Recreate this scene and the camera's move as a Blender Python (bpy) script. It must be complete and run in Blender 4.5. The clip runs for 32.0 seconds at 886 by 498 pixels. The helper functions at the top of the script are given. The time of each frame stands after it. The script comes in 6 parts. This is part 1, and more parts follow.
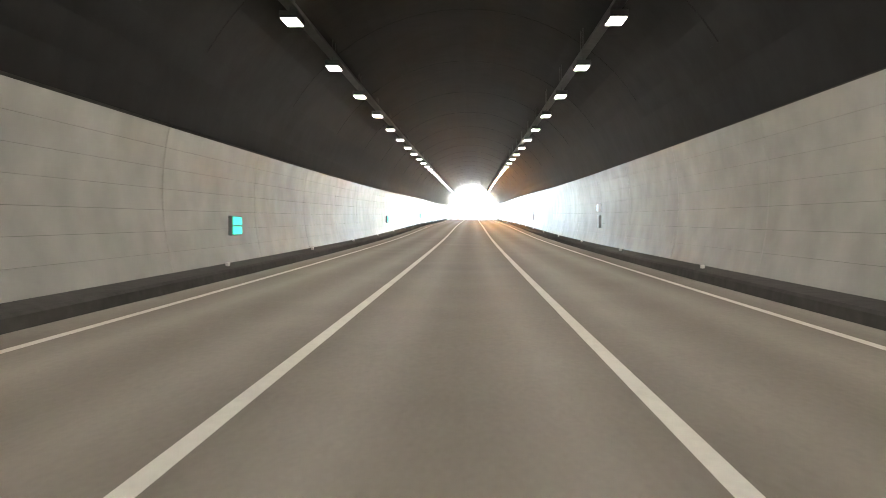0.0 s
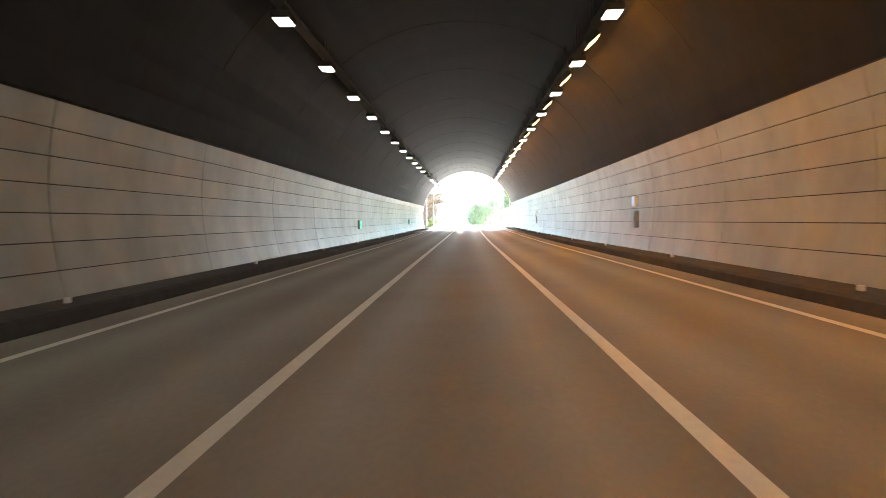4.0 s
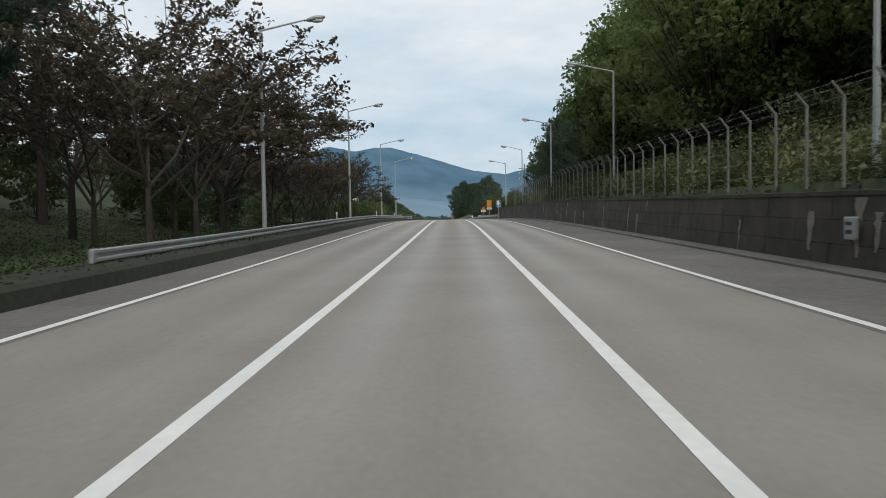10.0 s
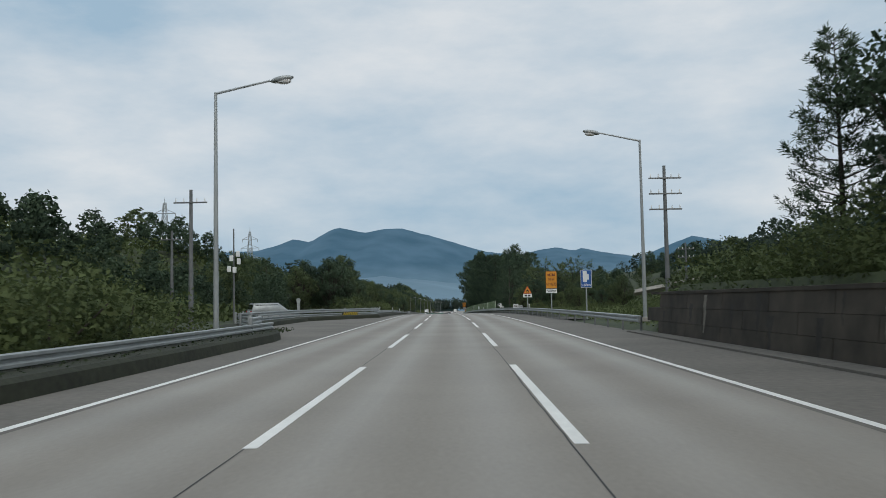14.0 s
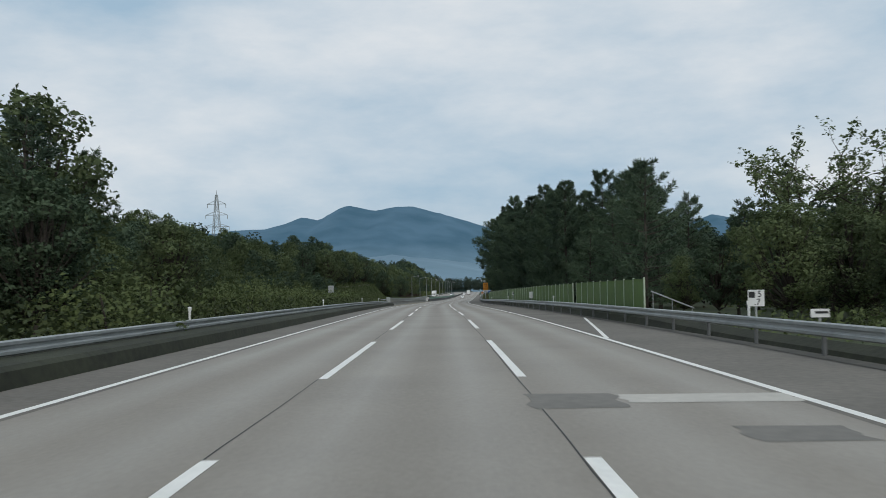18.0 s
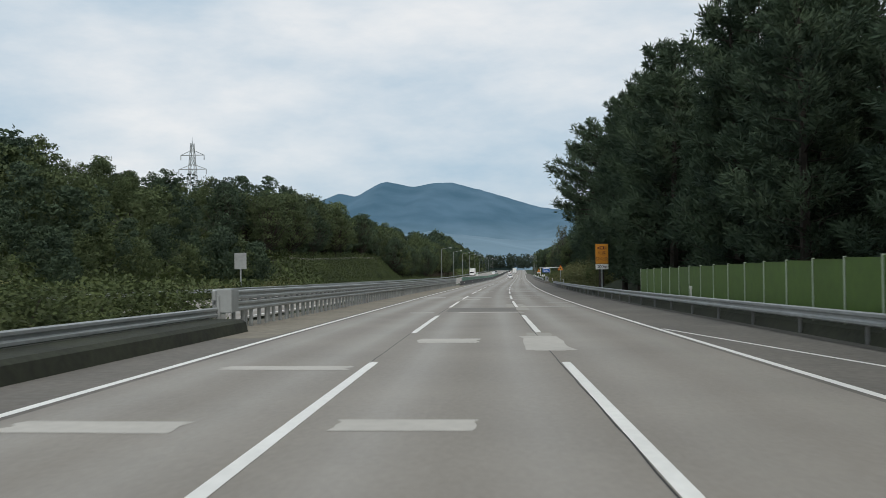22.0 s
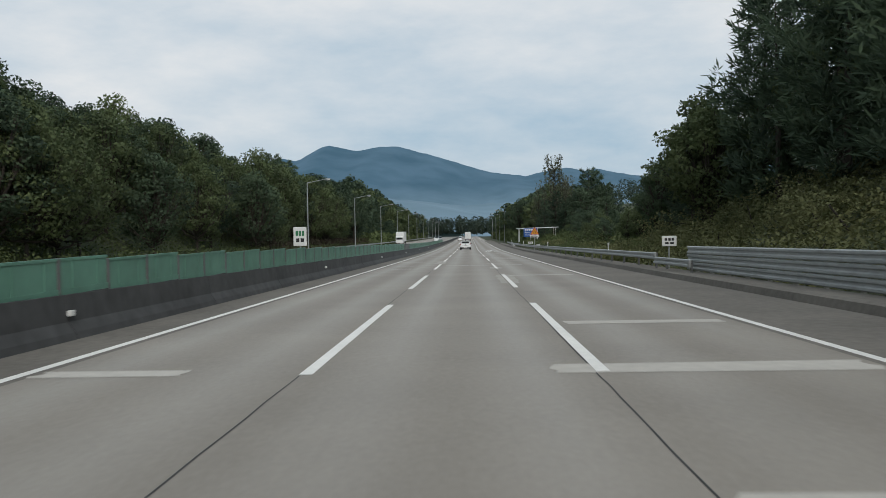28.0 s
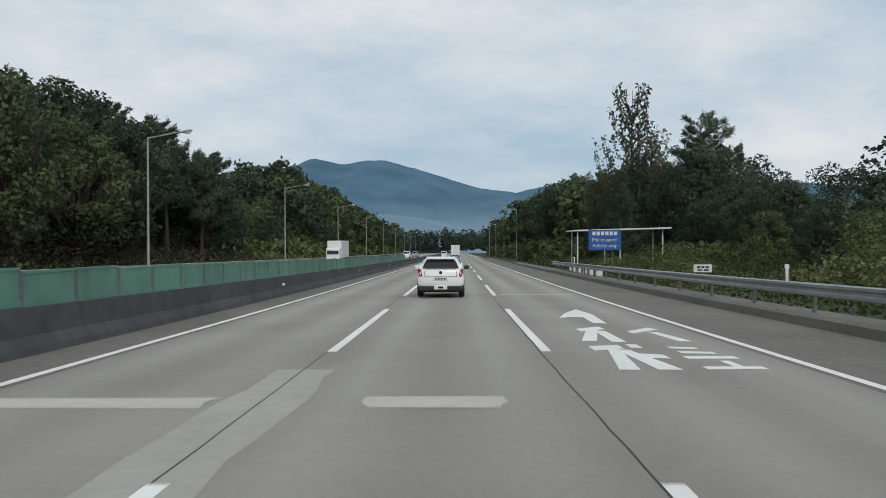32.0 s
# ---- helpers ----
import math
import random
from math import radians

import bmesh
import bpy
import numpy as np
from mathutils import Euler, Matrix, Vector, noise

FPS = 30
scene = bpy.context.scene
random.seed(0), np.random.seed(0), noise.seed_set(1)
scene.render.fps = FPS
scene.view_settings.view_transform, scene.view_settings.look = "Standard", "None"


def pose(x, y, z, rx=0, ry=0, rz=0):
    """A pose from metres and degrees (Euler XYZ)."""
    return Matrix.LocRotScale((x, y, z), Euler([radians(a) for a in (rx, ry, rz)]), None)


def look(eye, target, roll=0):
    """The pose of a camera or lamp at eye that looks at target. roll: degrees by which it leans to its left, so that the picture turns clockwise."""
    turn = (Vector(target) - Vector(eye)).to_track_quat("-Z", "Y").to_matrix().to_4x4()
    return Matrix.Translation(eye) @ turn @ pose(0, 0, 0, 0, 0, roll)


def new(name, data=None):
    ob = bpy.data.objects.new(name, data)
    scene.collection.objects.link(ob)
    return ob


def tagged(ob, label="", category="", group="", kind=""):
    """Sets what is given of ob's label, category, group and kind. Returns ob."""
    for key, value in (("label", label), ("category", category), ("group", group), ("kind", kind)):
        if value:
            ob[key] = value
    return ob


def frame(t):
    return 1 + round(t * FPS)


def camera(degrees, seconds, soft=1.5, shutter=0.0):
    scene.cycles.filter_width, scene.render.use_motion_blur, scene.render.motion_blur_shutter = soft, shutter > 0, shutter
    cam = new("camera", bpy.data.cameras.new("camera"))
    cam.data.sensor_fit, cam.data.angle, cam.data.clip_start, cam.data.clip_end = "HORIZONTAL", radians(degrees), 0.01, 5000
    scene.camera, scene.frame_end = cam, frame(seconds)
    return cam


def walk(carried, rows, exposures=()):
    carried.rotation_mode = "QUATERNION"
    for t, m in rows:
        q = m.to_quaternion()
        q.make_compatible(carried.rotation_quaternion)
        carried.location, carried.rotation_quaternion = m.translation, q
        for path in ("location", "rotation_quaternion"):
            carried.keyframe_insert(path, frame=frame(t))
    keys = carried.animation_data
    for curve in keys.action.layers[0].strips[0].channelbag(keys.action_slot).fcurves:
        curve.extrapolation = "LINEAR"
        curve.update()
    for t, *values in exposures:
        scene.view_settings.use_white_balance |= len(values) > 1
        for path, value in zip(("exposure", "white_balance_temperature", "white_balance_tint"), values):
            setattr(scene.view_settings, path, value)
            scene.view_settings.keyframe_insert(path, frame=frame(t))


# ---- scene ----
# the camera in the middle lane, and its walk: time, then x, y, z and the three turns
PATH = [
    (0, 0.226, 0.007, 1.621, 88.432, -0.198, 1.667),
    (0.5, 0.285, 14.235, 1.703, 88.156, 0.037, 1.514),
    (1, 0.350, 28.464, 1.820, 88.400, 0.250, 1.230),
    (1.5, 0.426, 42.692, 1.937, 88.312, 0.508, 1.221),
    (2, 0.485, 56.906, 2.102, 88.559, 0.759, 1.071),
    (3, 0.560, 85.308, 2.578, 88.930, 0.600, 1.200),
    (3.4, 0.563, 96.655, 2.805, 88.858, 0.759, 1.038),
    (4, 0.611, 113.649, 3.135, 88.947, 0.981, 1.245),
    (4.5, 0.674, 127.788, 3.370, 89.216, 0.800, 0.502),
    (6.5, 1.054, 184.111, 4.203, 89.524, 0.720, 0.780),
    (7, 1.204, 198.131, 4.445, 89.231, 1.022, 0.269),
    (7.4, 1.335, 209.316, 4.646, 88.976, 1.035, 0.274),
    (8, 1.548, 226.013, 4.945, 88.728, 0.886, 0.022),
    (8.5, 1.742, 239.826, 5.182, 88.444, 0.838, 0.125),
    (9, 1.971, 253.566, 5.403, 88.507, 0.658, 0.028),
    (9.5, 2.228, 267.272, 5.615, 88.286, 0.809, 0.083),
    (10, 2.481, 280.988, 5.822, 87.885, 0.921, 0.252),
    (10.5, 2.696, 294.746, 6.028, 87.356, 1.079, -0.033),
    (11, 2.854, 308.518, 6.240, 87.547, 1.019, -0.292),
    (11.5, 2.983, 322.248, 6.470, 88.778, 1.693, -0.430),
    (12, 3.097, 335.882, 6.692, 91.431, 2.077, 0.655),
    (12.3, 3.163, 343.998, 6.809, 92.225, 2.103, 1.333),
    (13, 3.312, 362.795, 7.006, 93.239, 1.768, 0.879),
    (13.5, 3.395, 376.160, 7.070, 93.555, 1.302, 0.894),
    (15.5, 3.234, 429.640, 7.057, 92.699, 0.863, 1.237),
    (16, 3.096, 442.997, 7.044, 92.452, 1.164, 1.540),
    (16.5, 2.927, 456.344, 7.017, 91.976, 1.447, 1.698),
    (17, 2.709, 469.683, 6.965, 92.003, 1.448, 1.927),
    (17.5, 2.432, 483.024, 6.878, 91.874, 1.177, 1.899),
    (18, 2.093, 496.380, 6.755, 92.097, 0.908, 1.915),
    (18.5, 1.706, 509.751, 6.602, 92.254, 0.722, 2.016),
    (19, 1.281, 523.130, 6.425, 91.958, 0.525, 2.397),
    (19.5, 0.820, 536.526, 6.231, 90.443, 0.500, 3.154),
    (20, 0.303, 549.945, 6.021, 90.233, 0.492, 3.567),
    (20.5, -0.310, 563.384, 5.789, 90.955, 0.400, 4.047),
    (21, -0.960, 576.841, 5.538, 90.836, 0.474, 4.315),
    (21.5, -1.572, 590.325, 5.273, 90.769, 0.416, 4.455),
    (22, -2.075, 603.849, 4.995, 90.667, 0.628, 4.606),
    (22.5, -2.489, 617.421, 4.695, 90.590, 0.822, 4.552),
    (23, -2.838, 631.035, 4.377, 90.641, 1.305, 4.363),
    (23.5, -3.120, 644.672, 4.056, 90.474, 1.321, 4.025),
    (24, -3.334, 658.312, 3.747, 89.765, 1.269, 3.717),
    (24.5, -3.460, 671.957, 3.455, 89.114, 1.319, 3.396),
    (25, -3.501, 685.613, 3.169, 88.820, 1.368, 3.225),
    (25.5, -3.499, 699.276, 2.890, 88.283, 1.715, 2.782),
    (27.5, -3.532, 753.944, 1.855, 88.227, 1.079, 1.368),
    (28, -3.463, 767.602, 1.611, 88.444, 0.930, 1.096),
    (28.3, -3.401, 775.775, 1.463, 88.492, 1.083, 0.931),
    (29, -3.236, 794.784, 1.111, 88.669, 0.858, 0.610),
    (29.5, -3.085, 808.401, 0.857, 88.993, 0.337, 0.376),
    (30, -2.918, 822.136, 0.601, 89.332, 0.187, 0.229),
    (30.5, -2.738, 836.035, 0.346, 89.628, 0.371, 0.076),
    (31, -2.552, 850.051, 0.093, 89.799, 0.037, 0.133),
    (31.3, -2.443, 858.486, -0.061, 89.756, 0.318, 0.236),
    (32, -2.194, 878.151, -0.413, 89.603, 0.131, 0.295),
]
cam = camera(55.40, 32.0, soft=0.5, shutter=0.12)
EXPOSURES = [(0, 6.9, 6700, 11), (1, 6.45, 6700, 11), (2, 6.0, 6800, 11), (3, 5.65, 6750, 11), (4, 5.2, 6800, 12), (5.5, 4.9, 6700, 12), (6.5, 4.5, 6500, 12), (7.0, 3.95, 6200, 11), (7.5, 3.3, 6000, 10), (8.0, 2.65, 6100, 10), (8.5, 1.5, 6300, 9), (9.0, 0.6, 6500, 10), (10.0, 0.2, 6600, 10), (11.0, 0.32, 6600, 10),
             (12.0, 0.05, 6500, 9), (13.0, -0.1, 6350, 8), (16.0, -0.15, 6300, 8), (18.0, -0.1, 6300, 8), (21.0, 0.0, 6500, 9), (24.0, 0.2, 6600, 10), (25.0, 0.15, 6600, 10), (26.0, 0.1, 6600, 10), (29.0, -0.05, 6500, 9), (32.0, -0.05, 6450, 9)]
walk(cam, [(t, pose(x, y, z, rx, ry, rz)) for t, x, y, z, rx, ry, rz in PATH], EXPOSURES)

# ---- sky, sun ----
world = bpy.data.worlds.new("overcast_sky")
scene.world = world
world.use_nodes = True
wn, wl = world.node_tree.nodes, world.node_tree.links
wn.clear()
w_out, w_bg = wn.new("ShaderNodeOutputWorld"), wn.new("ShaderNodeBackground")
w_sky = wn.new("ShaderNodeTexSky")
w_sky.sky_type, w_sky.sun_disc = "NISHITA", False
w_sky.sun_elevation, w_sky.sun_rotation = radians(38), radians(163)
w_sky.air_density, w_sky.dust_density = 1.0, 2.0
w_tc, w_map = wn.new("ShaderNodeTexCoord"), wn.new("ShaderNodeMapping")
w_map.inputs["Scale"].default_value = (1.0, 1.2, 2.8)
w_noise = wn.new("ShaderNodeTexNoise")
w_noise.inputs["Scale"].default_value, w_noise.inputs["Detail"].default_value, w_noise.inputs["Roughness"].default_value = 1.9, 8, 0.58
w_ramp = wn.new("ShaderNodeValToRGB")
w_ramp.color_ramp.elements[0].position, w_ramp.color_ramp.elements[0].color = 0.37, (5.0, 6.8, 8.4, 1)
w_ramp.color_ramp.elements[1].position, w_ramp.color_ramp.elements[1].color = 0.64, (10.1, 10.35, 10.6, 1)
w_mix = wn.new("ShaderNodeMix")
w_mix.data_type = "RGBA"
w_mix.inputs[0].default_value = 0.93
wl.new(w_tc.outputs["Generated"], w_map.inputs["Vector"])
wl.new(w_map.outputs["Vector"], w_noise.inputs["Vector"])
wl.new(w_noise.outputs["Fac"], w_ramp.inputs["Fac"])
wl.new(w_sky.outputs["Color"], w_mix.inputs[6])
wl.new(w_ramp.outputs["Color"], w_mix.inputs[7])
wl.new(w_mix.outputs[2], w_bg.inputs["Color"])
w_bg.inputs["Strength"].default_value = 0.080
wl.new(w_bg.outputs["Background"], w_out.inputs["Surface"])
sun_data = bpy.data.lights.new("sun", "SUN")
sun_data.energy, sun_data.angle, sun_data.color = 1.45, radians(30), (1.0, 0.96, 0.9)
sun = new("sun", sun_data)
sun.matrix_world = look((28, -92, 75), (0, 0, 0))


# ---- materials ----
def material(name, color, rough=0.7, metal=0.0, var=0.25, scale=2.0, big=0.15, bump=0.15, spread=0.0, tint=None, sheen=0.0):
    """A surface with grain (scale, per metre) and larger stains (big); spread varies it from object to object."""
    m = bpy.data.materials.new(name)
    m.use_nodes = True
    n, l = m.node_tree.nodes, m.node_tree.links
    b = n["Principled BSDF"]
    b.inputs["Roughness"].default_value, b.inputs["Metallic"].default_value = rough, metal
    geo = n.new("ShaderNodeNewGeometry")
    fine, wide = n.new("ShaderNodeTexNoise"), n.new("ShaderNodeTexNoise")
    for node, sc, det in ((fine, scale, 6), (wide, big, 4)):
        node.inputs["Scale"].default_value, node.inputs["Detail"].default_value = sc, det
        l.new(geo.outputs["Position"], node.inputs["Vector"])
    add = n.new("ShaderNodeMath")
    add.operation = "ADD"
    l.new(fine.outputs["Fac"], add.inputs[0])
    l.new(wide.outputs["Fac"], add.inputs[1])
    last = add
    if spread:
        info, mul, plus = n.new("ShaderNodeObjectInfo"), n.new("ShaderNodeMath"), n.new("ShaderNodeMath")
        mul.operation, plus.operation = "MULTIPLY_ADD", "ADD"
        mul.inputs[1].default_value, mul.inputs[2].default_value = spread * 2, -spread
        l.new(info.outputs["Random"], mul.inputs[0])
        l.new(add.outputs[0], plus.inputs[0])
        l.new(mul.outputs[0], plus.inputs[1])
        last = plus
    ramp = n.new("ShaderNodeValToRGB")
    dark = [c * (1 - var) for c in color]
    light = [min(1, c * (1 + var)) for c in (tint or color)]
    ramp.color_ramp.elements[0].position, ramp.color_ramp.elements[0].color = 0.35, (*dark, 1)
    ramp.color_ramp.elements[1].position, ramp.color_ramp.elements[1].color = 0.75, (*light, 1)
    half = n.new("ShaderNodeMath")
    half.operation = "MULTIPLY"
    half.inputs[1].default_value = 0.5
    l.new(last.outputs[0], half.inputs[0])
    l.new(half.outputs[0], ramp.inputs["Fac"])
    l.new(ramp.outputs["Color"], b.inputs["Base Color"])
    if bump:
        bp = n.new("ShaderNodeBump")
        bp.inputs["Strength"].default_value, bp.inputs["Distance"].default_value = bump, 0.02
        l.new(fine.outputs["Fac"], bp.inputs["Height"])
        l.new(bp.outputs["Normal"], b.inputs["Normal"])
    return m


def leaf_material(name, dark, light, see=0.35):
    """Leaves: colour from clump to clump and tree to tree, some light let through."""
    m = bpy.data.materials.new(name)
    m.use_nodes = True
    n, l = m.node_tree.nodes, m.node_tree.links
    n.clear()
    out, mix = n.new("ShaderNodeOutputMaterial"), n.new("ShaderNodeMixShader")
    dif, tra = n.new("ShaderNodeBsdfPrincipled"), n.new("ShaderNodeBsdfTranslucent")
    dif.inputs["Roughness"].default_value = 0.75
    dif.inputs["Specular IOR Level"].default_value = 0.2
    geo, info, ramp = n.new("ShaderNodeNewGeometry"), n.new("ShaderNodeObjectInfo"), n.new("ShaderNodeValToRGB")
    noise_n = n.new("ShaderNodeTexNoise")
    noise_n.inputs["Scale"].default_value = 0.35
    l.new(geo.outputs["Position"], noise_n.inputs["Vector"])
    a, b2 = n.new("ShaderNodeMath"), n.new("ShaderNodeMath")
    a.operation, b2.operation = "MULTIPLY_ADD", "MULTIPLY_ADD"
    a.inputs[1].default_value = 0.2
    l.new(geo.outputs["Random Per Island"], a.inputs[0])
    l.new(noise_n.outputs["Fac"], a.inputs[2])
    b2.inputs[1].default_value = 0.3
    l.new(info.outputs["Random"], b2.inputs[0])
    l.new(a.outputs[0], b2.inputs[2])
    ramp.color_ramp.elements[0].position, ramp.color_ramp.elements[0].color = 0.36, (*dark, 1)
    ramp.color_ramp.elements[1].position, ramp.color_ramp.elements[1].color = 0.92, (*light, 1)
    l.new(b2.outputs[0], ramp.inputs["Fac"])
    l.new(ramp.outputs["Color"], dif.inputs["Base Color"])
    l.new(ramp.outputs["Color"], tra.inputs["Color"])
    mix.inputs[0].default_value = see
    l.new(dif.outputs[0], mix.inputs[1])
    l.new(tra.outputs[0], mix.inputs[2])
    l.new(mix.outputs[0], out.inputs["Surface"])
    return m


def glow(name, color, strength):
    m = bpy.data.materials.new(name)
    m.use_nodes = True
    b = m.node_tree.nodes["Principled BSDF"]
    b.inputs["Base Color"].default_value = (*color, 1)
    b.inputs["Emission Color"].default_value = (*color, 1)
    b.inputs["Emission Strength"].default_value = strength
    return m


def road_material(name):
    """Worn concrete carriageway: grain, stains, and darker wheel tracks that follow each lane."""
    m = material(name, (0.286, 0.256, 0.218), 0.82, var=0.16, scale=14, big=0.3, bump=0.25)
    n, l = m.node_tree.nodes, m.node_tree.links
    b = n["Principled BSDF"]
    uvm = n.new("ShaderNodeUVMap")
    sep = n.new("ShaderNodeSeparateXYZ")
    l.new(uvm.outputs["UV"], sep.inputs[0])
    wave = n.new("ShaderNodeMath")
    wave.operation = "COSINE"
    sc = n.new("ShaderNodeMath")
    sc.operation = "MULTIPLY"
    sc.inputs[1].default_value = 2 * math.pi / 1.8
    l.new(sep.outputs["X"], sc.inputs[0])
    l.new(sc.outputs[0], wave.inputs[0])
    pat = n.new("ShaderNodeTexNoise")
    pat.inputs["Scale"].default_value = 1.0
    mp = n.new("ShaderNodeMapping")
    mp.inputs["Scale"].default_value = (1.4, 0.03, 1)
    l.new(uvm.outputs["UV"], mp.inputs[0])
    l.new(mp.outputs[0], pat.inputs["Vector"])
    tr = n.new("ShaderNodeMath")
    tr.operation = "MULTIPLY"
    l.new(wave.outputs[0], tr.inputs[0])
    l.new(pat.outputs["Fac"], tr.inputs[1])
    f = n.new("ShaderNodeMapRange")
    f.inputs[1].default_value, f.inputs[2].default_value, f.inputs[3].default_value, f.inputs[4].default_value = -0.6, 0.6, 1.045, 0.93
    l.new(tr.outputs[0], f.inputs[0])
    gl = n.new("ShaderNodeMapRange")
    gl.inputs[1].default_value, gl.inputs[2].default_value, gl.inputs[3].default_value, gl.inputs[4].default_value = -0.6, 0.5, 0.52, 0.8
    l.new(tr.outputs[0], gl.inputs[0])
    l.new(gl.outputs[0], b.inputs["Roughness"])
    hsv = n.new("ShaderNodeHueSaturation")
    src = b.inputs["Base Color"].links[0].from_socket
    l.new(src, hsv.inputs["Color"])
    l.new(f.outputs[0], hsv.inputs["Value"])
    l.new(hsv.outputs[0], b.inputs["Base Color"])
    return m


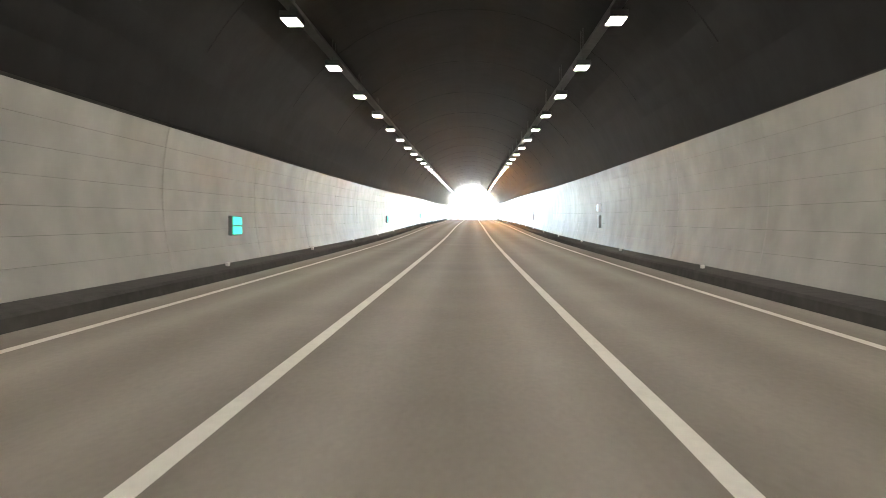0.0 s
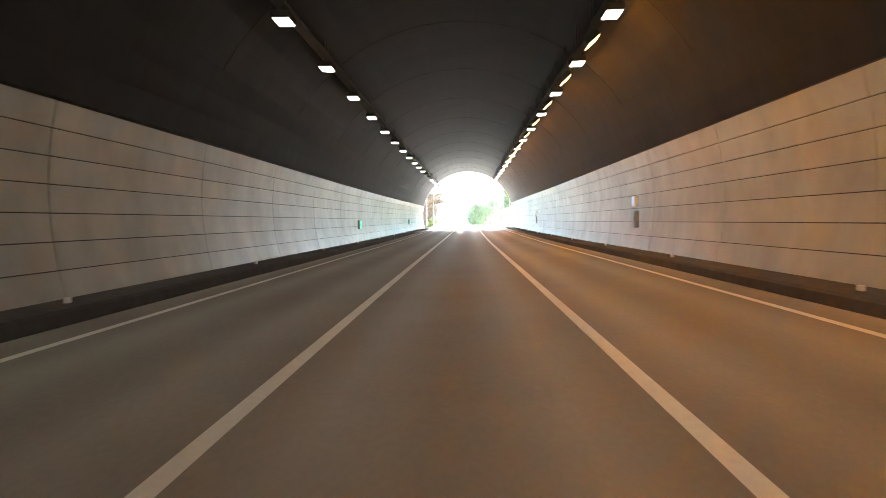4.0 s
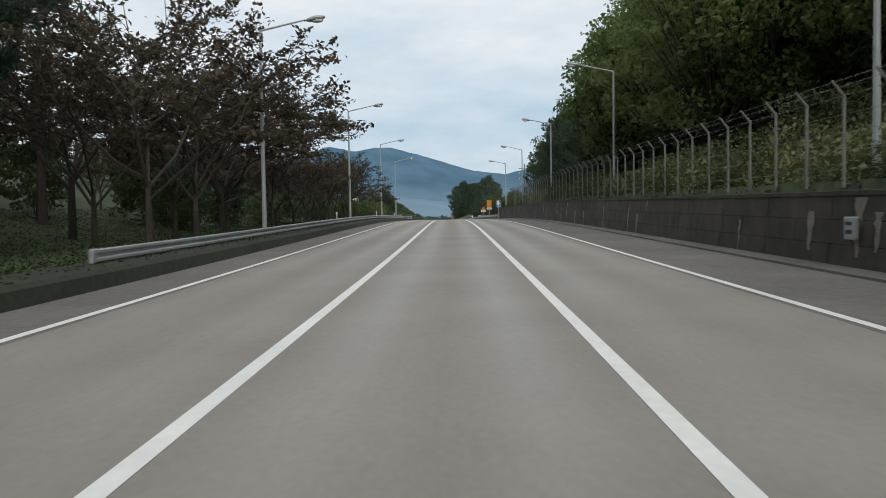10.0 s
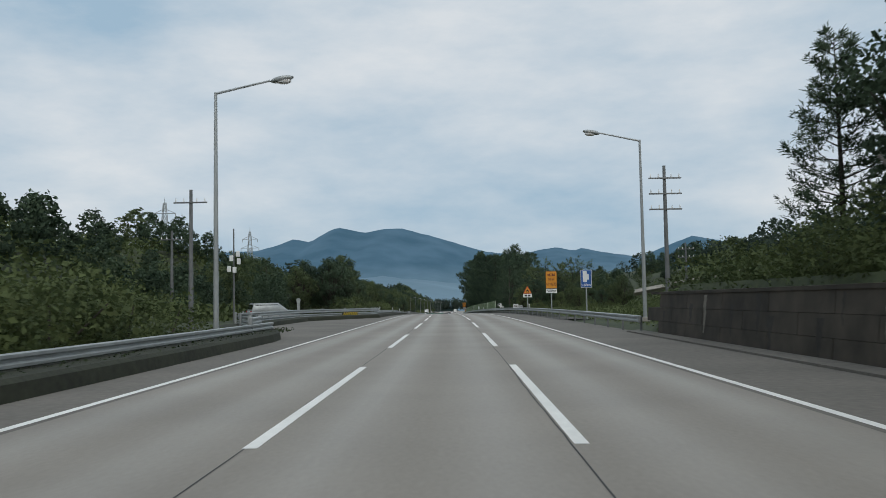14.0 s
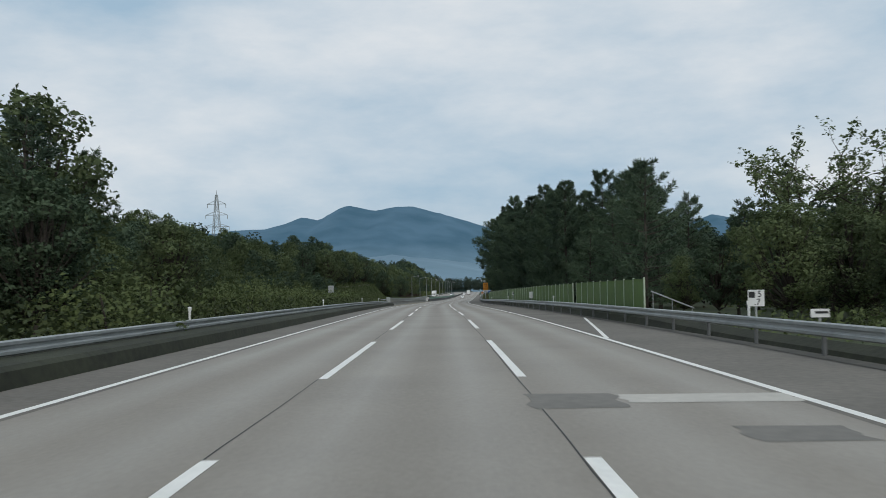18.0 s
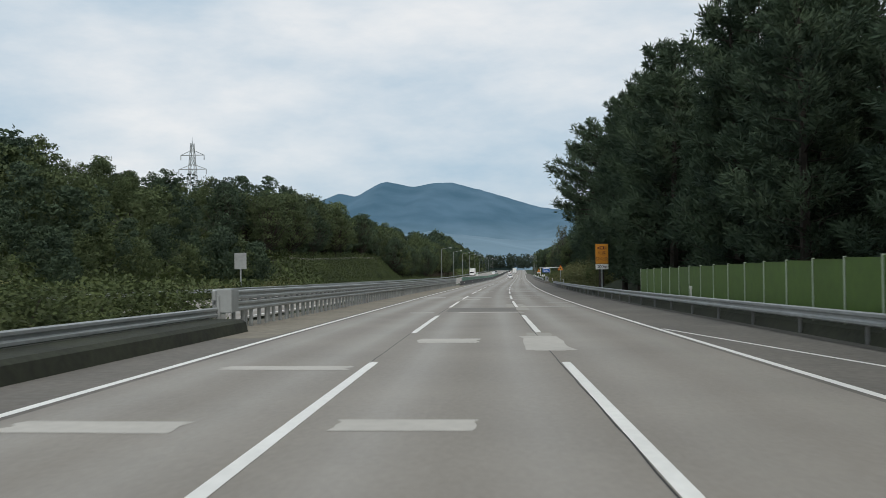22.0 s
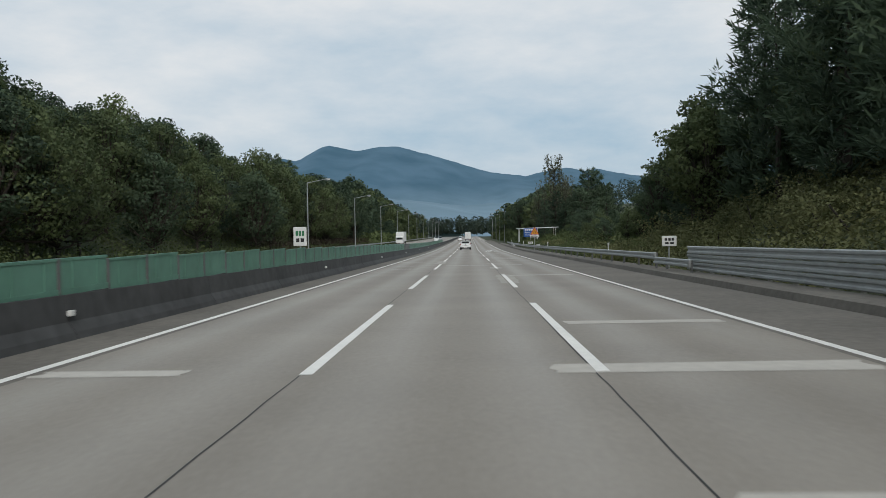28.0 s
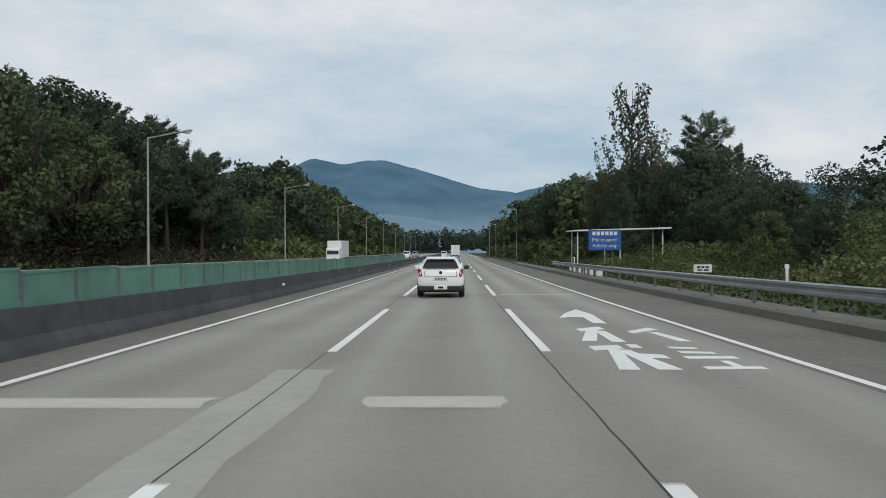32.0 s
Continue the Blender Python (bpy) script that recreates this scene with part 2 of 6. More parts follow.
M = {
    "road": road_material("worn_concrete_road"),
    "shoulder": material("dusty_asphalt", (0.165, 0.149, 0.127), 0.9, var=0.3, scale=6, big=0.3, bump=0.4),
    "dust": material("dusty_grey_verge", (0.085, 0.078, 0.066), 0.95, var=0.35, scale=4, big=0.4, bump=0.5),
    "dirt": material("sandy_verge", (0.25, 0.22, 0.17), 0.95, var=0.3, scale=4, big=0.4, bump=0.5),
    "soil": material("dark_weedy_soil", (0.030, 0.033, 0.018), 0.95, var=0.5, scale=5, big=0.5, bump=0.8),
    "line": material("road_paint", (0.82, 0.80, 0.75), 0.6, var=0.12, scale=9, big=0.6, bump=0.1),
    "patch_soft": material("faded_repair_concrete", (0.385, 0.357, 0.312), 0.85, var=0.12, scale=5, big=0.5, bump=0.2),
    "patch": material("pale_repair_concrete", (0.495, 0.464, 0.415), 0.85, var=0.12, scale=5, big=0.5, bump=0.2),
    "patch_dark": material("dark_repair_asphalt", (0.196, 0.182, 0.162), 0.9, var=0.2, scale=5, big=0.5, bump=0.2),
    "seam": material("joint_sealant", (0.035, 0.033, 0.03), 0.7, var=0.3, scale=3, big=0.5, bump=0.0),
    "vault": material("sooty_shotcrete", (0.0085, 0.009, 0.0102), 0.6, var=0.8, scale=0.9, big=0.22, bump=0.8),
    "panel": material("off_white_wall_panel", (0.50, 0.50, 0.47), 0.26, var=0.2, scale=0.8, big=0.12, bump=0.05, spread=0.08),
    "kerb": material("sooty_kerb_concrete", (0.06, 0.057, 0.054), 0.9, var=0.35, scale=4, big=0.3, bump=0.4),
    "concrete": material("weathered_concrete", (0.30, 0.28, 0.25), 0.9, var=0.3, scale=3, big=0.35, bump=0.4),
    "stone": material("stained_retaining_wall", (0.062, 0.051, 0.038), 0.95, var=0.55, scale=1.3, big=0.4, bump=0.6, spread=0.05),
    "wing_block": material("stained_beige_block", (0.225, 0.195, 0.16), 0.92, var=0.5, scale=1.4, big=0.35, bump=0.5, spread=0.07),
    "barrier": material("dirty_median_concrete", (0.065, 0.066, 0.066), 0.9, var=0.4, scale=2.5, big=0.3, bump=0.3),
    "steel": material("galvanised_steel", (0.36, 0.375, 0.37), 0.5, 0.35, var=0.2, scale=3, big=0.4, bump=0.05, spread=0.05),
    "dark_steel": material("dull_steel", (0.16, 0.165, 0.165), 0.6, 0.3, var=0.25, scale=3, big=0.4, bump=0.05),
    "pole": material("grey_lamp_pole", (0.36, 0.38, 0.38), 0.5, 0.3, var=0.12, scale=2, big=0.3, bump=0.03),
    "green_panel": material("green_antiglare_panel", (0.12, 0.27, 0.20), 0.55, 0.0, var=0.25, scale=2, big=0.4, bump=0.1, spread=0.08),
    "green_fence": material("green_fence_panel", (0.074, 0.140, 0.014), 0.6, 0.0, var=0.2, scale=3, big=0.4, bump=0.1, spread=0.06),
    "pale_post": material("pale_green_post", (0.42, 0.48, 0.36), 0.6, var=0.15, scale=4, big=0.5, bump=0.05),
    "fence_grey": material("weathered_fence_post", (0.19, 0.185, 0.165), 0.85, var=0.3, scale=5, big=0.5, bump=0.2),
    "grass": material("rough_grass", (0.034, 0.048, 0.019), 0.95, var=0.45, scale=2.2, big=0.12, bump=0.8, tint=(0.056, 0.068, 0.027)),
    "field": material("far_green_ground", (0.045, 0.06, 0.025), 0.95, var=0.4, scale=0.4, big=0.02, bump=0.3),
    "bark": material("dark_bark", (0.055, 0.045, 0.036), 0.95, var=0.4, scale=8, big=0.6, bump=0.6),
    "lime": material("lime_stain", (0.20, 0.18, 0.145), 0.9, var=0.35, scale=6, big=0.8, bump=0.2),
    "soot": material("dark_water_stain", (0.035, 0.03, 0.024), 0.9, var=0.4, scale=6, big=0.8, bump=0.2),
    "rock": material("pale_boulder", (0.30, 0.26, 0.20), 0.9, var=0.35, scale=1.5, big=0.4, bump=0.7),
    "white_paint": material("white_car_paint", (0.86, 0.86, 0.85), 0.25, var=0.03, scale=1, big=0.3, bump=0.0),
    "black_plastic": material("black_plastic", (0.018, 0.018, 0.018), 0.55, var=0.2, scale=8, big=1, bump=0.1),
    "rubber": material("tyre_rubber", (0.02, 0.02, 0.02), 0.85, var=0.2, scale=20, big=1, bump=0.2),
    "glass_dark": material("tinted_glass", (0.012, 0.014, 0.016), 0.06, var=0.1, scale=1, big=1, bump=0.0),
    "red_lens": material("red_lamp_lens", (0.35, 0.02, 0.02), 0.2, var=0.1, scale=3, big=1, bump=0.0),
    "clear_lens": material("clear_lamp_lens", (0.7, 0.68, 0.66), 0.2, var=0.05, scale=3, big=1, bump=0.0),
    "chrome": material("chrome_trim", (0.6, 0.6, 0.6), 0.2, 0.9, var=0.05, scale=3, big=1, bump=0.0),
    "orange": material("orange_sign_face", (0.62, 0.25, 0.015), 0.5, var=0.08, scale=3, big=0.6, bump=0.0),
    "white_sign": material("white_sign_face", (0.72, 0.72, 0.70), 0.5, var=0.06, scale=3, big=0.6, bump=0.0),
    "blue_sign": material("blue_sign_face", (0.02, 0.10, 0.34), 0.5, var=0.08, scale=3, big=0.6, bump=0.0),
    "red_sign": material("red_sign_border", (0.5, 0.06, 0.03), 0.5, var=0.08, scale=3, big=0.6, bump=0.0),
    "black_ink": material("black_sign_ink", (0.02, 0.02, 0.02), 0.6, var=0.1, scale=3, big=1, bump=0.0),
    "brown_ink": material("brown_sign_ink", (0.14, 0.03, 0.015), 0.6, var=0.1, scale=3, big=1, bump=0.0),
    "yellow": material("yellow_chevron_paint", (0.6, 0.42, 0.02), 0.6, var=0.1, scale=3, big=1, bump=0.0),
    "green_sign": material("green_sign_face", (0.03, 0.18, 0.08), 0.5, var=0.08, scale=3, big=0.6, bump=0.0),
    "pine": leaf_material("pine_needles", (0.038, 0.060, 0.045), (0.098, 0.139, 0.081)),
    "oak": leaf_material("oak_leaves", (0.064, 0.087, 0.047), (0.148, 0.186, 0.084)),
    "olive": leaf_material("dry_olive_leaves", (0.050, 0.042, 0.034), (0.125, 0.10, 0.07)),
    "bush": leaf_material("bush_leaves", (0.053, 0.073, 0.036), (0.14, 0.172, 0.068)),
    "scrub": leaf_material("dull_scrub_leaves", (0.038, 0.050, 0.027), (0.095, 0.115, 0.050)),
    "weed": leaf_material("slope_weeds", (0.072, 0.086, 0.036), (0.245, 0.25, 0.115)),
    "fresh": leaf_material("fresh_green_leaves", (0.10, 0.145, 0.05), (0.24, 0.30, 0.11), .5),
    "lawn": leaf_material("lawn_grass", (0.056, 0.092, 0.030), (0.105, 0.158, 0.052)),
    # darker copy of the grass, with the trees' shade put into its colour
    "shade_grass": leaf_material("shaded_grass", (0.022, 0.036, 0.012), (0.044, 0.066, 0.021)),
    "poplar": leaf_material("pale_poplar_leaves", (0.07, 0.078, 0.05), (0.17, 0.18, 0.12)),
    "lamp_white": glow("cool_lamp_face", (1.0, 0.93, 0.82), 1.0),
    "lamp_warm": glow("sodium_lamp_face", (1.0, 0.37, 0.05), 4.3),
    "exit_green": glow("green_exit_face", (0.03, 0.7, 0.36), 0.026),
    "phone_white": glow("white_box_light", (0.45, 0.68, 1.0), 0.03),
}
mt = bpy.data.materials.new("hazy_blue_mountain")
mt.use_nodes = True
mb = mt.node_tree.nodes["Principled BSDF"]
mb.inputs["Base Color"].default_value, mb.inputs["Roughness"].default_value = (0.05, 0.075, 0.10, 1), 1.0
# blue glow stands in for distance haze
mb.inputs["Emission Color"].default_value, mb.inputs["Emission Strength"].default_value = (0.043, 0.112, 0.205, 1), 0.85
mnz, mrp, mgeo = mt.node_tree.nodes.new("ShaderNodeTexNoise"), mt.node_tree.nodes.new("ShaderNodeValToRGB"), mt.node_tree.nodes.new("ShaderNodeNewGeometry")
mnz.inputs["Scale"].default_value, mnz.inputs["Detail"].default_value = 0.006, 8
mrp.color_ramp.elements[0].position, mrp.color_ramp.elements[0].color = 0.35, (0.012, 0.022, 0.03, 1)
mrp.color_ramp.elements[1].position, mrp.color_ramp.elements[1].color = 0.68, (0.045, 0.065, 0.085, 1)
mt.node_tree.links.new(mgeo.outputs["Position"], mnz.inputs["Vector"])
mt.node_tree.links.new(mnz.outputs["Fac"], mrp.inputs["Fac"])
mt.node_tree.links.new(mrp.outputs["Color"], mb.inputs["Base Color"])
M["mountain"] = mt
# haze painted into the glow colour: paler low down on the far hills
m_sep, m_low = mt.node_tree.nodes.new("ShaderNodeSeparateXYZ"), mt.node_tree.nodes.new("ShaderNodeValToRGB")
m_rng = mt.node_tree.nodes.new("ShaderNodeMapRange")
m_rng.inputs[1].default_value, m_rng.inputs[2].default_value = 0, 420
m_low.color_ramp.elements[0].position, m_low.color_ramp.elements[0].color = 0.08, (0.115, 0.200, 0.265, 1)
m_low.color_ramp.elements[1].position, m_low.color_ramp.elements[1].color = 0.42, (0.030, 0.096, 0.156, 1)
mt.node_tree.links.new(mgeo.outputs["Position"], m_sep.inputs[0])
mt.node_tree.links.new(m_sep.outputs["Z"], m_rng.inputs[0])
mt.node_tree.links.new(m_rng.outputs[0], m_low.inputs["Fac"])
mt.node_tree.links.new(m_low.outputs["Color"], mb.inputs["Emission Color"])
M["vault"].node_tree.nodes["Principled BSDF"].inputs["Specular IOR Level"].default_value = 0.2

# ---- the line of the road: every 60 m its sideways place and its height ----
ROAD_X = [-0.04, 0.04, 0.24, 0.53, 0.91, 1.54, 2.48, 2.88, 2.80, 2.03, 0.23, -2.26, -3.76, -4.06, -3.52, -2.84, -2.24, -1.45, -0.67, 0.11, 0.88]
ROAD_Z = [-0.05, 0.04, 0.56, 1.66, 2.55, 3.60, 4.52, 5.40, 5.48, 5.32, 4.60, 3.49, 2.13, 0.90, -0.20, -1.31, -2.34, -3.03, -3.62, -4.16, -4.68]


def along(table, s):
    q = (s + 60) / 60
    if q >= len(table) - 1:
        return table[-1] + (q - len(table) + 1) * (table[-1] - table[-2])
    if q <= 0:
        return table[0] + q * (table[1] - table[0])
    i = int(q)
    u = q - i
    a, b, c, e = table[max(i - 1, 0)], table[i], table[i + 1], table[min(i + 2, len(table) - 1)]
    return a * (-.5 * u + u * u - .5 * u ** 3) + b * (1 - 2.5 * u * u + 1.5 * u ** 3) + c * (.5 * u + 2 * u * u - 1.5 * u ** 3) + e * (-.5 * u * u + .5 * u ** 3)


def rx(s):
    return along(ROAD_X, s)


def rz(s):
    return along(ROAD_Z, s)


def place(u, s, z=0.0):
    """From metres right of the lane's middle, along the road and over it, into the world."""
    return Vector((rx(s) + u, s, rz(s) + z))


def heading(s):
    return math.degrees(math.atan2(-(rx(s + 2) - rx(s - 2)), 4))


def spot(u, s, z=0.0, turn=0.0):
    p = place(u, s, z)
    return pose(p.x, p.y, p.z, 0, 0, heading(s) + turn)


# ---- builders ----
def mesh_from(name, verts, faces, mat_list, mat_index=None, smooth=False, uv=None):
    me = bpy.data.meshes.new(name)
    me.from_pydata([tuple(v) for v in verts], [], faces)
    for m in (mat_list if isinstance(mat_list, (list, tuple)) else [mat_list]):
        me.materials.append(m)
    if mat_index is not None:
        me.polygons.foreach_set("material_index", mat_index)
    if smooth:
        me.polygons.foreach_set("use_smooth", [True] * len(me.polygons))
    if uv is not None:
        layer = me.uv_layers.new(name="UVMap")
        loops = np.zeros(len(me.loops), dtype=np.int32)
        me.loops.foreach_get("vertex_index", loops)
        layer.data.foreach_set("uv", np.asarray(uv, dtype=np.float32)[loops].ravel())
    me.update()
    return me


def thing(name, label, category, group="", m=None, kind=""):
    ob = new(name)
    ob.empty_display_size = 0.1
    if m is not None:
        ob.matrix_basis = m
    return tagged(ob, label, category, group, kind)


def attach(name, me, parent, label="", m=None):
    ob = new(name, me)
    ob.parent = parent
    if m is not None:
        ob.matrix_basis = m
    if label:
        ob["label"] = label
    return ob


def part(name, bm, mat, parent, label="", smooth=False):
    me = bpy.data.meshes.new(name)
    bm.to_mesh(me)
    bm.free()
    me.materials.append(mat)
    if smooth:
        me.polygons.foreach_set("use_smooth", [True] * len(me.polygons))
    return attach(name, me, parent, label)


def box(bm, c, size, rot=None, bevel=0.0):
    r = bmesh.ops.create_cube(bm, size=1.0)
    m = Matrix.Translation(c) @ (rot.to_4x4() if rot else Matrix.Identity(4)) @ Matrix.Diagonal((*size, 1))
    bmesh.ops.transform(bm, matrix=m, verts=r["verts"])
    if bevel:
        es = {e for v in r["verts"] for e in v.link_edges}
        bmesh.ops.bevel(bm, geom=list(es), offset=bevel, segments=2, affect="EDGES", profile=0.5)
    return bm


def tube(bm, a, b, r1, r2=None, seg=10, cap=True):
    a, b = Vector(a), Vector(b)
    r2 = r1 if r2 is None else r2
    d = b - a
    q = d.to_track_quat("Z", "Y").to_matrix().to_4x4()
    bmesh.ops.create_cone(bm, cap_ends=cap, segments=seg, radius1=r1, radius2=r2, depth=d.length, matrix=Matrix.Translation((a + b) / 2) @ q)
    return bm


def boxes(*items):
    bm = bmesh.new()
    for it in items:
        box(bm, *it)
    return bm


def sweep(profile, s0, s1, step, mat, name, closed=False, smooth=False, base=None):
    """A mesh with a cross-section (u, z) drawn along the road; base(s) moves it (du, dz)."""
    n = max(2, int(math.ceil((s1 - s0) / step)) + 1)
    k = len(profile)
    vs, fs, uv = [], [], []
    for i in range(n):
        s = s0 + (s1 - s0) * i / (n - 1)
        du, dz = base(s) if base else (0, 0)
        for u, z in profile:
            vs.append(place(u + du, s, z + dz))
            uv.append((u, s))
    for i in range(n - 1):
        for j in range(k if closed else k - 1):
            a, b = i * k + j, i * k + (j + 1) % k
            fs.append((a, b, b + k, a + k))
    if closed:
        fs.append(tuple(range(k - 1, -1, -1)))
        fs.append(tuple((n - 1) * k + j for j in range(k)))
    return mesh_from(name, vs, fs, mat, smooth=smooth, uv=uv)


def structure(name, me, label="", category=""):
    return tagged(new(name, me), label, category, kind="structure")


def text_mesh(word, size, mat, depth=0.004):
    cu = bpy.data.curves.new("lettering", "FONT")
    cu.body, cu.size, cu.extrude, cu.align_x, cu.align_y = word, size, depth, "CENTER", "CENTER"
    ob = bpy.data.objects.new("lettering", cu)
    scene.collection.objects.link(ob)
    me = bpy.data.meshes.new_from_object(ob.evaluated_get(bpy.context.evaluated_depsgraph_get()))
    bpy.data.objects.remove(ob)
    me.materials.clear()
    me.materials.append(mat)
    return me


UPRIGHT = Matrix.Rotation(math.pi / 2, 4, "X")

# ================= the road =================
END = 1500
structure("road", sweep([(-7.0, 0), (-3.5, 0.0), (0, 0.0), (3.5, 0.0), (7.0, 0)], -60, END, 6, M["road"], "road"),
          "grey worn concrete carriageway of three lanes", "road")


def line(u, s0, s1, width=0.17, name="road_line", mat=None, z=0.005):
    return structure(name, sweep([(u - width / 2, z), (u + width / 2, z)], s0, s1, 6, mat or M["line"], name), "", "road line")


line(-5.4, -60, 430, 0.16)
line(-5.4, 430, END, 0.16)
line(5.4, -60, 470, 0.16)
line(5.4, 470, END, 0.16)
line(-1.8, -60, 390, 0.18)
line(1.8, -60, 390, 0.18)
# the far ends of the broken lines' strokes, one after another
STROKES = [409.9, 429.3, 448.9, 468.4, 485.2, 504.3, 522.8, 542.5, 563.0, 581.5, 599.6, 619.6, 639.3, 660.3, 676.5, 695.2, 712.4, 731.5, 751.2, 771.0, 788.9, 807.3, 827.0, 846.0, 864.7, 884.0, 903.4]
STROKES += [903.4 + 19.35 * k for k in range(1, 26)]
for e in STROKES:
    for u in (-1.8, 1.78):
        line(u, e - 11.2, e, 0.165, "lane_stroke")
for u in (-1.87, 1.67):
    structure("slab_joint", sweep([(u - 0.010, 0.003), (u + 0.010, 0.003)], 391, 1100, 0.7, M["seam"], "slab_joint", base=lambda s: (0.02 * noise.noise((s * 0.9, u, 3.0)) + 0.03 * noise.noise((s * 0.11, u, 8.0)), 0)), "", "joint")

structure("slab_joint", mesh_from("slab_joint", [place(1.9, 447.38, .0032), place(3.4, 447.36, .0032), place(5.15, 447.28, .0032), place(5.15, 447.33, .0032), place(3.4, 447.42, .0032), place(1.9, 447.43, .0032)], [(0, 1, 4, 5), (1, 2, 3, 4)], M["seam"]), "", "joint")
# pale and dark repairs in the slabs: across (u0, u1), along (s0, s1)
REPAIRS = [(2.9, 5.3, 508.0, 508.9), (-4.9, -3.0, 612.3, 613.0), (-1.3, 0.2, 612.5, 613.2), (-4.4, -2.1, 618.3, 618.9), (1.2, 2.2, 622.2, 626.6), (-1.4, 0.1, 624.3, 625.7), (-3.3, -2.2, 641.9, 642.6), (-1.0, 1.9, 642.1, 642.9), (2.0, 5.0, 649.6, 650.6), (3.7, 5.1, 655.6, 656.4),
           (-1.5, -0.5, 664.3, 665.6), (1.6, 3.1, 664.6, 665.9), (-5.1, -3.4, 669.1, 671.6), (-1.9, 0.3, 670.1, 671.4), (1.4, 3.9, 670.4, 671.4), (2.1, 4.3, 676.5, 677.5), (-1.7, -0.1, 691.2, 692.6), (-2.0, 0.1, 693.7, 694.6), (1.9, 4.6, 693.8, 695.0), (1.9, 5.1, 700.0, 700.7),
           (0.0, 0.8, 705.1, 705.7), (2.1, 4.9, 705.2, 707.0), (1.7, 5.2, 710.3, 712.9), (-1.4, 0.7, 710.8, 711.4)]
REPAIRS += [(-5.0, -2.4, 729.0, 730.0), (-1.4, 1.3, 735, 736.1), (2.0, 5.2, 741, 742), (2.2, 4.8, 753, 754.2), (2.2, 5.2, 759.9, 761.3), (-4.6, -2.0, 760.4, 761.1), (-1.3, 0.5, 760.5, 761.2), (1.9, 3.9, 766.2, 767.2), (-4.4, -3.2, 766.3, 766.9), (1.8, 3.7, 772.1, 772.8), (1.2, 5.1, 777.6, 778.3), (-5.2, -3.3, 777.7, 778.2),
            (2.0, 5.0, 783.4, 784.0), (2.0, 4.9, 805.8, 806.4), (-5.2, -3.1, 833.2, 833.8), (-2.4, -1.4, 833.2, 833.7), (1.8, 4.1, 833.3, 833.8), (2.0, 4.2, 841.3, 842.1), (1.7, 4.3, 847.3, 847.8)]
REPAIRS += [(-5.0, -2.0, 856.2, 856.9), (1.9, 3.6, 856.2, 856.8), (1.3, 2.1, 858.0, 859.2), (-0.8, 2.5, 864.4, 864.7), (2.0, 5.2, 870.4, 871.0), (-4.9, -2.4, 887.0, 887.6), (-0.7, 0.8, 887.0, 887.7), (2.0, 5.0, 912, 912.6), (-1.2, 1.0, 930, 930.6)]
REPAIRS += [(3.2, 5.1, 718.6, 719.1), (3.5, 4.3, 724.6, 725.2), (-2.15, -1.6, 700.4, 703.2), (-4.4, -2.7, 817.0, 817.6), (1.35, 2.05, 816.2, 817.9), (-4.6, -2.0, 823.0, 823.6), (-1.4, 3.6, 822.8, 823.3), (1.4, 3.2, 827.4, 827.9)]
LONG = [(1.35, 2.05, 622, 628), (1.25, 2.3, 645, 654), (-2.4, -1.5, 662, 672), (-2.4, -1.6, 690, 698), (1.4, 2.25, 704, 724), (-2.2, -1.6, 712, 722), (1.3, 2.35, 755, 771), (-2.3, -1.6, 757, 764), (1.4, 2.1, 799, 807), (-2.3, -1.6, 828, 836), (-2.3, -1.45, 882, 890)]
DARKS = [(1.57, 2.85, 507.5, 509.1), (-0.4, 0.3, 592.6, 592.9), (3.6, 4.8, 505, 506), (-1.7, 1.7, 643.2, 648.5), (2.4, 4.8, 708, 709.6)]
for rows_, mat_, zz in ((REPAIRS, "patch", 0.0042), (LONG, "patch_soft", 0.0024), (DARKS, "patch_dark", 0.0036)):
    for u0, u1, s0, s1 in rows_:
        rnd = random.Random(int(s0 * 10 + u0 * 7))
        n_ = max(4, int((s1 - s0) * 1.2))
        vs = []
        for i in range(n_ + 1):
            s_ = s0 + (s1 - s0) * i / n_
            vs += [place(u0 + rnd.uniform(-.08, .08), s_, zz), place(u1 + rnd.uniform(-.08, .08), s_ + rnd.uniform(-.06, .06), zz)]
        structure("slab_repair", mesh_from("slab_repair", vs, [(2 * i, 2 * i + 1, 2 * i + 3, 2 * i + 2) for i in range(n_)], M[mat_]), "", "repair")

# ================= tunnel =================
T0, T1, RAD, MID = -60, 254.6, 7.53, 2.27


def ring(a):
    return (RAD * math.cos(a), MID + (0.965 if a > 0 else 1.0) * RAD * math.sin(a))


arc = [ring(math.radians(15.6 + (180 - 29.1) * i / 28)) for i in range(29)]
outer = [(u * 1.07, z + 0.55) for u, z in reversed(arc)]
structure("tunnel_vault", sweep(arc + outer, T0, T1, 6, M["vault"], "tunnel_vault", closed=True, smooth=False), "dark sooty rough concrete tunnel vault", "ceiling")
for side in (-1, 1):
    nm = "wall_left" if side < 0 else "wall_right"
    low = [ring(math.radians(-17.5 + 38 * i / 8)) for i in range(9)]
    prof = [(side * (u + 0.05), z) for u, z in low] + [(side * (u + 0.6), z) for u, z in reversed(low)]
    structure(nm, sweep(prof, T0, T1, 6, M["kerb"], nm, closed=True), "curved concrete tunnel wall behind pale panels", "wall")
    structure("kerb", sweep([(side * 6.25, -0.02), (side * 6.28, 0.2), (side * 6.36, 0.25), (side * 7.2, 0.26), (side * 7.2, -0.02)], T0, T1 + 2, 6, M["kerb"], "kerb", closed=True), "sooty raised concrete kerb along tunnel wall", "kerb")
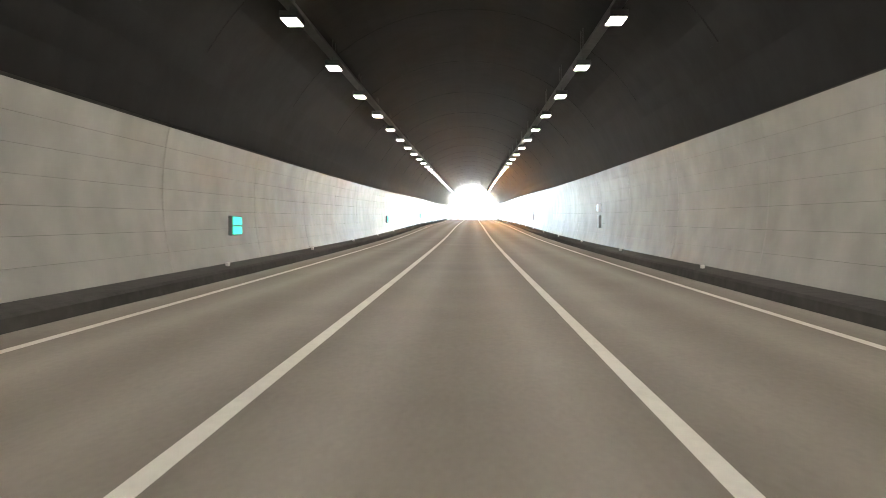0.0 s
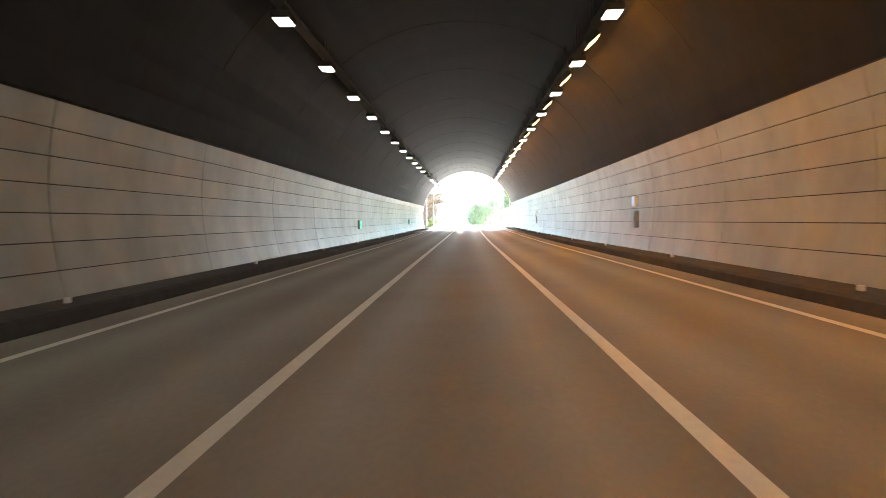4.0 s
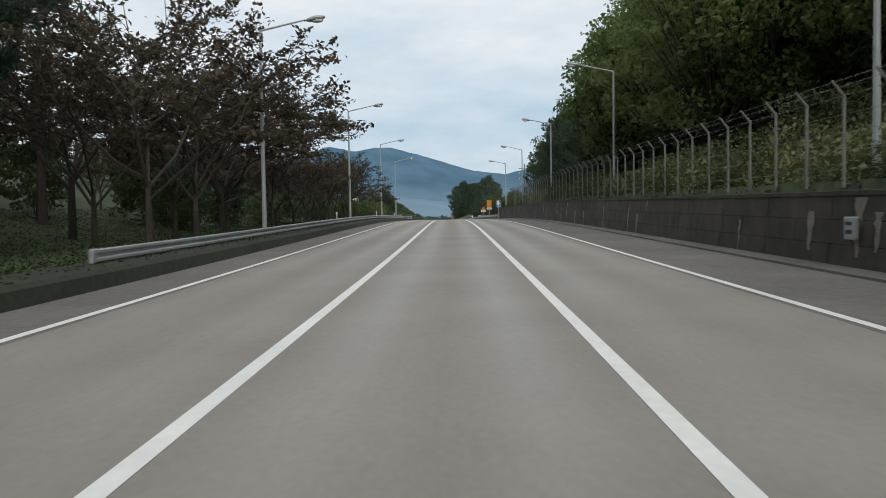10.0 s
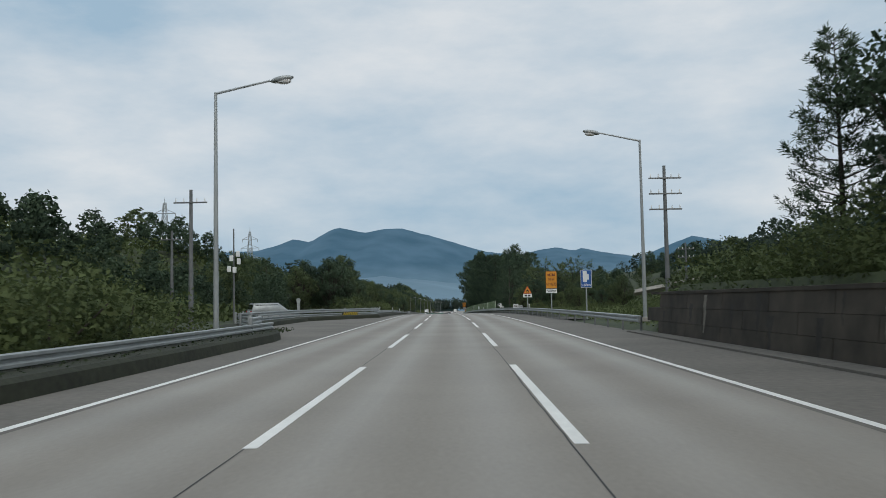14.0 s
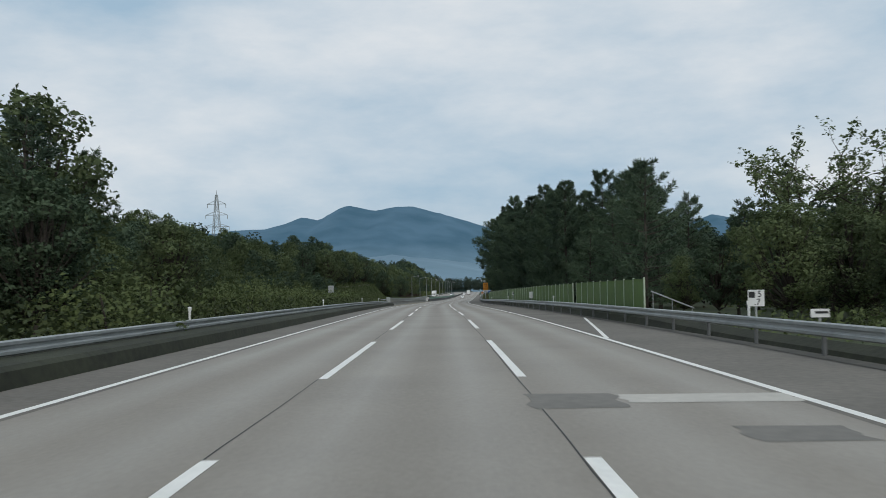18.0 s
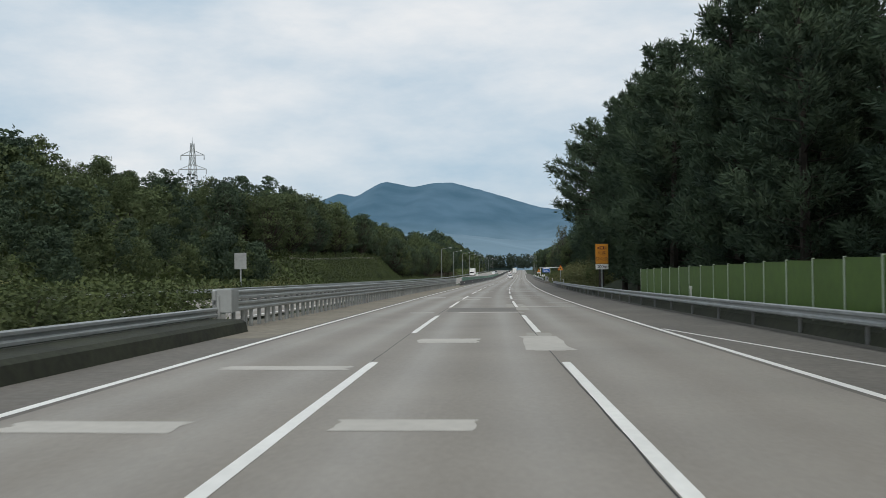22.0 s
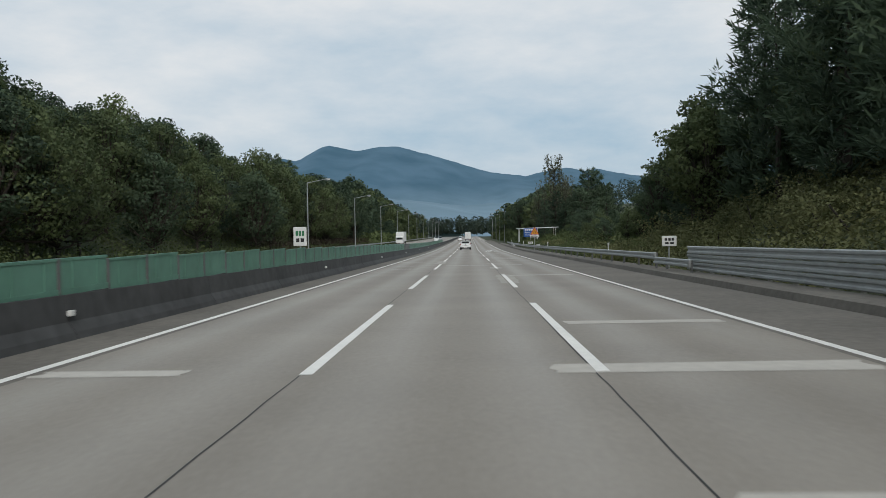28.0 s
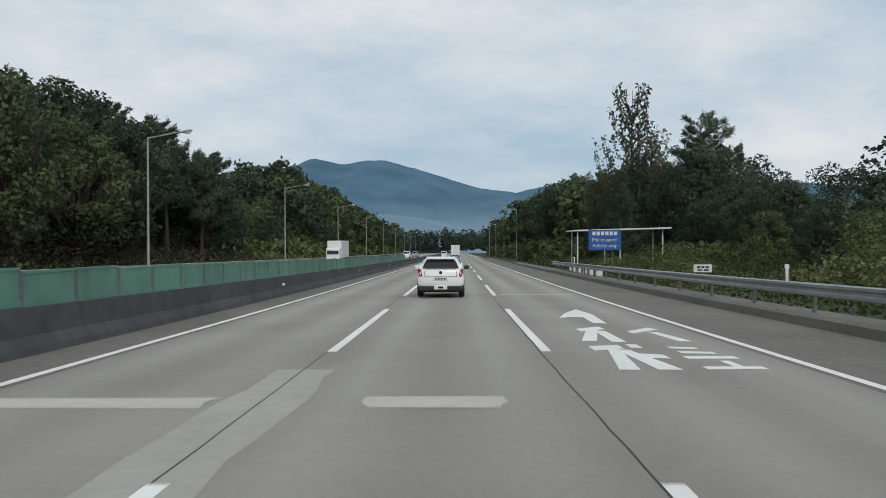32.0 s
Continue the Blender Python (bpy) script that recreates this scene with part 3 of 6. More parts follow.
structure("tunnel_back", mesh_from("tunnel_back", [place(-9, T0, -.5), place(9, T0, -.5), place(9, T0, 11), place(-9, T0, 11), place(-9, T0 - .4, -.5), place(9, T0 - .4, -.5), place(9, T0 - .4, 11), place(-9, T0 - .4, 11)],
          [(0, 1, 2, 3), (7, 6, 5, 4), (0, 4, 5, 1), (1, 5, 6, 2), (2, 6, 7, 3), (3, 7, 4, 0)], M["vault"]), "dark plain closing wall", "wall")

# construction ribs in the vault
for k in range(30):
    s = T0 + 8 + k * 10.5
    if s < T1 - 3:
        inner = [(u * 0.9985, MID + (z - MID) * 0.9985) for u, z in arc[3:-3]]
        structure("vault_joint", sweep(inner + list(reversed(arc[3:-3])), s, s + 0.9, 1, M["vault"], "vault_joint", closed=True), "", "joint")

# tray and lamps, both sides
lamp_bm = lambda: boxes(((0, 0, 0.10), (0.5, 1.0, 0.2), None, 0.02))
housing = bpy.data.meshes.new("housing")
b_ = lamp_bm(); b_.to_mesh(housing); b_.free(); housing.materials.append(M["dark_steel"])
face_w = mesh_from("face", [(-.21, -.45, -.012), (.21, -.45, -.012), (.21, .45, -.012), (-.21, .45, -.012), (-.21, -.45, 0.004), (.21, -.45, 0.004), (.21, .45, 0.004), (-.21, .45, 0.004)],
                   [(3, 2, 1, 0), (4, 5, 6, 7), (0, 1, 5, 4), (1, 2, 6, 5), (2, 3, 7, 6), (3, 0, 4, 7)], M["lamp_white"])
face_s = face_w.copy(); face_s.materials[0] = M["lamp_warm"]
face_off = face_w.copy(); face_off.materials[0] = M["clear_lens"]
hanger = bpy.data.meshes.new("hanger")
b_ = bmesh.new(); tube(b_, (0, -.3, .2), (0, -.3, 1.5), .02, seg=6); tube(b_, (0, .3, .2), (0, .3, 1.5), .02, seg=6); b_.to_mesh(hanger); b_.free(); hanger.materials.append(M["dark_steel"])


def tunnel_lamp(u, s, warm):
    t_ = thing("tunnel_lamp", "warm sodium box lamp hung under tunnel vault" if warm else "cool white box lamp hung under tunnel vault", "lamp", "tunnel lamps", spot(u, s, 7.0))
    tilt = Matrix.Rotation(radians(-41), 4, "Y") if warm else None
    attach("housing", housing, t_, m=tilt)
    dead = u < 0 and 210 < s < 224
    attach("lamp_face", face_off if dead else face_s if warm else face_w, t_, "unlit lamp face" if dead else "glowing lamp face", m=tilt)
    attach("hanger", hanger, t_)


for k in range(44):
    s = 249.7 - 7.08 * k
    if T0 < s < T1 - 1:
        tunnel_lamp(-4.7, s, False)
        tunnel_lamp(4.12, s, False)
        if s > 92:
            tunnel_lamp(4.12, s + 3.54, True)
for u in (-4.7, 4.12):
    structure("cable_tray", sweep([(u - .16, 7.34), (u + .16, 7.34), (u + .16, 7.44), (u - .16, 7.44)], T0, T1, 6, M["dark_steel"], "cable_tray", closed=True), "dark steel cable tray under vault", "cable tray")


# lit signs and boxes on the walls
def exit_sign(s):
    t_ = thing("exit_sign", "lit green emergency sign on pale tunnel wall", "sign", "exit signs", spot(-7.22, s, 1.4))
    part("case", boxes(((-.02, 0, 0), (.14, 1.05, .62), None, .02)), M["dark_steel"], t_)
    part("lit_face", boxes(((.058, 0, .15), (.02, .98, .24)), ((.058, 0, -.15), (.02, .98, .24))), M["exit_green"], t_, "glowing green face")


for s in (26.5, 74.9, 123.3, 171.8, 220.2):
    exit_sign(s)


def wall_box(s):
    t_ = thing("call_box", "small lit white box over a grey cabinet on tunnel wall", "call box", "call boxes", spot(7.2, s, 2.25))
    part("case", boxes(((.03, 0, 0), (.16, .5, .42), None, .02)), M["white_sign"], t_)
    part("lit_face", boxes(((-.06, 0, 0), (.02, .4, .32)),), M["phone_white"], t_, "glowing white face")
    part("cabinet", boxes(((.06, 0, -.75), (.14, .6, .7), None, .02)), M["steel"], t_, "grey steel cabinet")


for s in (-2, 46.5, 95.5, 149.3, 201):
    wall_box(s)
stud = bpy.data.meshes.new("reflector")
b_ = boxes(((0, 0, .05), (.09, .16, .1), None, .015)); b_.to_mesh(stud); b_.free(); stud.materials.append(M["white_sign"])
for k in range(24):
    for side in (-1, 1):
        o_ = tagged(new("reflector", stud), "small white reflector on the kerb", "reflector", "kerb reflectors")
        o_.matrix_basis = spot(side * 6.75, T0 + 6 + 13 * k, .26)

# portal: collar and wing walls
col_in = [ring(math.radians(-17.5 + 215 * i / 40)) for i in range(41)]
col_out = [((u * 1.13), MID + (z - MID) * 1.13) for u, z in reversed(col_in)]
structure("portal_collar", sweep(col_in + col_out, T1, T1 + 0.9, 1, M["concrete"], "portal_collar", closed=True), "weathered concrete collar of the tunnel mouth", "portal")
W0, W1, W_TOP = T1 + 0.9, 269.0, 5.7


def wing_at(side, s, z, back=0.0):
    """A point of the wing wall's leaning face, or behind it."""
    return place(side * (7.55 + .75 * (s - W0) / (W1 - W0) + .07 * z + back), s, z)


def below_slope(poly):
    """Cuts a polygon of (s, z) along the wing's sloping top."""
    out = []
    gap = lambda p: W_TOP * (1 - (p[0] - W0) / (W1 - W0)) - p[1]
    for p, q in zip(poly, poly[1:] + poly[:1]):
        a, b = gap(p), gap(q)
        if a >= 0:
            out.append(p)
        if (a < 0) != (b < 0):
            k = a / (a - b)
            out.append((p[0] + (q[0] - p[0]) * k, p[1] + (q[1] - p[1]) * k))
    return out


def prism(name, side, poly, near, deep, mat):
    n = len(poly)
    vs = [wing_at(side, s, z, near) for s, z in poly] + [wing_at(side, s, z, deep) for s, z in poly]
    fs = [tuple(range(n)), tuple(range(2 * n - 1, n - 1, -1))] + [(i, i + n, (i + 1) % n + n, (i + 1) % n) for i in range(n)]
    return mesh_from(name, vs, [f[::-1] for f in fs] if side > 0 else fs, mat)


for side in (-1, 1):
    wing = thing("wing_wall", "beige block wing wall sloping down from the tunnel mouth", "wall", "wing walls", kind="structure")
    attach("backing", prism("backing", side, [(W0, -.1), (W1, -.1), (W1, 0), (W0, W_TOP)], .03, .6, M["kerb"]), wing)
    attach("coping", prism("coping", side, [(W0, W_TOP + .02), (W1, .02), (W1 + .2, .02), (W0, W_TOP + .16)], -.05, .66, M["concrete"]), wing, "pale sloping coping")
    rnd = random.Random(31 + side)
    for c in range(15):
        z0 = .38 * c
        s = W0 + (.0 if c % 2 else -.55)
        while s < W1:
            poly = below_slope([(max(W0, s) + .012, z0 + .012), (s + 1.088, z0 + .012), (s + 1.088, z0 + .368), (max(W0, s) + .012, z0 + .368)])
            if len(poly) > 2 and max(p[0] for p in poly) - min(p[0] for p in poly) > .08:
                attach("block", prism("block", side, poly, rnd.uniform(-.008, .008), .05, M["wing_block"]), wing)
            s += 1.1

# ================= ground =================
L_KEYS = [(225, 12, 3, 14), (262, 11, 1.0, 16), (300, 14, 1.2, 22), (360, 18, 5, 30), (415, 20, 8, 24), (448, 22, 11, 20), (490, 26, 6.5, 22), (520, 23, 11, 20), (547, 25, 8, 24), (595, 26, 8, 34), (650, 27, 12, 34), (700, 26.5, 12, 26), (780, 26, 12, 22), (860, 26.5, 9, 18), (930, 26.5, 9, 20), (975, 27, 9, 22), (1020, 27, 5, 26), (1110, 27, 14, 24), (1500, 30, 14, 40)]
R_KEYS = [(225, 10, 15, 26), (262, 9.8, 12, 24), (300, 10.4, 15, 26), (395, 10.4, 13, 26), (422, 12, 5, 26), (445, 17, 2.5, 34), (500, 22, 8.0, 38), (545, 25, 8, 34), (600, 25, 10, 34), (640, 16, 7, 28), (690, 11.5, 9, 22), (725, 10.5, 14, 22), (780, 9.8, 15, 24), (835, 10.5, 9, 22), (880, 13, 1.5, 26), (980, 18, 1.5, 30), (1050, 16, 8, 28), (1120, 16, 13, 24), (1500, 20, 13, 40)]


def key(keys, s):
    if s <= keys[0][0]:
        return keys[0][1:]
    for a, b in zip(keys, keys[1:]):
        if s <= b[0]:
            k = (s - a[0]) / (b[0] - a[0])
            k = k * k * (3 - 2 * k)
            return tuple(x + (y - x) * k for x, y in zip(a[1:], b[1:]))
    return keys[-1][1:]


def ground_z(u, s):
    """Height of the land over the road's level."""
    toe, high, width = key(L_KEYS if u < 0 else R_KEYS, s)
    d = abs(u)
    bench = 0.0
    if u > 0 and 266 < s < 428:
        bench = 2.1 * min(1, max(0, (d - 9.2) / 0.7))
    k = min(1.0, max(0.0, (d - toe) / width))
    z = -0.06 + bench + high * k * k * (3 - 2 * k)
    if d > toe + width:
        z += 0.05 * (d - toe - width) * min(1, high / 10)
    if u < 0 and 705 < s < 830:
        # cut bank with a flat berm, beyond the far carriageway
        w = min(1, max(0, (s - 708) / 14)) * min(1, max(0, (826 - s) / 24))
        z = max(z, (4.4 + 1.3 * min(1, max(0, (s - 735) / 55))) * w * min(1, max(0, (d - 25.6) / 4.6)))
    z += 0.5 * k * noise.noise((u * 0.09, s * 0.09, 1.7)) + 0.06 * noise.noise((u * 0.6, s * 0.6, 5.0)) * min(1, max(0, d - 8))
    return z


LEFT_US = [-420, -300, -210, -150, -110, -85, -68, -56, -47, -40, -35, -32.5, -31, -30.2, -29, -27.4, -25.6, -23, -20.5, -18, -16, -14, -12.5, -11, -9.8, -8.6, -7.0]
SS = [254.9 + 5 * i for i in range(60)] + [555 + 6 * i for i in range(100)] + [1160 + 20 * i for i in range(18)]
for side in (-1, 1):
    us = LEFT_US
    if side > 0:
        us = [420, 300, 210, 150, 110, 85, 68, 56, 47, 40, 36, 32, 29, 26, 23, 20.5, 18, 16, 14, 12.6, 11.6, 10.8, 10.2, 9.9, 9.74, 8.9, 8.0, 7.0]
    vs = [place(u, s, ground_z(u, s) if abs(u) > 7.1 else -0.03) for s in SS for u in us]
    k = len(us)
    fs = [(i * k + j, i * k + j + 1, (i + 1) * k + j + 1, (i + 1) * k + j) if side < 0 else (i * k + j + 1, i * k + j, (i + 1) * k + j, (i + 1) * k + j + 1) for i in range(len(SS) - 1) for j in range(k - 1)]
    structure("ground", mesh_from("ground", vs, fs, M["grass"], smooth=True), "rough grassy ground and wooded slopes beside the road", "ground")
# unseen hill over the tunnel, raised to shade the road past it
vs, fs = [], []
gu = [-420, -300, -200, -120, -70, -40, -24, -14, -9.2, 0, 9.2, 14, 24, 40, 70, 120, 200, 300, 420]
gs = [-140 + 20 * i for i in range(19)] + [245, 254.9]
for s in gs:
    for u in gu:
        vs.append(place(u, s, (11.2 if abs(u) < 10 else 11.2 + 0.25 * (abs(u) - 9)) + min(75, (254.9 - s) * 0.55)))
k = len(gu)
fs = [(i * k + j, i * k + j + 1, (i + 1) * k + j + 1, (i + 1) * k + j) for i in range(len(gs) - 1) for j in range(k - 1)]
structure("tunnel_hill", mesh_from("tunnel_hill", vs, fs, M["grass"], smooth=True), "unseen grassy hill over the tunnel, raised to shade the road", "ground")
FR = [(-4700, -600), (4700, -600), (4700, 4900), (-4700, 4900)]
structure("far_ground", mesh_from("far_ground", [(x, y, -14.0) for x, y in FR], [(0, 1, 2, 3)], M["field"]), "wide dark green land reaching the horizon", "ground")


def apron_rail(s):
    """How far the steel rail swings out round the paved apron."""
    k = min(1, max(0, (s - 424) / 20))
    k2 = min(1, max(0, (s - 464) / 13))
    return -7.9 - 5.2 * k * k * (3 - 2 * k) * (1 - k2)


# shoulders between the edge lines and the rails
def left_edge(s):
    return apron_rail(s) + 0.8


n_ = 250
for side in (-1, 1):
    vs, fs, uv = [], [], []
    for i in range(n_ + 1):
        s = 254.9 + (1100 - 254.9) * i / n_
        e = left_edge(s) if side < 0 else 8.5
        vs += [place(side * 5.2, s, .0016), place(e, s, .0016), place(e + .5 * side, s, -.05)]
        a = 3 * i
        if i < n_:
            fs += [(a + 1, a, a + 3, a + 4), (a + 2, a + 1, a + 4, a + 5)] if side < 0 else [(a, a + 1, a + 4, a + 3), (a + 1, a + 2, a + 5, a + 4)]
    structure("shoulder", mesh_from("shoulder", vs, fs, M["shoulder"]), "dusty dark grey paved shoulder", "shoulder")
UPSTAND = [(.95, -.02), (.88, .3), (.74, .38), (-.2, .4), (-1.2, .3), (-2.4, -.1)]
for q0, q1 in ((262, 286), (286, 424), (424, 489), (489, 629)):
    structure("rail_upstand", sweep(UPSTAND, q0, q1, 2, M["soil"], "rail_upstand", base=lambda s: (apron_rail(s), -.34 * max(0, 1 - (s - 262) / 30))), "dark stained concrete upstand and weedy earth under the rail", "kerb")
structure("verge", sweep([(8.3, .012), (9.0, .05), (10.4, .0), (11.2, -.12)], 452, 708, 4, M["dust"], "verge"), "dusty grey verge under the steel rail", "verge")
structure("bank", sweep([(8.62, .0), (8.8, .3), (9.2, .46), (10.2, .3), (11.4, -.2)], 456, 708, 4, M["soil"], "bank", base=lambda s: (0, -.16 - .36 * max(0, 1 - (s - 456) / 12) + .16 * min(1, max(0, (s - 522) / 10)))), "dark weedy earth bank behind the rail", "bank")
structure("verge", sweep([(8.3, .012), (9.0, .05), (10.2, .0), (10.9, -.12)], 708, 772, 4, M["dust"], "verge"), "dusty grey verge at the slope's foot", "verge")
structure("verge", sweep([(-5.6, .006), (-7.35, .004), (-8.9, -.02)], 626, 752, 5, M["dirt"], "verge"), "sandy bare verge under the steel barrier", "verge")
structure("bay_line", sweep([(-.06, .008), (.06, .008)], 606, 629.5, 2, M["line"], "bay_line", base=lambda s: (5.56 + .1432 * (629.5 - s), 0)), "", "road line")
structure("bay_line", sweep([(-.07, .008), (.07, .008)], 522.8, 543, 2, M["line"], "bay_line", base=lambda s: (5.46 + .1325 * (s - 522.8), 0)), "", "road line")

# the other carriageway
structure("far_carriageway", sweep([(-22.5, .03), (-16, .05), (-9.4, .03)], 636, END, 8, M["road"], "far_carriageway"), "grey concrete carriageway for oncoming traffic", "road")
for u in (-9.9, -21.6):
    line(u, 638, END, .17, z=.05)
for k in range(44):
    for u in (-13.8, -17.6):
        line(u, 640 + 20 * k, 649 + 20 * k, .17, "lane_stroke", z=.058)

# pale wall panels in seven courses, each about nine metres long
for side in (-1, 1):
    wall_ob = bpy.data.objects["wall_left" if side < 0 else "wall_right"]
    angs = [-15.6 + (28.6 if side < 0 else 31.0) * i / 7 for i in range(8)]
    joined_v, joined_f = [], []
    for i in range(7):
        for k in range(35):
            s0 = T0 + 9.0 * k + 0.02
            gap = 0.085 if s0 > 100 else 0.02
            a0, a1 = angs[i] + gap, angs[i + 1] - gap
            ins = [ring(math.radians(a0 + (a1 - a0) * j / 2)) for j in range(3)]
            s1 = min(T1, s0 + 8.96)
            if s1 - s0 < 1:
                continue
            vs = []
            for s in (s0, s1):
                vs += [place(side * u, s, z) for u, z in ins] + [place(side * (u + .06), s, z) for u, z in reversed(ins)]
            fs = [(0, 1, 7, 6), (1, 2, 8, 7), (2, 3, 9, 8), (5, 0, 6, 11), (0, 5, 4, 1), (1, 4, 3, 2), (6, 7, 10, 11), (7, 8, 9, 10)]
            if s0 > 60:
                attach("wall_panel", mesh_from("wall_panel", vs, fs, M["panel"]), wall_ob)
            else:
                o_ = len(joined_v)
                joined_v += vs
                joined_f += [tuple(x + o_ for x in f) for f in fs]
    far_panels = attach("wall_panels", mesh_from("wall_panels", joined_v, joined_f, M["panel"]), wall_ob)
    far_panels["kind"] = "stuff"

# ================= steel rails =================
W_BEAM = [(0, .0), (.05, .03), (.05, .09), (.0, .13), (.0, .18), (.05, .22), (.05, .28), (0, .31)]


def post_mesh(h, r=0.07, mat="steel"):
    b = bmesh.new()
    tube(b, (0, 0, -.15), (0, 0, h), r, seg=8)
    me = bpy.data.meshes.new("post")
    b.to_mesh(me)
    b.free()
    me.materials.append(M[mat])
    return me


POST, POST_TALL = post_mesh(.72, .055, "dark_steel"), post_mesh(1.1, .07)


def guardrail(s0, s1, u, side, beams=(.45,), gap=4.0, tall=False, base=None, label="galvanised steel crash barrier on round posts", mat="steel", z0=0.0):
    """A rail along the road at u (or base(s)); side: +1 turns the beam's face to the left."""
    t_ = thing("guardrail", label, "guardrail", "guardrails")
    for zb in beams:
        prof = [(-side * (w + .02), z + zb) for w, z in W_BEAM] + [(-side * (w + .0), z + zb) for w, z in reversed(W_BEAM)]
        me = sweep(prof, s0, s1, 4, M[mat], "beam", closed=True, base=(lambda s: (base(s), z0)) if base else (lambda s: (u, z0)))
        attach("beam", me, t_)
    n = int((s1 - s0) / gap)
    for i in range(n + 1):
        s = s0 + gap * i
        o_ = attach("post", POST_TALL if tall or len(beams) == 2 else POST, t_, m=spot((base(s) if base else u) + side * .09, s, z0))
    # end cap
    cap = boxes(((0, 0, 0), (.12, .3, .34), None, .04))
    c_ = part("end_cap", cap, M[mat], t_)
    c_.matrix_basis = spot((base(s0) if base else u), s0, beams[-1] + .15 + z0)
    return t_


guardrail(299.8, 428, -7.9, -1, beams=(.42,))


guardrail(424, 489, 0, -1, beams=(.30, .70), base=apron_rail, label="double beam galvanised rail round the paved apron")
guardrail(489, 630, -8.1, -1, beams=(.42,))
guardrail(630.4, 750, -7.75, -1, beams=(.58, .95), gap=1.0, tall=True, label="double beam galvanised median barrier on close posts")
guardrail(629.5, 750, -8.15, 1, beams=(.58, .95), gap=3.0, tall=True, label="double beam galvanised barrier facing the far carriageway")
guardrail(427, 738, 8.55, 1, beams=(.45,), gap=4.0, label="galvanised steel crash barrier along the wide shoulder")
guardrail(800, 806, 8.6, 1, beams=(.45,))
guardrail(783, 802, 9.1, 1, beams=(.30, .62, .94), gap=2.0, tall=True, label="triple beam steel barrier end beside the slope")
guardrail(806, 952, 8.6, 1, beams=(.42,), label="low galvanised crash barrier on a raised kerb", z0=.22)
guardrail(644, 1300, -23.6, -1, beams=(.5,), gap=8.0, label="far carriageway's steel crash barrier")
structure("kerb_strip", sweep([(8.1, -.02), (8.15, .2), (8.3, .24), (9.1, .26), (9.1, -.02)], 770, 1000, 5, M["shoulder"], "kerb_strip", closed=True), "worn concrete kerb strip under the rail", "kerb")
be = thing("barrier_end", "pale steel end box joining the two median barriers", "barrier end", m=spot(-7.95, 629.6, .0))
part("plate", boxes(((0, 0, .92), (.62, .1, .74), None, .02), ((-.28, .35, .92), (.05, .7, .7)), ((.28, .35, .92), (.05, .7, .7))), M["steel"], be)
part("leg", boxes(((0, .05, .3), (.14, .1, .9))), M["steel"], be)
# yellow and black end boards on the apron rail
ch = thing("chevron_board", "yellow and black striped board on the steel rail", "sign", m=spot(apron_rail(472.6) + .12, 472.6, .30, -21))
part("board", boxes(((0, 0, .2), (.05, 3.2, .36), None, .01)), M["black_plastic"], ch)
for i in range(8):
    y0, y1 = -1.56 + .39 * i, -1.56 + .39 * i + .2
    face = [(x, min(y + d, 1.58), z) for x in (.026, .034) for y, z, d in ((y0, .04, 0), (y1, .04, 0), (y1, .36, .26), (y0, .36, .26))]
    attach("stripe", mesh_from("stripe", face, [(0, 1, 2, 3), (7, 6, 5, 4), (0, 4, 5, 1), (1, 5, 6, 2), (2, 6, 7, 3), (3, 7, 4, 0)], M["yellow"]), ch, "yellow slanted stripe")
st = thing("chevron_board", "black and pale striped end plate of the triple rail", "sign", m=spot(9.05, 782.7, .25))
part("board", boxes(((0, 0, .55), (.34, .06, 1.0), None, .02)), M["black_plastic"], st)
for i in range(4):
    part("stripe", boxes(((0, -.04, .2 + .25 * i), (.4, .012, .1), Euler((0, radians(32), 0)).to_matrix())), M["white_sign"], st)

# ================= concrete median with green screens =================
med = [(-6.55, -.02), (-6.6, .12), (-6.72, .3), (-6.78, .76), (-7.0, .76), (-7.06, .3), (-7.18, .12), (-7.23, -.02)]
for k in range(70):
    s0 = 750 + 8 * k
    structure("median_barrier", sweep(med, s0, s0 + 7.97, 4, M["barrier"], "median_barrier", closed=True), "dirty dark concrete median barrier section", "barrier")
screen_post, screen_panel = bpy.data.meshes.new("post"), bpy.data.meshes.new("panel")
b_ = boxes(((0, 0, .31), (.07, .07, .64), None, .01)); b_.to_mesh(screen_post); b_.free(); screen_post.materials.append(M["dark_steel"])
b_ = boxes(((0, 1.0, .33), (.03, 1.86, .52), None, .008), ((0, 1.0, .03), (.05, 1.92, .11)), ((0, 1.0, .60), (.06, 1.88, .05)), ((.012, .5, .33), (.03, .04, .5)), ((.012, 1.5, .33), (.03, .04, .5)))
b_.to_mesh(screen_panel); b_.free(); screen_panel.materials.append(M["green_panel"])
grey_panel = screen_panel.copy()
grey_panel.materials[0] = M["dark_steel"]
for k in range(60):
    s0 = 752 + 4.0 * k
    grey = s0 in (860.0, 864.0)
    t_ = thing("glare_screen", "weathered grey anti-glare screen on the concrete median" if grey else "dull green anti-glare screen on the concrete median", "screen", "median screens", spot(-6.89, s0, .735))
    for j in (0, 2.0):
        attach("post", screen_post, t_, m=Matrix.Translation((0, j, 0)))
        attach("panel", grey_panel if grey else screen_panel, t_, m=Matrix.Translation((0, j, 0)))

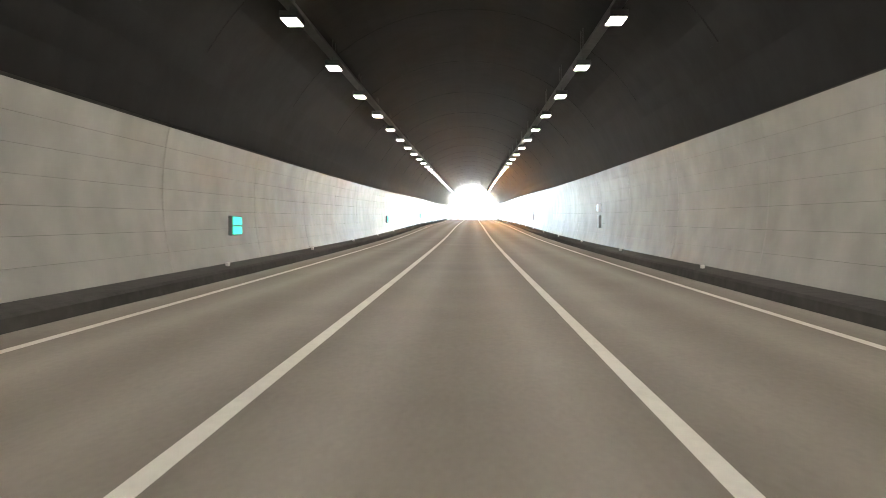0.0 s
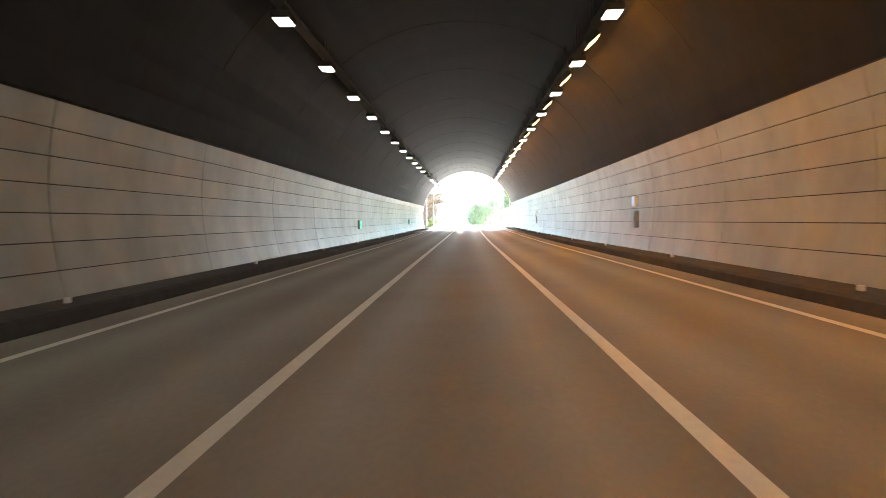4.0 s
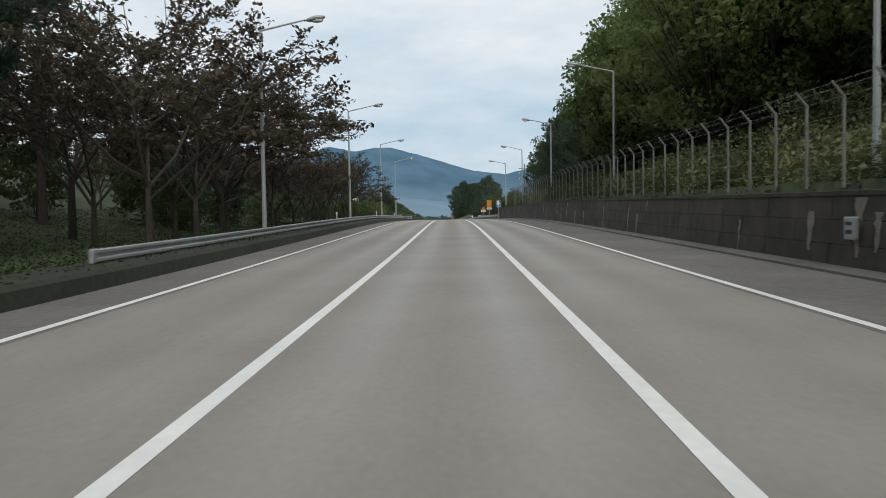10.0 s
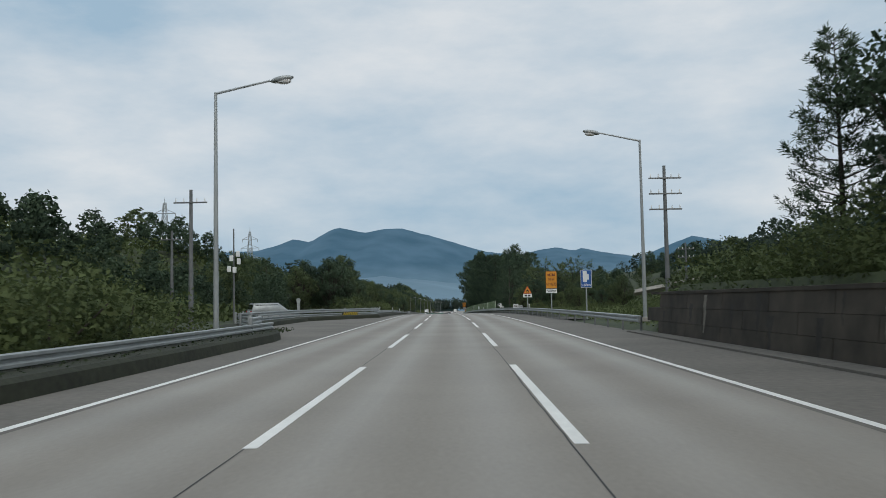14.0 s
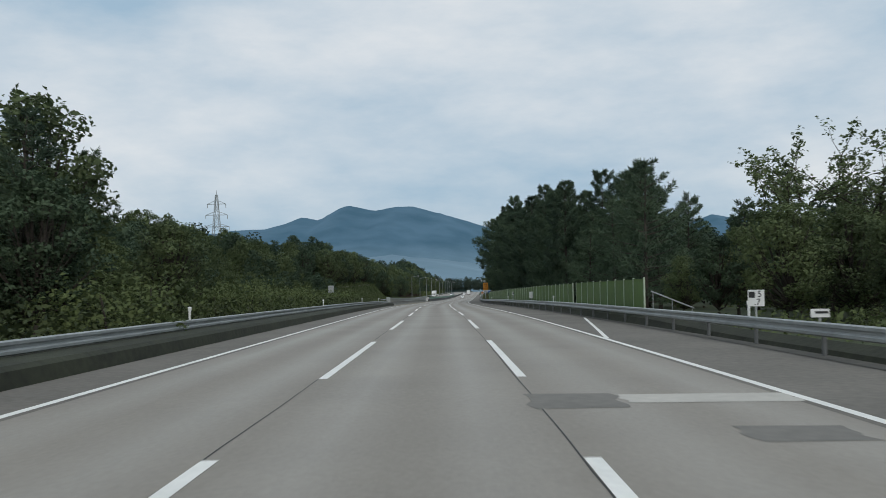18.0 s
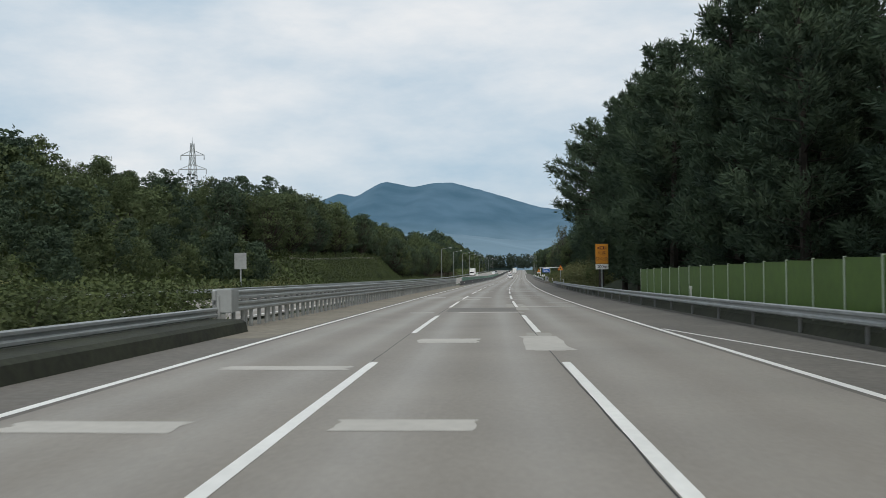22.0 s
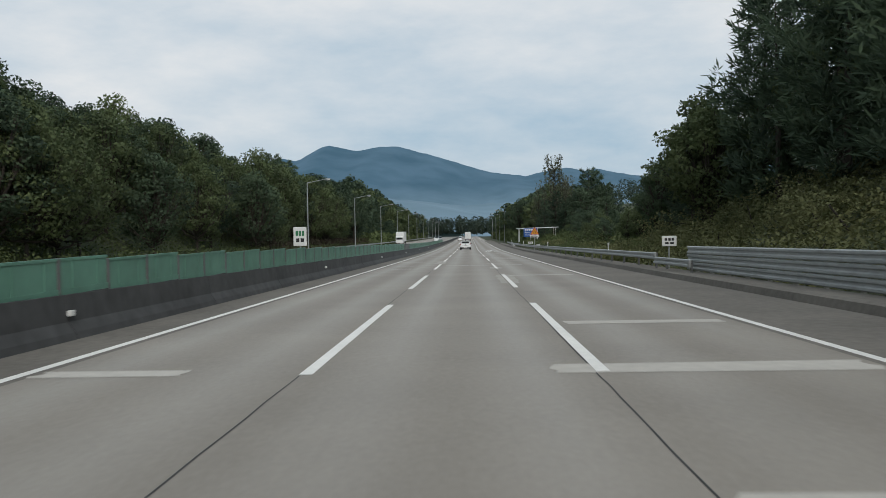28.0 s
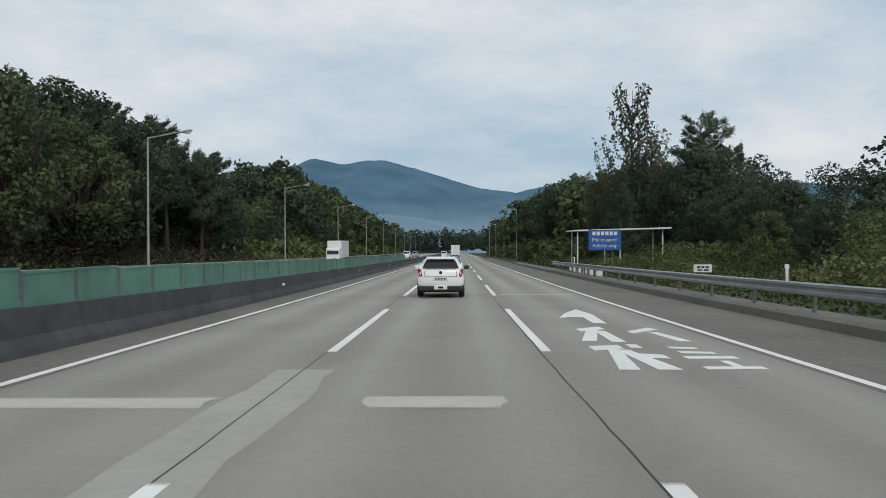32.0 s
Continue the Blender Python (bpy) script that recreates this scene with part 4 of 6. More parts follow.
# ================= retaining wall with a fence =================
rw = thing("wall_retaining", "dark stained stone retaining wall below a wooded slope", "wall", kind="structure")
for k in range(41):
    s0 = 260.5 + 4.0 * k
    for j in range(3):
        z0_, z1_ = .02 + j * .55, .02 + j * .55 + .54
        f0, f1 = 8.75 + .1 * z0_, 8.75 + .1 * z1_
        sh = 0.0 if j % 2 == 0 else 2.0
        a, b = s0 + sh, s0 + sh + 3.97
        vs = []
        for s in (a, b):
            vs += [place(f0, s, z0_), place(f1, s, z1_), place(9.5, s, z1_), place(9.5, s, z0_)]
        attach("block", mesh_from("block", vs, [(0, 1, 5, 4), (1, 2, 6, 5), (2, 3, 7, 6), (3, 0, 4, 7), (3, 2, 1, 0), (4, 5, 6, 7)], M["stone"]), rw)
structure("wall_cap", sweep([(8.88, 1.66), (8.88, 1.76), (9.5, 1.78), (9.5, 1.66)], 262, 426, 4, M["stone"], "wall_cap", closed=True), "stained coping of the retaining wall", "coping")
structure("gutter", sweep([(8.2, -.02), (8.2, .06), (8.78, .1), (8.78, -.02)], 268.5, 428, 4, M["shoulder"], "gutter", closed=True), "dusty gutter at the wall's foot", "gutter")
b_ = bmesh.new()
box(b_, (0, 0, 1.15), (.075, .075, 2.3), None, .012)
tube(b_, (0, 0, 2.25), (-.3, 0, 2.62), .04, .035, 8)
fence_post = bpy.data.meshes.new("post"); b_.to_mesh(fence_post); b_.free(); fence_post.materials.append(M["fence_grey"])
fence = thing("mesh_fence", "tall wire fence with grey bent posts on the retaining wall", "fence")
for k in range(65):
    attach("post", fence_post, fence, m=spot(9.75, 266.6 + 2.2 * k, 1.85))
for z in [2.3 + .45 * i for i in range(5)]:
    attach("wire", sweep([(9.74, z), (9.746, z + .009), (9.752, z)], 266.6, 407.6, 6, M["dark_steel"], "wire", closed=True), fence)
for dx, z in ((-.16, 4.3), (-.28, 4.42)):
    attach("wire", sweep([(9.74 + dx, z), (9.746 + dx, z + .009), (9.752 + dx, z)], 266.6, 407.6, 6, M["dark_steel"], "wire", closed=True), fence)

# green fence behind the right rail, panel by panel
g_post = bpy.data.meshes.new("post")
b_ = boxes(((0, 0, 1.0), (.07, .07, 2.15), None, .01)); b_.to_mesh(g_post); b_.free(); g_post.materials.append(M["pale_post"])
g_panel, g_rail = bpy.data.meshes.new("panel"), bpy.data.meshes.new("rail")
b_ = boxes(((0, 1.0, 1.22), (.02, 1.9, 1.5))); b_.to_mesh(g_panel); b_.free(); g_panel.materials.append(M["green_fence"])
b_ = boxes(((0, 1.0, 0), (.04, 1.93, .04))); b_.to_mesh(g_rail); b_.free(); g_rail.materials.append(M["green_fence"])
for a, b, u in ((533, 552, 9.05), (553, 603, 9.15), (603, 653, 9.0)):
    gf = thing("screen_fence", "green sheet fence on pale posts behind the rail", "fence", "green fences")
    n = int((b - a) / 2.0)
    for i in range(n + 1):
        attach("post", g_post, gf, m=spot(u, a + 2.0 * i, -.05))
        if i < n:
            pn = attach("panel", g_panel, gf, m=spot(u, a + 2.0 * i, -.05))
            for z in (.48, 1.98):
                attach("rail", g_rail, pn, m=Matrix.Translation((0, 0, z)))


# ================= street lamps =================
def lamp_meshes(h, arm, side):
    b = bmesh.new()
    tube(b, (0, 0, 0), (0, 0, h), .115, .06, 12)
    pole = bpy.data.meshes.new("pole"); b.to_mesh(pole); b.free(); pole.materials.append(M["pole"])
    b = bmesh.new()
    tube(b, (0, 0, h - .05), (side * arm * .82, 0, h + .42), .05, .04, 8)
    ar = bpy.data.meshes.new("arm"); b.to_mesh(ar); b.free(); ar.materials.append(M["pole"])
    b = bmesh.new()
    bmesh.ops.create_uvsphere(b, u_segments=12, v_segments=8, radius=.5, matrix=Matrix.Translation((side * arm, 0, h + .47)) @ Euler((0, -side * radians(10), 0)).to_matrix().to_4x4() @ Matrix.Diagonal((.95, .42, .26, 1)))
    head = bpy.data.meshes.new("head"); b.to_mesh(head); b.free(); head.materials.append(M["steel"])
    b = bmesh.new()
    bmesh.ops.create_uvsphere(b, u_segments=12, v_segments=6, radius=.5, matrix=Matrix.Translation((side * (arm + .06), 0, h + .39)) @ Matrix.Diagonal((.62, .34, .24, 1)))
    gl = bpy.data.meshes.new("lens"); b.to_mesh(gl); b.free(); gl.materials.append(M["clear_lens"])
    b = bmesh.new()
    box(b, (0, 0, .12), (.4, .4, .24), None, .03)
    ft = bpy.data.meshes.new("foot"); b.to_mesh(ft); b.free(); ft.materials.append(M["concrete"])
    return [("pole", pole), ("arm", ar), ("head", head), ("lens", gl), ("foot", ft)]


LAMP_L, LAMP_R, LAMP_FAR = lamp_meshes(9.9, 2.6, 1), lamp_meshes(9.8, 2.6, -1), lamp_meshes(10.6, 3.0, 1)


def street_lamp(u, s, z, kit, label):
    t_ = thing("street_lamp", label, "street lamp", "street lamps", spot(u, s, z))
    for nm, me in kit:
        attach(nm, me, t_)


for s in (287.0, 320.6, 354.3, 389.2, 421.9):
    street_lamp(-8.75, s, ground_z(-8.75, s), LAMP_L, "tall grey street lamp with one arm behind the rail")
for s in (302.0, 336.1, 370, 403.8, 435.0):
    street_lamp(10.65, s, 0.25, LAMP_R, "tall grey street lamp with one arm above the retaining wall")
for k in range(11):
    street_lamp(-23.4, 891.6 + 51.0 * k, ground_z(-23.4, 891.6 + 51.0 * k), LAMP_FAR, "tall grey street lamp beside the far carriageway")
for s in (1040, 1085, 1130, 1180):
    street_lamp(11.5, s, ground_z(11.5, s), LAMP_R, "distant grey street lamp beside the road")

# pale lime streaks running down the retaining wall
streak = random.Random(31)
for k in range(70):
    s = 270 + 154 * (k + streak.uniform(.1, .9)) / 70
    z1 = streak.choice((1.6, 1.62, 1.3, 1.0))
    z0, w = max(.08, z1 - streak.uniform(.4, 1.4)), streak.uniform(.12, .5)
    vs = []
    for i in range(8):
        z = z1 + (z0 - z1) * i / 7
        ww = w * (.55 - .055 * i) * streak.uniform(.55, 1.2)
        mid = s + streak.uniform(-.05, .05)
        vs += [place(8.75 + .1 * z - .004, mid - ww, z), place(8.75 + .1 * z - .004, mid + ww, z)]
    pale = streak.random() < .45
    attach("lime_streak" if pale else "water_stain", mesh_from("stain", vs, [(2 * i, 2 * i + 1, 2 * i + 3, 2 * i + 2) for i in range(7)], M["lime" if pale else "soot"]), rw, "pale lime streak" if pale else "dark water stain")


# ================= signs =================
def sign_post(t_, h, z0=0.0, r=.05):
    b = bmesh.new()
    tube(b, (0, .06, z0), (0, .06, h), r, seg=10)
    part("post", b, M["pole"], t_)


def plate(t_, name, w, h, z, mat, label="", y=0.0, x=0.0, th=.03):
    return part(name, boxes(((x, y, z), (w, th, h), None, min(.02, h * .1))), M[mat], t_, label)


def words(t_, word, size, z, mat, y=-.02, x=0.0):
    me = text_mesh(word, size, M[mat], .003)
    ob = attach("lettering", me, t_, "", Matrix.Translation((x, y, z)) @ UPRIGHT)
    return ob


def bars(t_, w, h, z, mat, n=5, y=-.022, x=0.0):
    for i in range(n):
        bw = w / n * .72
        part("mark", boxes(((x - w / 2 + w / n * (i + .5), y, z), (bw, .006, h))), M[mat], t_)


def patrol_sign(s, u, zb, dist):
    t_ = thing("traffic_sign", "orange speed check sign with a white distance plate on a post", "sign", "speed check signs", spot(u, s, 0))
    sign_post(t_, zb + 1.9, ground_z(u, s) - .1)
    plate(t_, "border", 1.04, 1.60, zb + 1.26, "black_ink", "dark border", y=.008)
    plate(t_, "panel", 1.0, 1.56, zb + 1.26, "orange", "orange panel with dark red marks")
    plate(t_, "distance_plate", 1.0, .40, zb + .24, "white_sign", "white distance plate")
    words(t_, dist, .36, zb + .24, "black_ink")
    part("camera_mark", boxes(((0, -.022, zb + 1.72), (.34, .01, .24)), ((-.27, -.022, zb + 1.72), (.14, .01, .12)), ((.24, -.022, zb + 1.72), (.05, .01, .24)), ((.33, -.022, zb + 1.72), (.05, .01, .24))), M["brown_ink"], t_, "dark red camera mark")
    part("camera_window", boxes(((0, -.03, zb + 1.72), (.2, .006, .12))), M["orange"], t_)
    words(t_, "\uc774\ub3d9", .36, zb + 1.27, "brown_ink")
    words(t_, "\ub2e8\uc18d\uc911", .36, zb + .82, "brown_ink")


patrol_sign(467.6, 9.65, 2.08, "500m")
patrol_sign(671.0, 8.95, 2.1, "300m")


def triangle(t_, size, z, mat, y, name, label=""):
    b = bmesh.new()
    r = bmesh.ops.create_cone(b, cap_ends=True, segments=3, radius1=size, radius2=size, depth=.03, matrix=Matrix.Translation((0, y, z)) @ UPRIGHT)
    bmesh.ops.bevel(b, geom=[e for e in b.edges if abs((e.verts[0].co - e.verts[1].co).y) > .01], offset=size * .09, segments=3, affect="EDGES")
    return part(name, b, M[mat], t_, label)


def warning(s, u, top, size, marks, label, plate_h, plate_w):
    t_ = thing("warning_sign", label, "sign", "warning signs", spot(u, s, 0))
    zc = top - size
    sign_post(t_, top - .3, ground_z(u, s) - .1)
    triangle(t_, size, zc, "red_sign", 0, "border", "red border")
    triangle(t_, size * .8, zc, "orange", -.02, "face", "orange face")
    part("symbol", boxes(*marks(zc)), M["black_ink"], t_, "black symbol")
    if plate_h:
        plate(t_, "panel", plate_w, plate_h, zc - size * .5 - plate_h / 2 - .03, "white_sign", "white plate below")
    return t_, zc - size * .5 - plate_h / 2 - .03


slip = lambda z: [((0, -.04, z + .06), (.26, .01, .1)), ((-.1, -.04, z - .1), (.1, .01, .12), Euler((0, .6, 0)).to_matrix()), ((.12, -.04, z - .1), (.1, .01, .12), Euler((0, .6, 0)).to_matrix()), ((0, -.04, z + .14), (.16, .01, .08))]
narrow = lambda z: [((-.1, -.04, z + .02), (.06, .01, .42), Euler((0, .12, 0)).to_matrix()), ((.1, -.04, z - .08), (.06, .01, .22)), ((.05, -.04, z + .1), (.05, .01, .2), Euler((0, -.5, 0)).to_matrix())]
t_, zp = warning(491.7, 9.9, 3.35, .62, slip, "orange slippery road warning triangle over a white plate", .42, 1.1)
bars(t_, .8, .2, zp, "black_ink", 2)
t_, zp = warning(886.3, 9.5, 3.42, .72, narrow, "orange lane merge warning triangle over a white plate", .36, 1.25)
bars(t_, 1.1, .14, zp, "black_ink", 8)
sxs = 747.0
t_, zp = warning(sxs, 10.1, 3.35, .6, lambda z: [((0, -.04, z - .04), (.4, .01, .06), Euler((0, .45, 0)).to_matrix()), ((-.05, -.04, z + .06), (.16, .01, .08), Euler((0, .45, 0)).to_matrix())], "orange warning triangle at the foot of the weedy slope", 0, 0)

bay = thing("traffic_sign", "blue lay-by sign with white shape on a pale post", "sign", m=spot(10.7, 454.5, 0))
sign_post(bay, 2.5, ground_z(10.7, 454.5) - .1)
plate(bay, "panel", .78, 1.3, 3.05, "blue_sign", "blue panel")
plate(bay, "border", .84, 1.36, 3.05, "white_sign", "white border", y=.012)
part("bay_mark", boxes(((-.1, -.022, 3.22), (.3, .01, .85)), ((.12, -.022, 3.2), (.16, .01, .45))), M["white_sign"], bay, "white lay-by mark")
words(bay, "100m", .3, 2.56, "white_sign")

gb = thing("road_sign", "grey back of a large sign beside the far carriageway", "sign", m=spot(-26.2, 690, 0))
sign_post(gb, 3.4, ground_z(-26.2, 690) - .1, .08)
plate(gb, "panel", 1.3, 1.7, 3.5, "steel", "bare grey metal back")
for s, u, z, w, h, mt_, lb in ((804, 8.5 + .3, 1.46, .62, .44, "white_sign", "small white distance board with dark marks on a post"), (507, 9.9, 1.0, .7, .5, "white_sign", "small white board with dark marks behind the rail"),
                               (512, 11.0, .9, .7, .32, "white_sign", "low white board behind the rail"), (915, 11.0, 1.0, .8, .34, "white_sign", "low white board in the weeds behind the rail"), (602, 9.45, 1.35, .5, .6, "white_sign", "small white board with green marks on the fence"),
                               (803, -6.9, 1.9, .56, .8, "white_sign", "white board with green and dark marks above the median")):
    t_ = thing("road_sign", lb, "sign", "small boards", spot(u, s, 0))
    sign_post(t_, z, (.76 if u < 0 else ground_z(u, s)) - .1, .03)
    plate(t_, "panel", w, h, z, mt_)
    bars(t_, w * .7, h * .26, z + h * .16, "green_sign" if u < 0 else "black_ink", 3)
    bars(t_, w * .7, h * .2, z - h * .2, "black_ink", 2)
deln = bpy.data.meshes.new("delineator")
b_ = boxes(((0, 0, .16), (.07, .05, .34), None, .015), ((0, 0, .38), (.12, .05, .12), None, .02)); b_.to_mesh(deln); b_.free(); deln.materials.append(M["white_sign"])
for s in (340, 372, 404, 492, 524, 556, 588, 612):
    tagged(new("delineator", deln), "white marker post on the steel rail", "delineator", "rail markers").matrix_basis = spot(-8.0, s, .72)
for s in (480, 520, 560, 600, 640, 716, 750, 820, 860, 900, 940):
    tagged(new("delineator", deln), "white marker post on the steel rail", "delineator", "rail markers").matrix_basis = spot(8.82, s, .72 + (.2 if s > 806 else 0))
for s in range(756, 990, 26):
    tagged(new("delineator", stud), "small pale reflector on the median barrier", "reflector", "median reflectors").matrix_basis = spot(-6.68, s, .4)

# police bay: canopy, blue sign
sh = thing("shelter", "flat roofed pale steel shelter on slim posts behind the rail", "shelter", m=spot(11.6, 958, 0))
part("roof", boxes(((4.1, 2, 3.85), (9.2, 5.2, .14), Euler((0, radians(-1.5), 0)).to_matrix(), .03)), M["white_sign"], sh, "pale flat roof")
for x in (0, 4, 8):
    for y in (0, 4):
        b = bmesh.new()
        tube(b, (x, y, ground_z(11.6 + x, 958 + y) - .1), (x, y, 3.8), .07, seg=8)
        part("post", b, M["white_sign"], sh)
ps = thing("traffic_sign", "blue police patrol bay sign with white lettering", "sign", m=spot(13.9, 956.5, 0))
sign_post(ps, 3.2, ground_z(13.9, 956.5) - .1, .06)
plate(ps, "panel", 3.0, 1.9, 2.85, "blue_sign", "blue panel")
bars(ps, 2.4, .34, 3.45, "white_sign", 6)
words(ps, "Police patrol", .46, 2.85, "white_sign")
words(ps, "Vehicle only", .46, 2.3, "white_sign")
for i in range(6):
    bl = thing("rail_block", "white and dark striped plastic block at the barrier's end", "barrier", "striped blocks", spot(8.9 + .06 * i, 930 + 3.0 * i, .24))
    part("body", boxes(((0, 0, .3), (.4, 1.2, .6), None, .08)), M["white_sign"], bl)
    part("stripe", boxes(((-.2, 0, .3), (.03, .3, .5), Euler((radians(25), 0, 0)).to_matrix())), M["black_ink"], bl)

# painted arrow and words in the right lane, as plain shapes
mark = [((2.9, 899.7), (3.3, 901.6), (3.8, 903.1), (3.95, 901.0), (3.8, 897.9), (3.5, 898.1), (3.55, 899.9), (3.25, 900.1)), ((2.85, 896.5), (3.45, 897.1), (3.5, 896.4), (2.9, 895.9)), ((3.05, 896.2), (3.3, 896.2), (2.9, 893.9), (2.62, 893.9)), ((3.2, 896.1), (3.42, 896.0), (3.42, 893.7), (3.15, 893.7))]
mark += [((3.85, 895.9), (4.5, 896.8), (4.6, 896.3), (3.9, 895.4)), ((4.25, 895.8), (4.45, 895.7), (4.65, 893.8), (4.4, 893.8)), ((2.6, 893.0), (3.15, 893.2), (3.15, 892.6), (2.6, 892.3)), ((2.85, 892.5), (3.05, 892.5), (2.85, 889.9), (2.55, 889.9)), ((2.98, 892.5), (3.2, 892.4), (3.45, 889.9), (3.1, 889.9)), ((3.2, 891.9), (3.6, 891.7), (3.6, 891.2), (3.2, 891.3))]
mark += [((3.3, 893.3), (3.5, 893.3), (3.5, 892.7), (3.3, 892.7)), ((3.95, 892.9), (4.4, 892.8), (4.4, 892.5), (3.95, 892.6)), ((3.95, 892.2), (4.5, 892.1), (4.5, 891.8), (3.95, 891.9)), ((3.85, 891.5), (4.65, 891.5), (4.65, 891.15), (3.85, 891.15)), ((4.25, 890.9), (4.4, 890.9), (4.4, 890.2), (4.25, 890.2)), ((3.8, 890.25), (4.65, 890.25), (4.65, 889.95), (3.8, 889.95))]
for i, poly in enumerate(mark):
    structure("lane_marking", mesh_from("lane_marking", [place(u, s, .006) for u, s in poly], [tuple(range(len(poly)))[::-1]], M["line"]), "", "road marking")


# ================= pylons and wire poles =================
def pylon(x, y, z, h, label):
    t_ = thing("pylon", label, "pylon", "pylons", pose(x, y, z))
    b = bmesh.new()
    w0, w1 = h * .09, h * .012
    n = 9
    def cor(i, k):
        w = w0 + (w1 - w0) * (k / n) ** .8
        return Vector(((w, w), (-w, w), (-w, -w), (w, -w))[i] + (h * k / n,))
    for i in range(4):
        for k in range(n):
            tube(b, cor(i, k), cor(i, k + 1), h * .0032, seg=5, cap=False)
            tube(b, cor(i, k), cor((i + 1) % 4, k + 1), h * .002, seg=4, cap=False)
            tube(b, cor((i + 1) % 4, k), cor(i, k + 1), h * .002, seg=4, cap=False)
    tube(b, (0, 0, h * .98), (0, 0, h * 1.06), h * .006, h * .001, 5)
    part("lattice", b, M["pole"], t_)
    for zf, wf in ((.62, .15), (.76, .13), (.89, .11)):
        b = bmesh.new()
        tube(b, (-wf * h, 0, zf * h), (wf * h, 0, zf * h), h * .004, seg=5)
        tube(b, (-wf * h, 0, zf * h), (0, 0, zf * h + h * .05), h * .003, seg=5)
        tube(b, (wf * h, 0, zf * h), (0, 0, zf * h + h * .05), h * .003, seg=5)
        for q in (-1, 1):
            tube(b, (q * wf * h, 0, zf * h), (q * wf * h, 0, zf * h - h * .045), h * .004, seg=5)
        part("cross_arm", b, M["pole"], t_)


pylon(-136, 951, rz(951) + 12, 46, "tall grey lattice pylon on the wooded hill")
pylon(-116, 730, rz(730) + 8, 40, "grey lattice pylon beyond the trees")


def wire_pole(u, s, top, arms, label):
    zb = ground_z(u, s) - .2
    t_ = thing("utility_pole", label, "utility pole", "utility poles", spot(u, s, zb))
    b = bmesh.new()
    h = top - zb
    tube(b, (0, 0, 0), (0, 0, h), .19, .11, 12)
    part("pole", b, M["dark_steel"], t_)
    for k in range(arms):
        b = bmesh.new()
        zz = h - .9 - 1.1 * k
        box(b, (0, -.14, zz), (2.3, .09, .1), None, .01)
        part("cross_arm", b, M["dark_steel"], t_)
        for q in (-1.0, -.45, .45, 1.0):
            b = bmesh.new()
            tube(b, (q, -.14, zz + .05), (q, -.14, zz + .3), .05, .03, 8)
            part("insulator", b, M["white_sign"], t_)


wire_pole(15.5, 449, 10.8, 3, "dark concrete utility pole with three cross arms")
wire_pole(33.0, 505, 9.2, 2, "dark utility pole with cross arms in the scrub")
wire_pole(-17.5, 447, 9.5, 1, "dark utility pole among roadside shrubs")
wire_pole(-27, 472, 9.0, 1, "dark utility pole among roadside shrubs")

# ================= vehicles =================
wheel_b = bmesh.new()
bmesh.ops.create_cone(wheel_b, cap_ends=True, segments=24, radius1=.34, radius2=.34, depth=.22, matrix=Matrix.Rotation(math.pi / 2, 4, "Y"))
bmesh.ops.bevel(wheel_b, geom=[e for e in wheel_b.edges if len(e.link_faces) == 2 and e.calc_face_angle(0) > 1], offset=.035, segments=2, affect="EDGES")
TYRE = bpy.data.meshes.new("tyre"); wheel_b.to_mesh(TYRE); wheel_b.free(); TYRE.materials.append(M["rubber"])
rim_b = bmesh.new()
bmesh.ops.create_cone(rim_b, cap_ends=True, segments=20, radius1=.2, radius2=.2, depth=.235, matrix=Matrix.Rotation(math.pi / 2, 4, "Y"))
RIM = bpy.data.meshes.new("rim"); rim_b.to_mesh(RIM); rim_b.free(); RIM.materials.append(M["chrome"])


def loft(sections, mat, name):
    """Sections of equal counts of points, skinned and closed."""
    k = len(sections[0])
    vs = [p for sec in sections for p in sec]
    fs = [(i * k + j, i * k + (j + 1) % k, (i + 1) * k + (j + 1) % k, (i + 1) * k + j) for i in range(len(sections) - 1) for j in range(k)]
    fs += [tuple(range(k))[::-1], tuple((len(sections) - 1) * k + j for j in range(k))]
    me = mesh_from(name, vs, fs, mat, smooth=True)
    me.set_sharp_from_angle(angle=radians(38))
    return me


def hull(y, zb, zt, wb, wt, r=.12):
    """A rounded cross-section of a car body at y."""
    return [(-wb + r, y, zb), (wb - r, y, zb), (wb, y, zb + r), (wb + .01, y, (zb + zt) / 2), (wt, y, zt - r), (wt - r, y, zt), (-wt + r, y, zt), (-wt, y, zt - r), (-wb - .01, y, (zb + zt) / 2), (-wb, y, zb + r)]


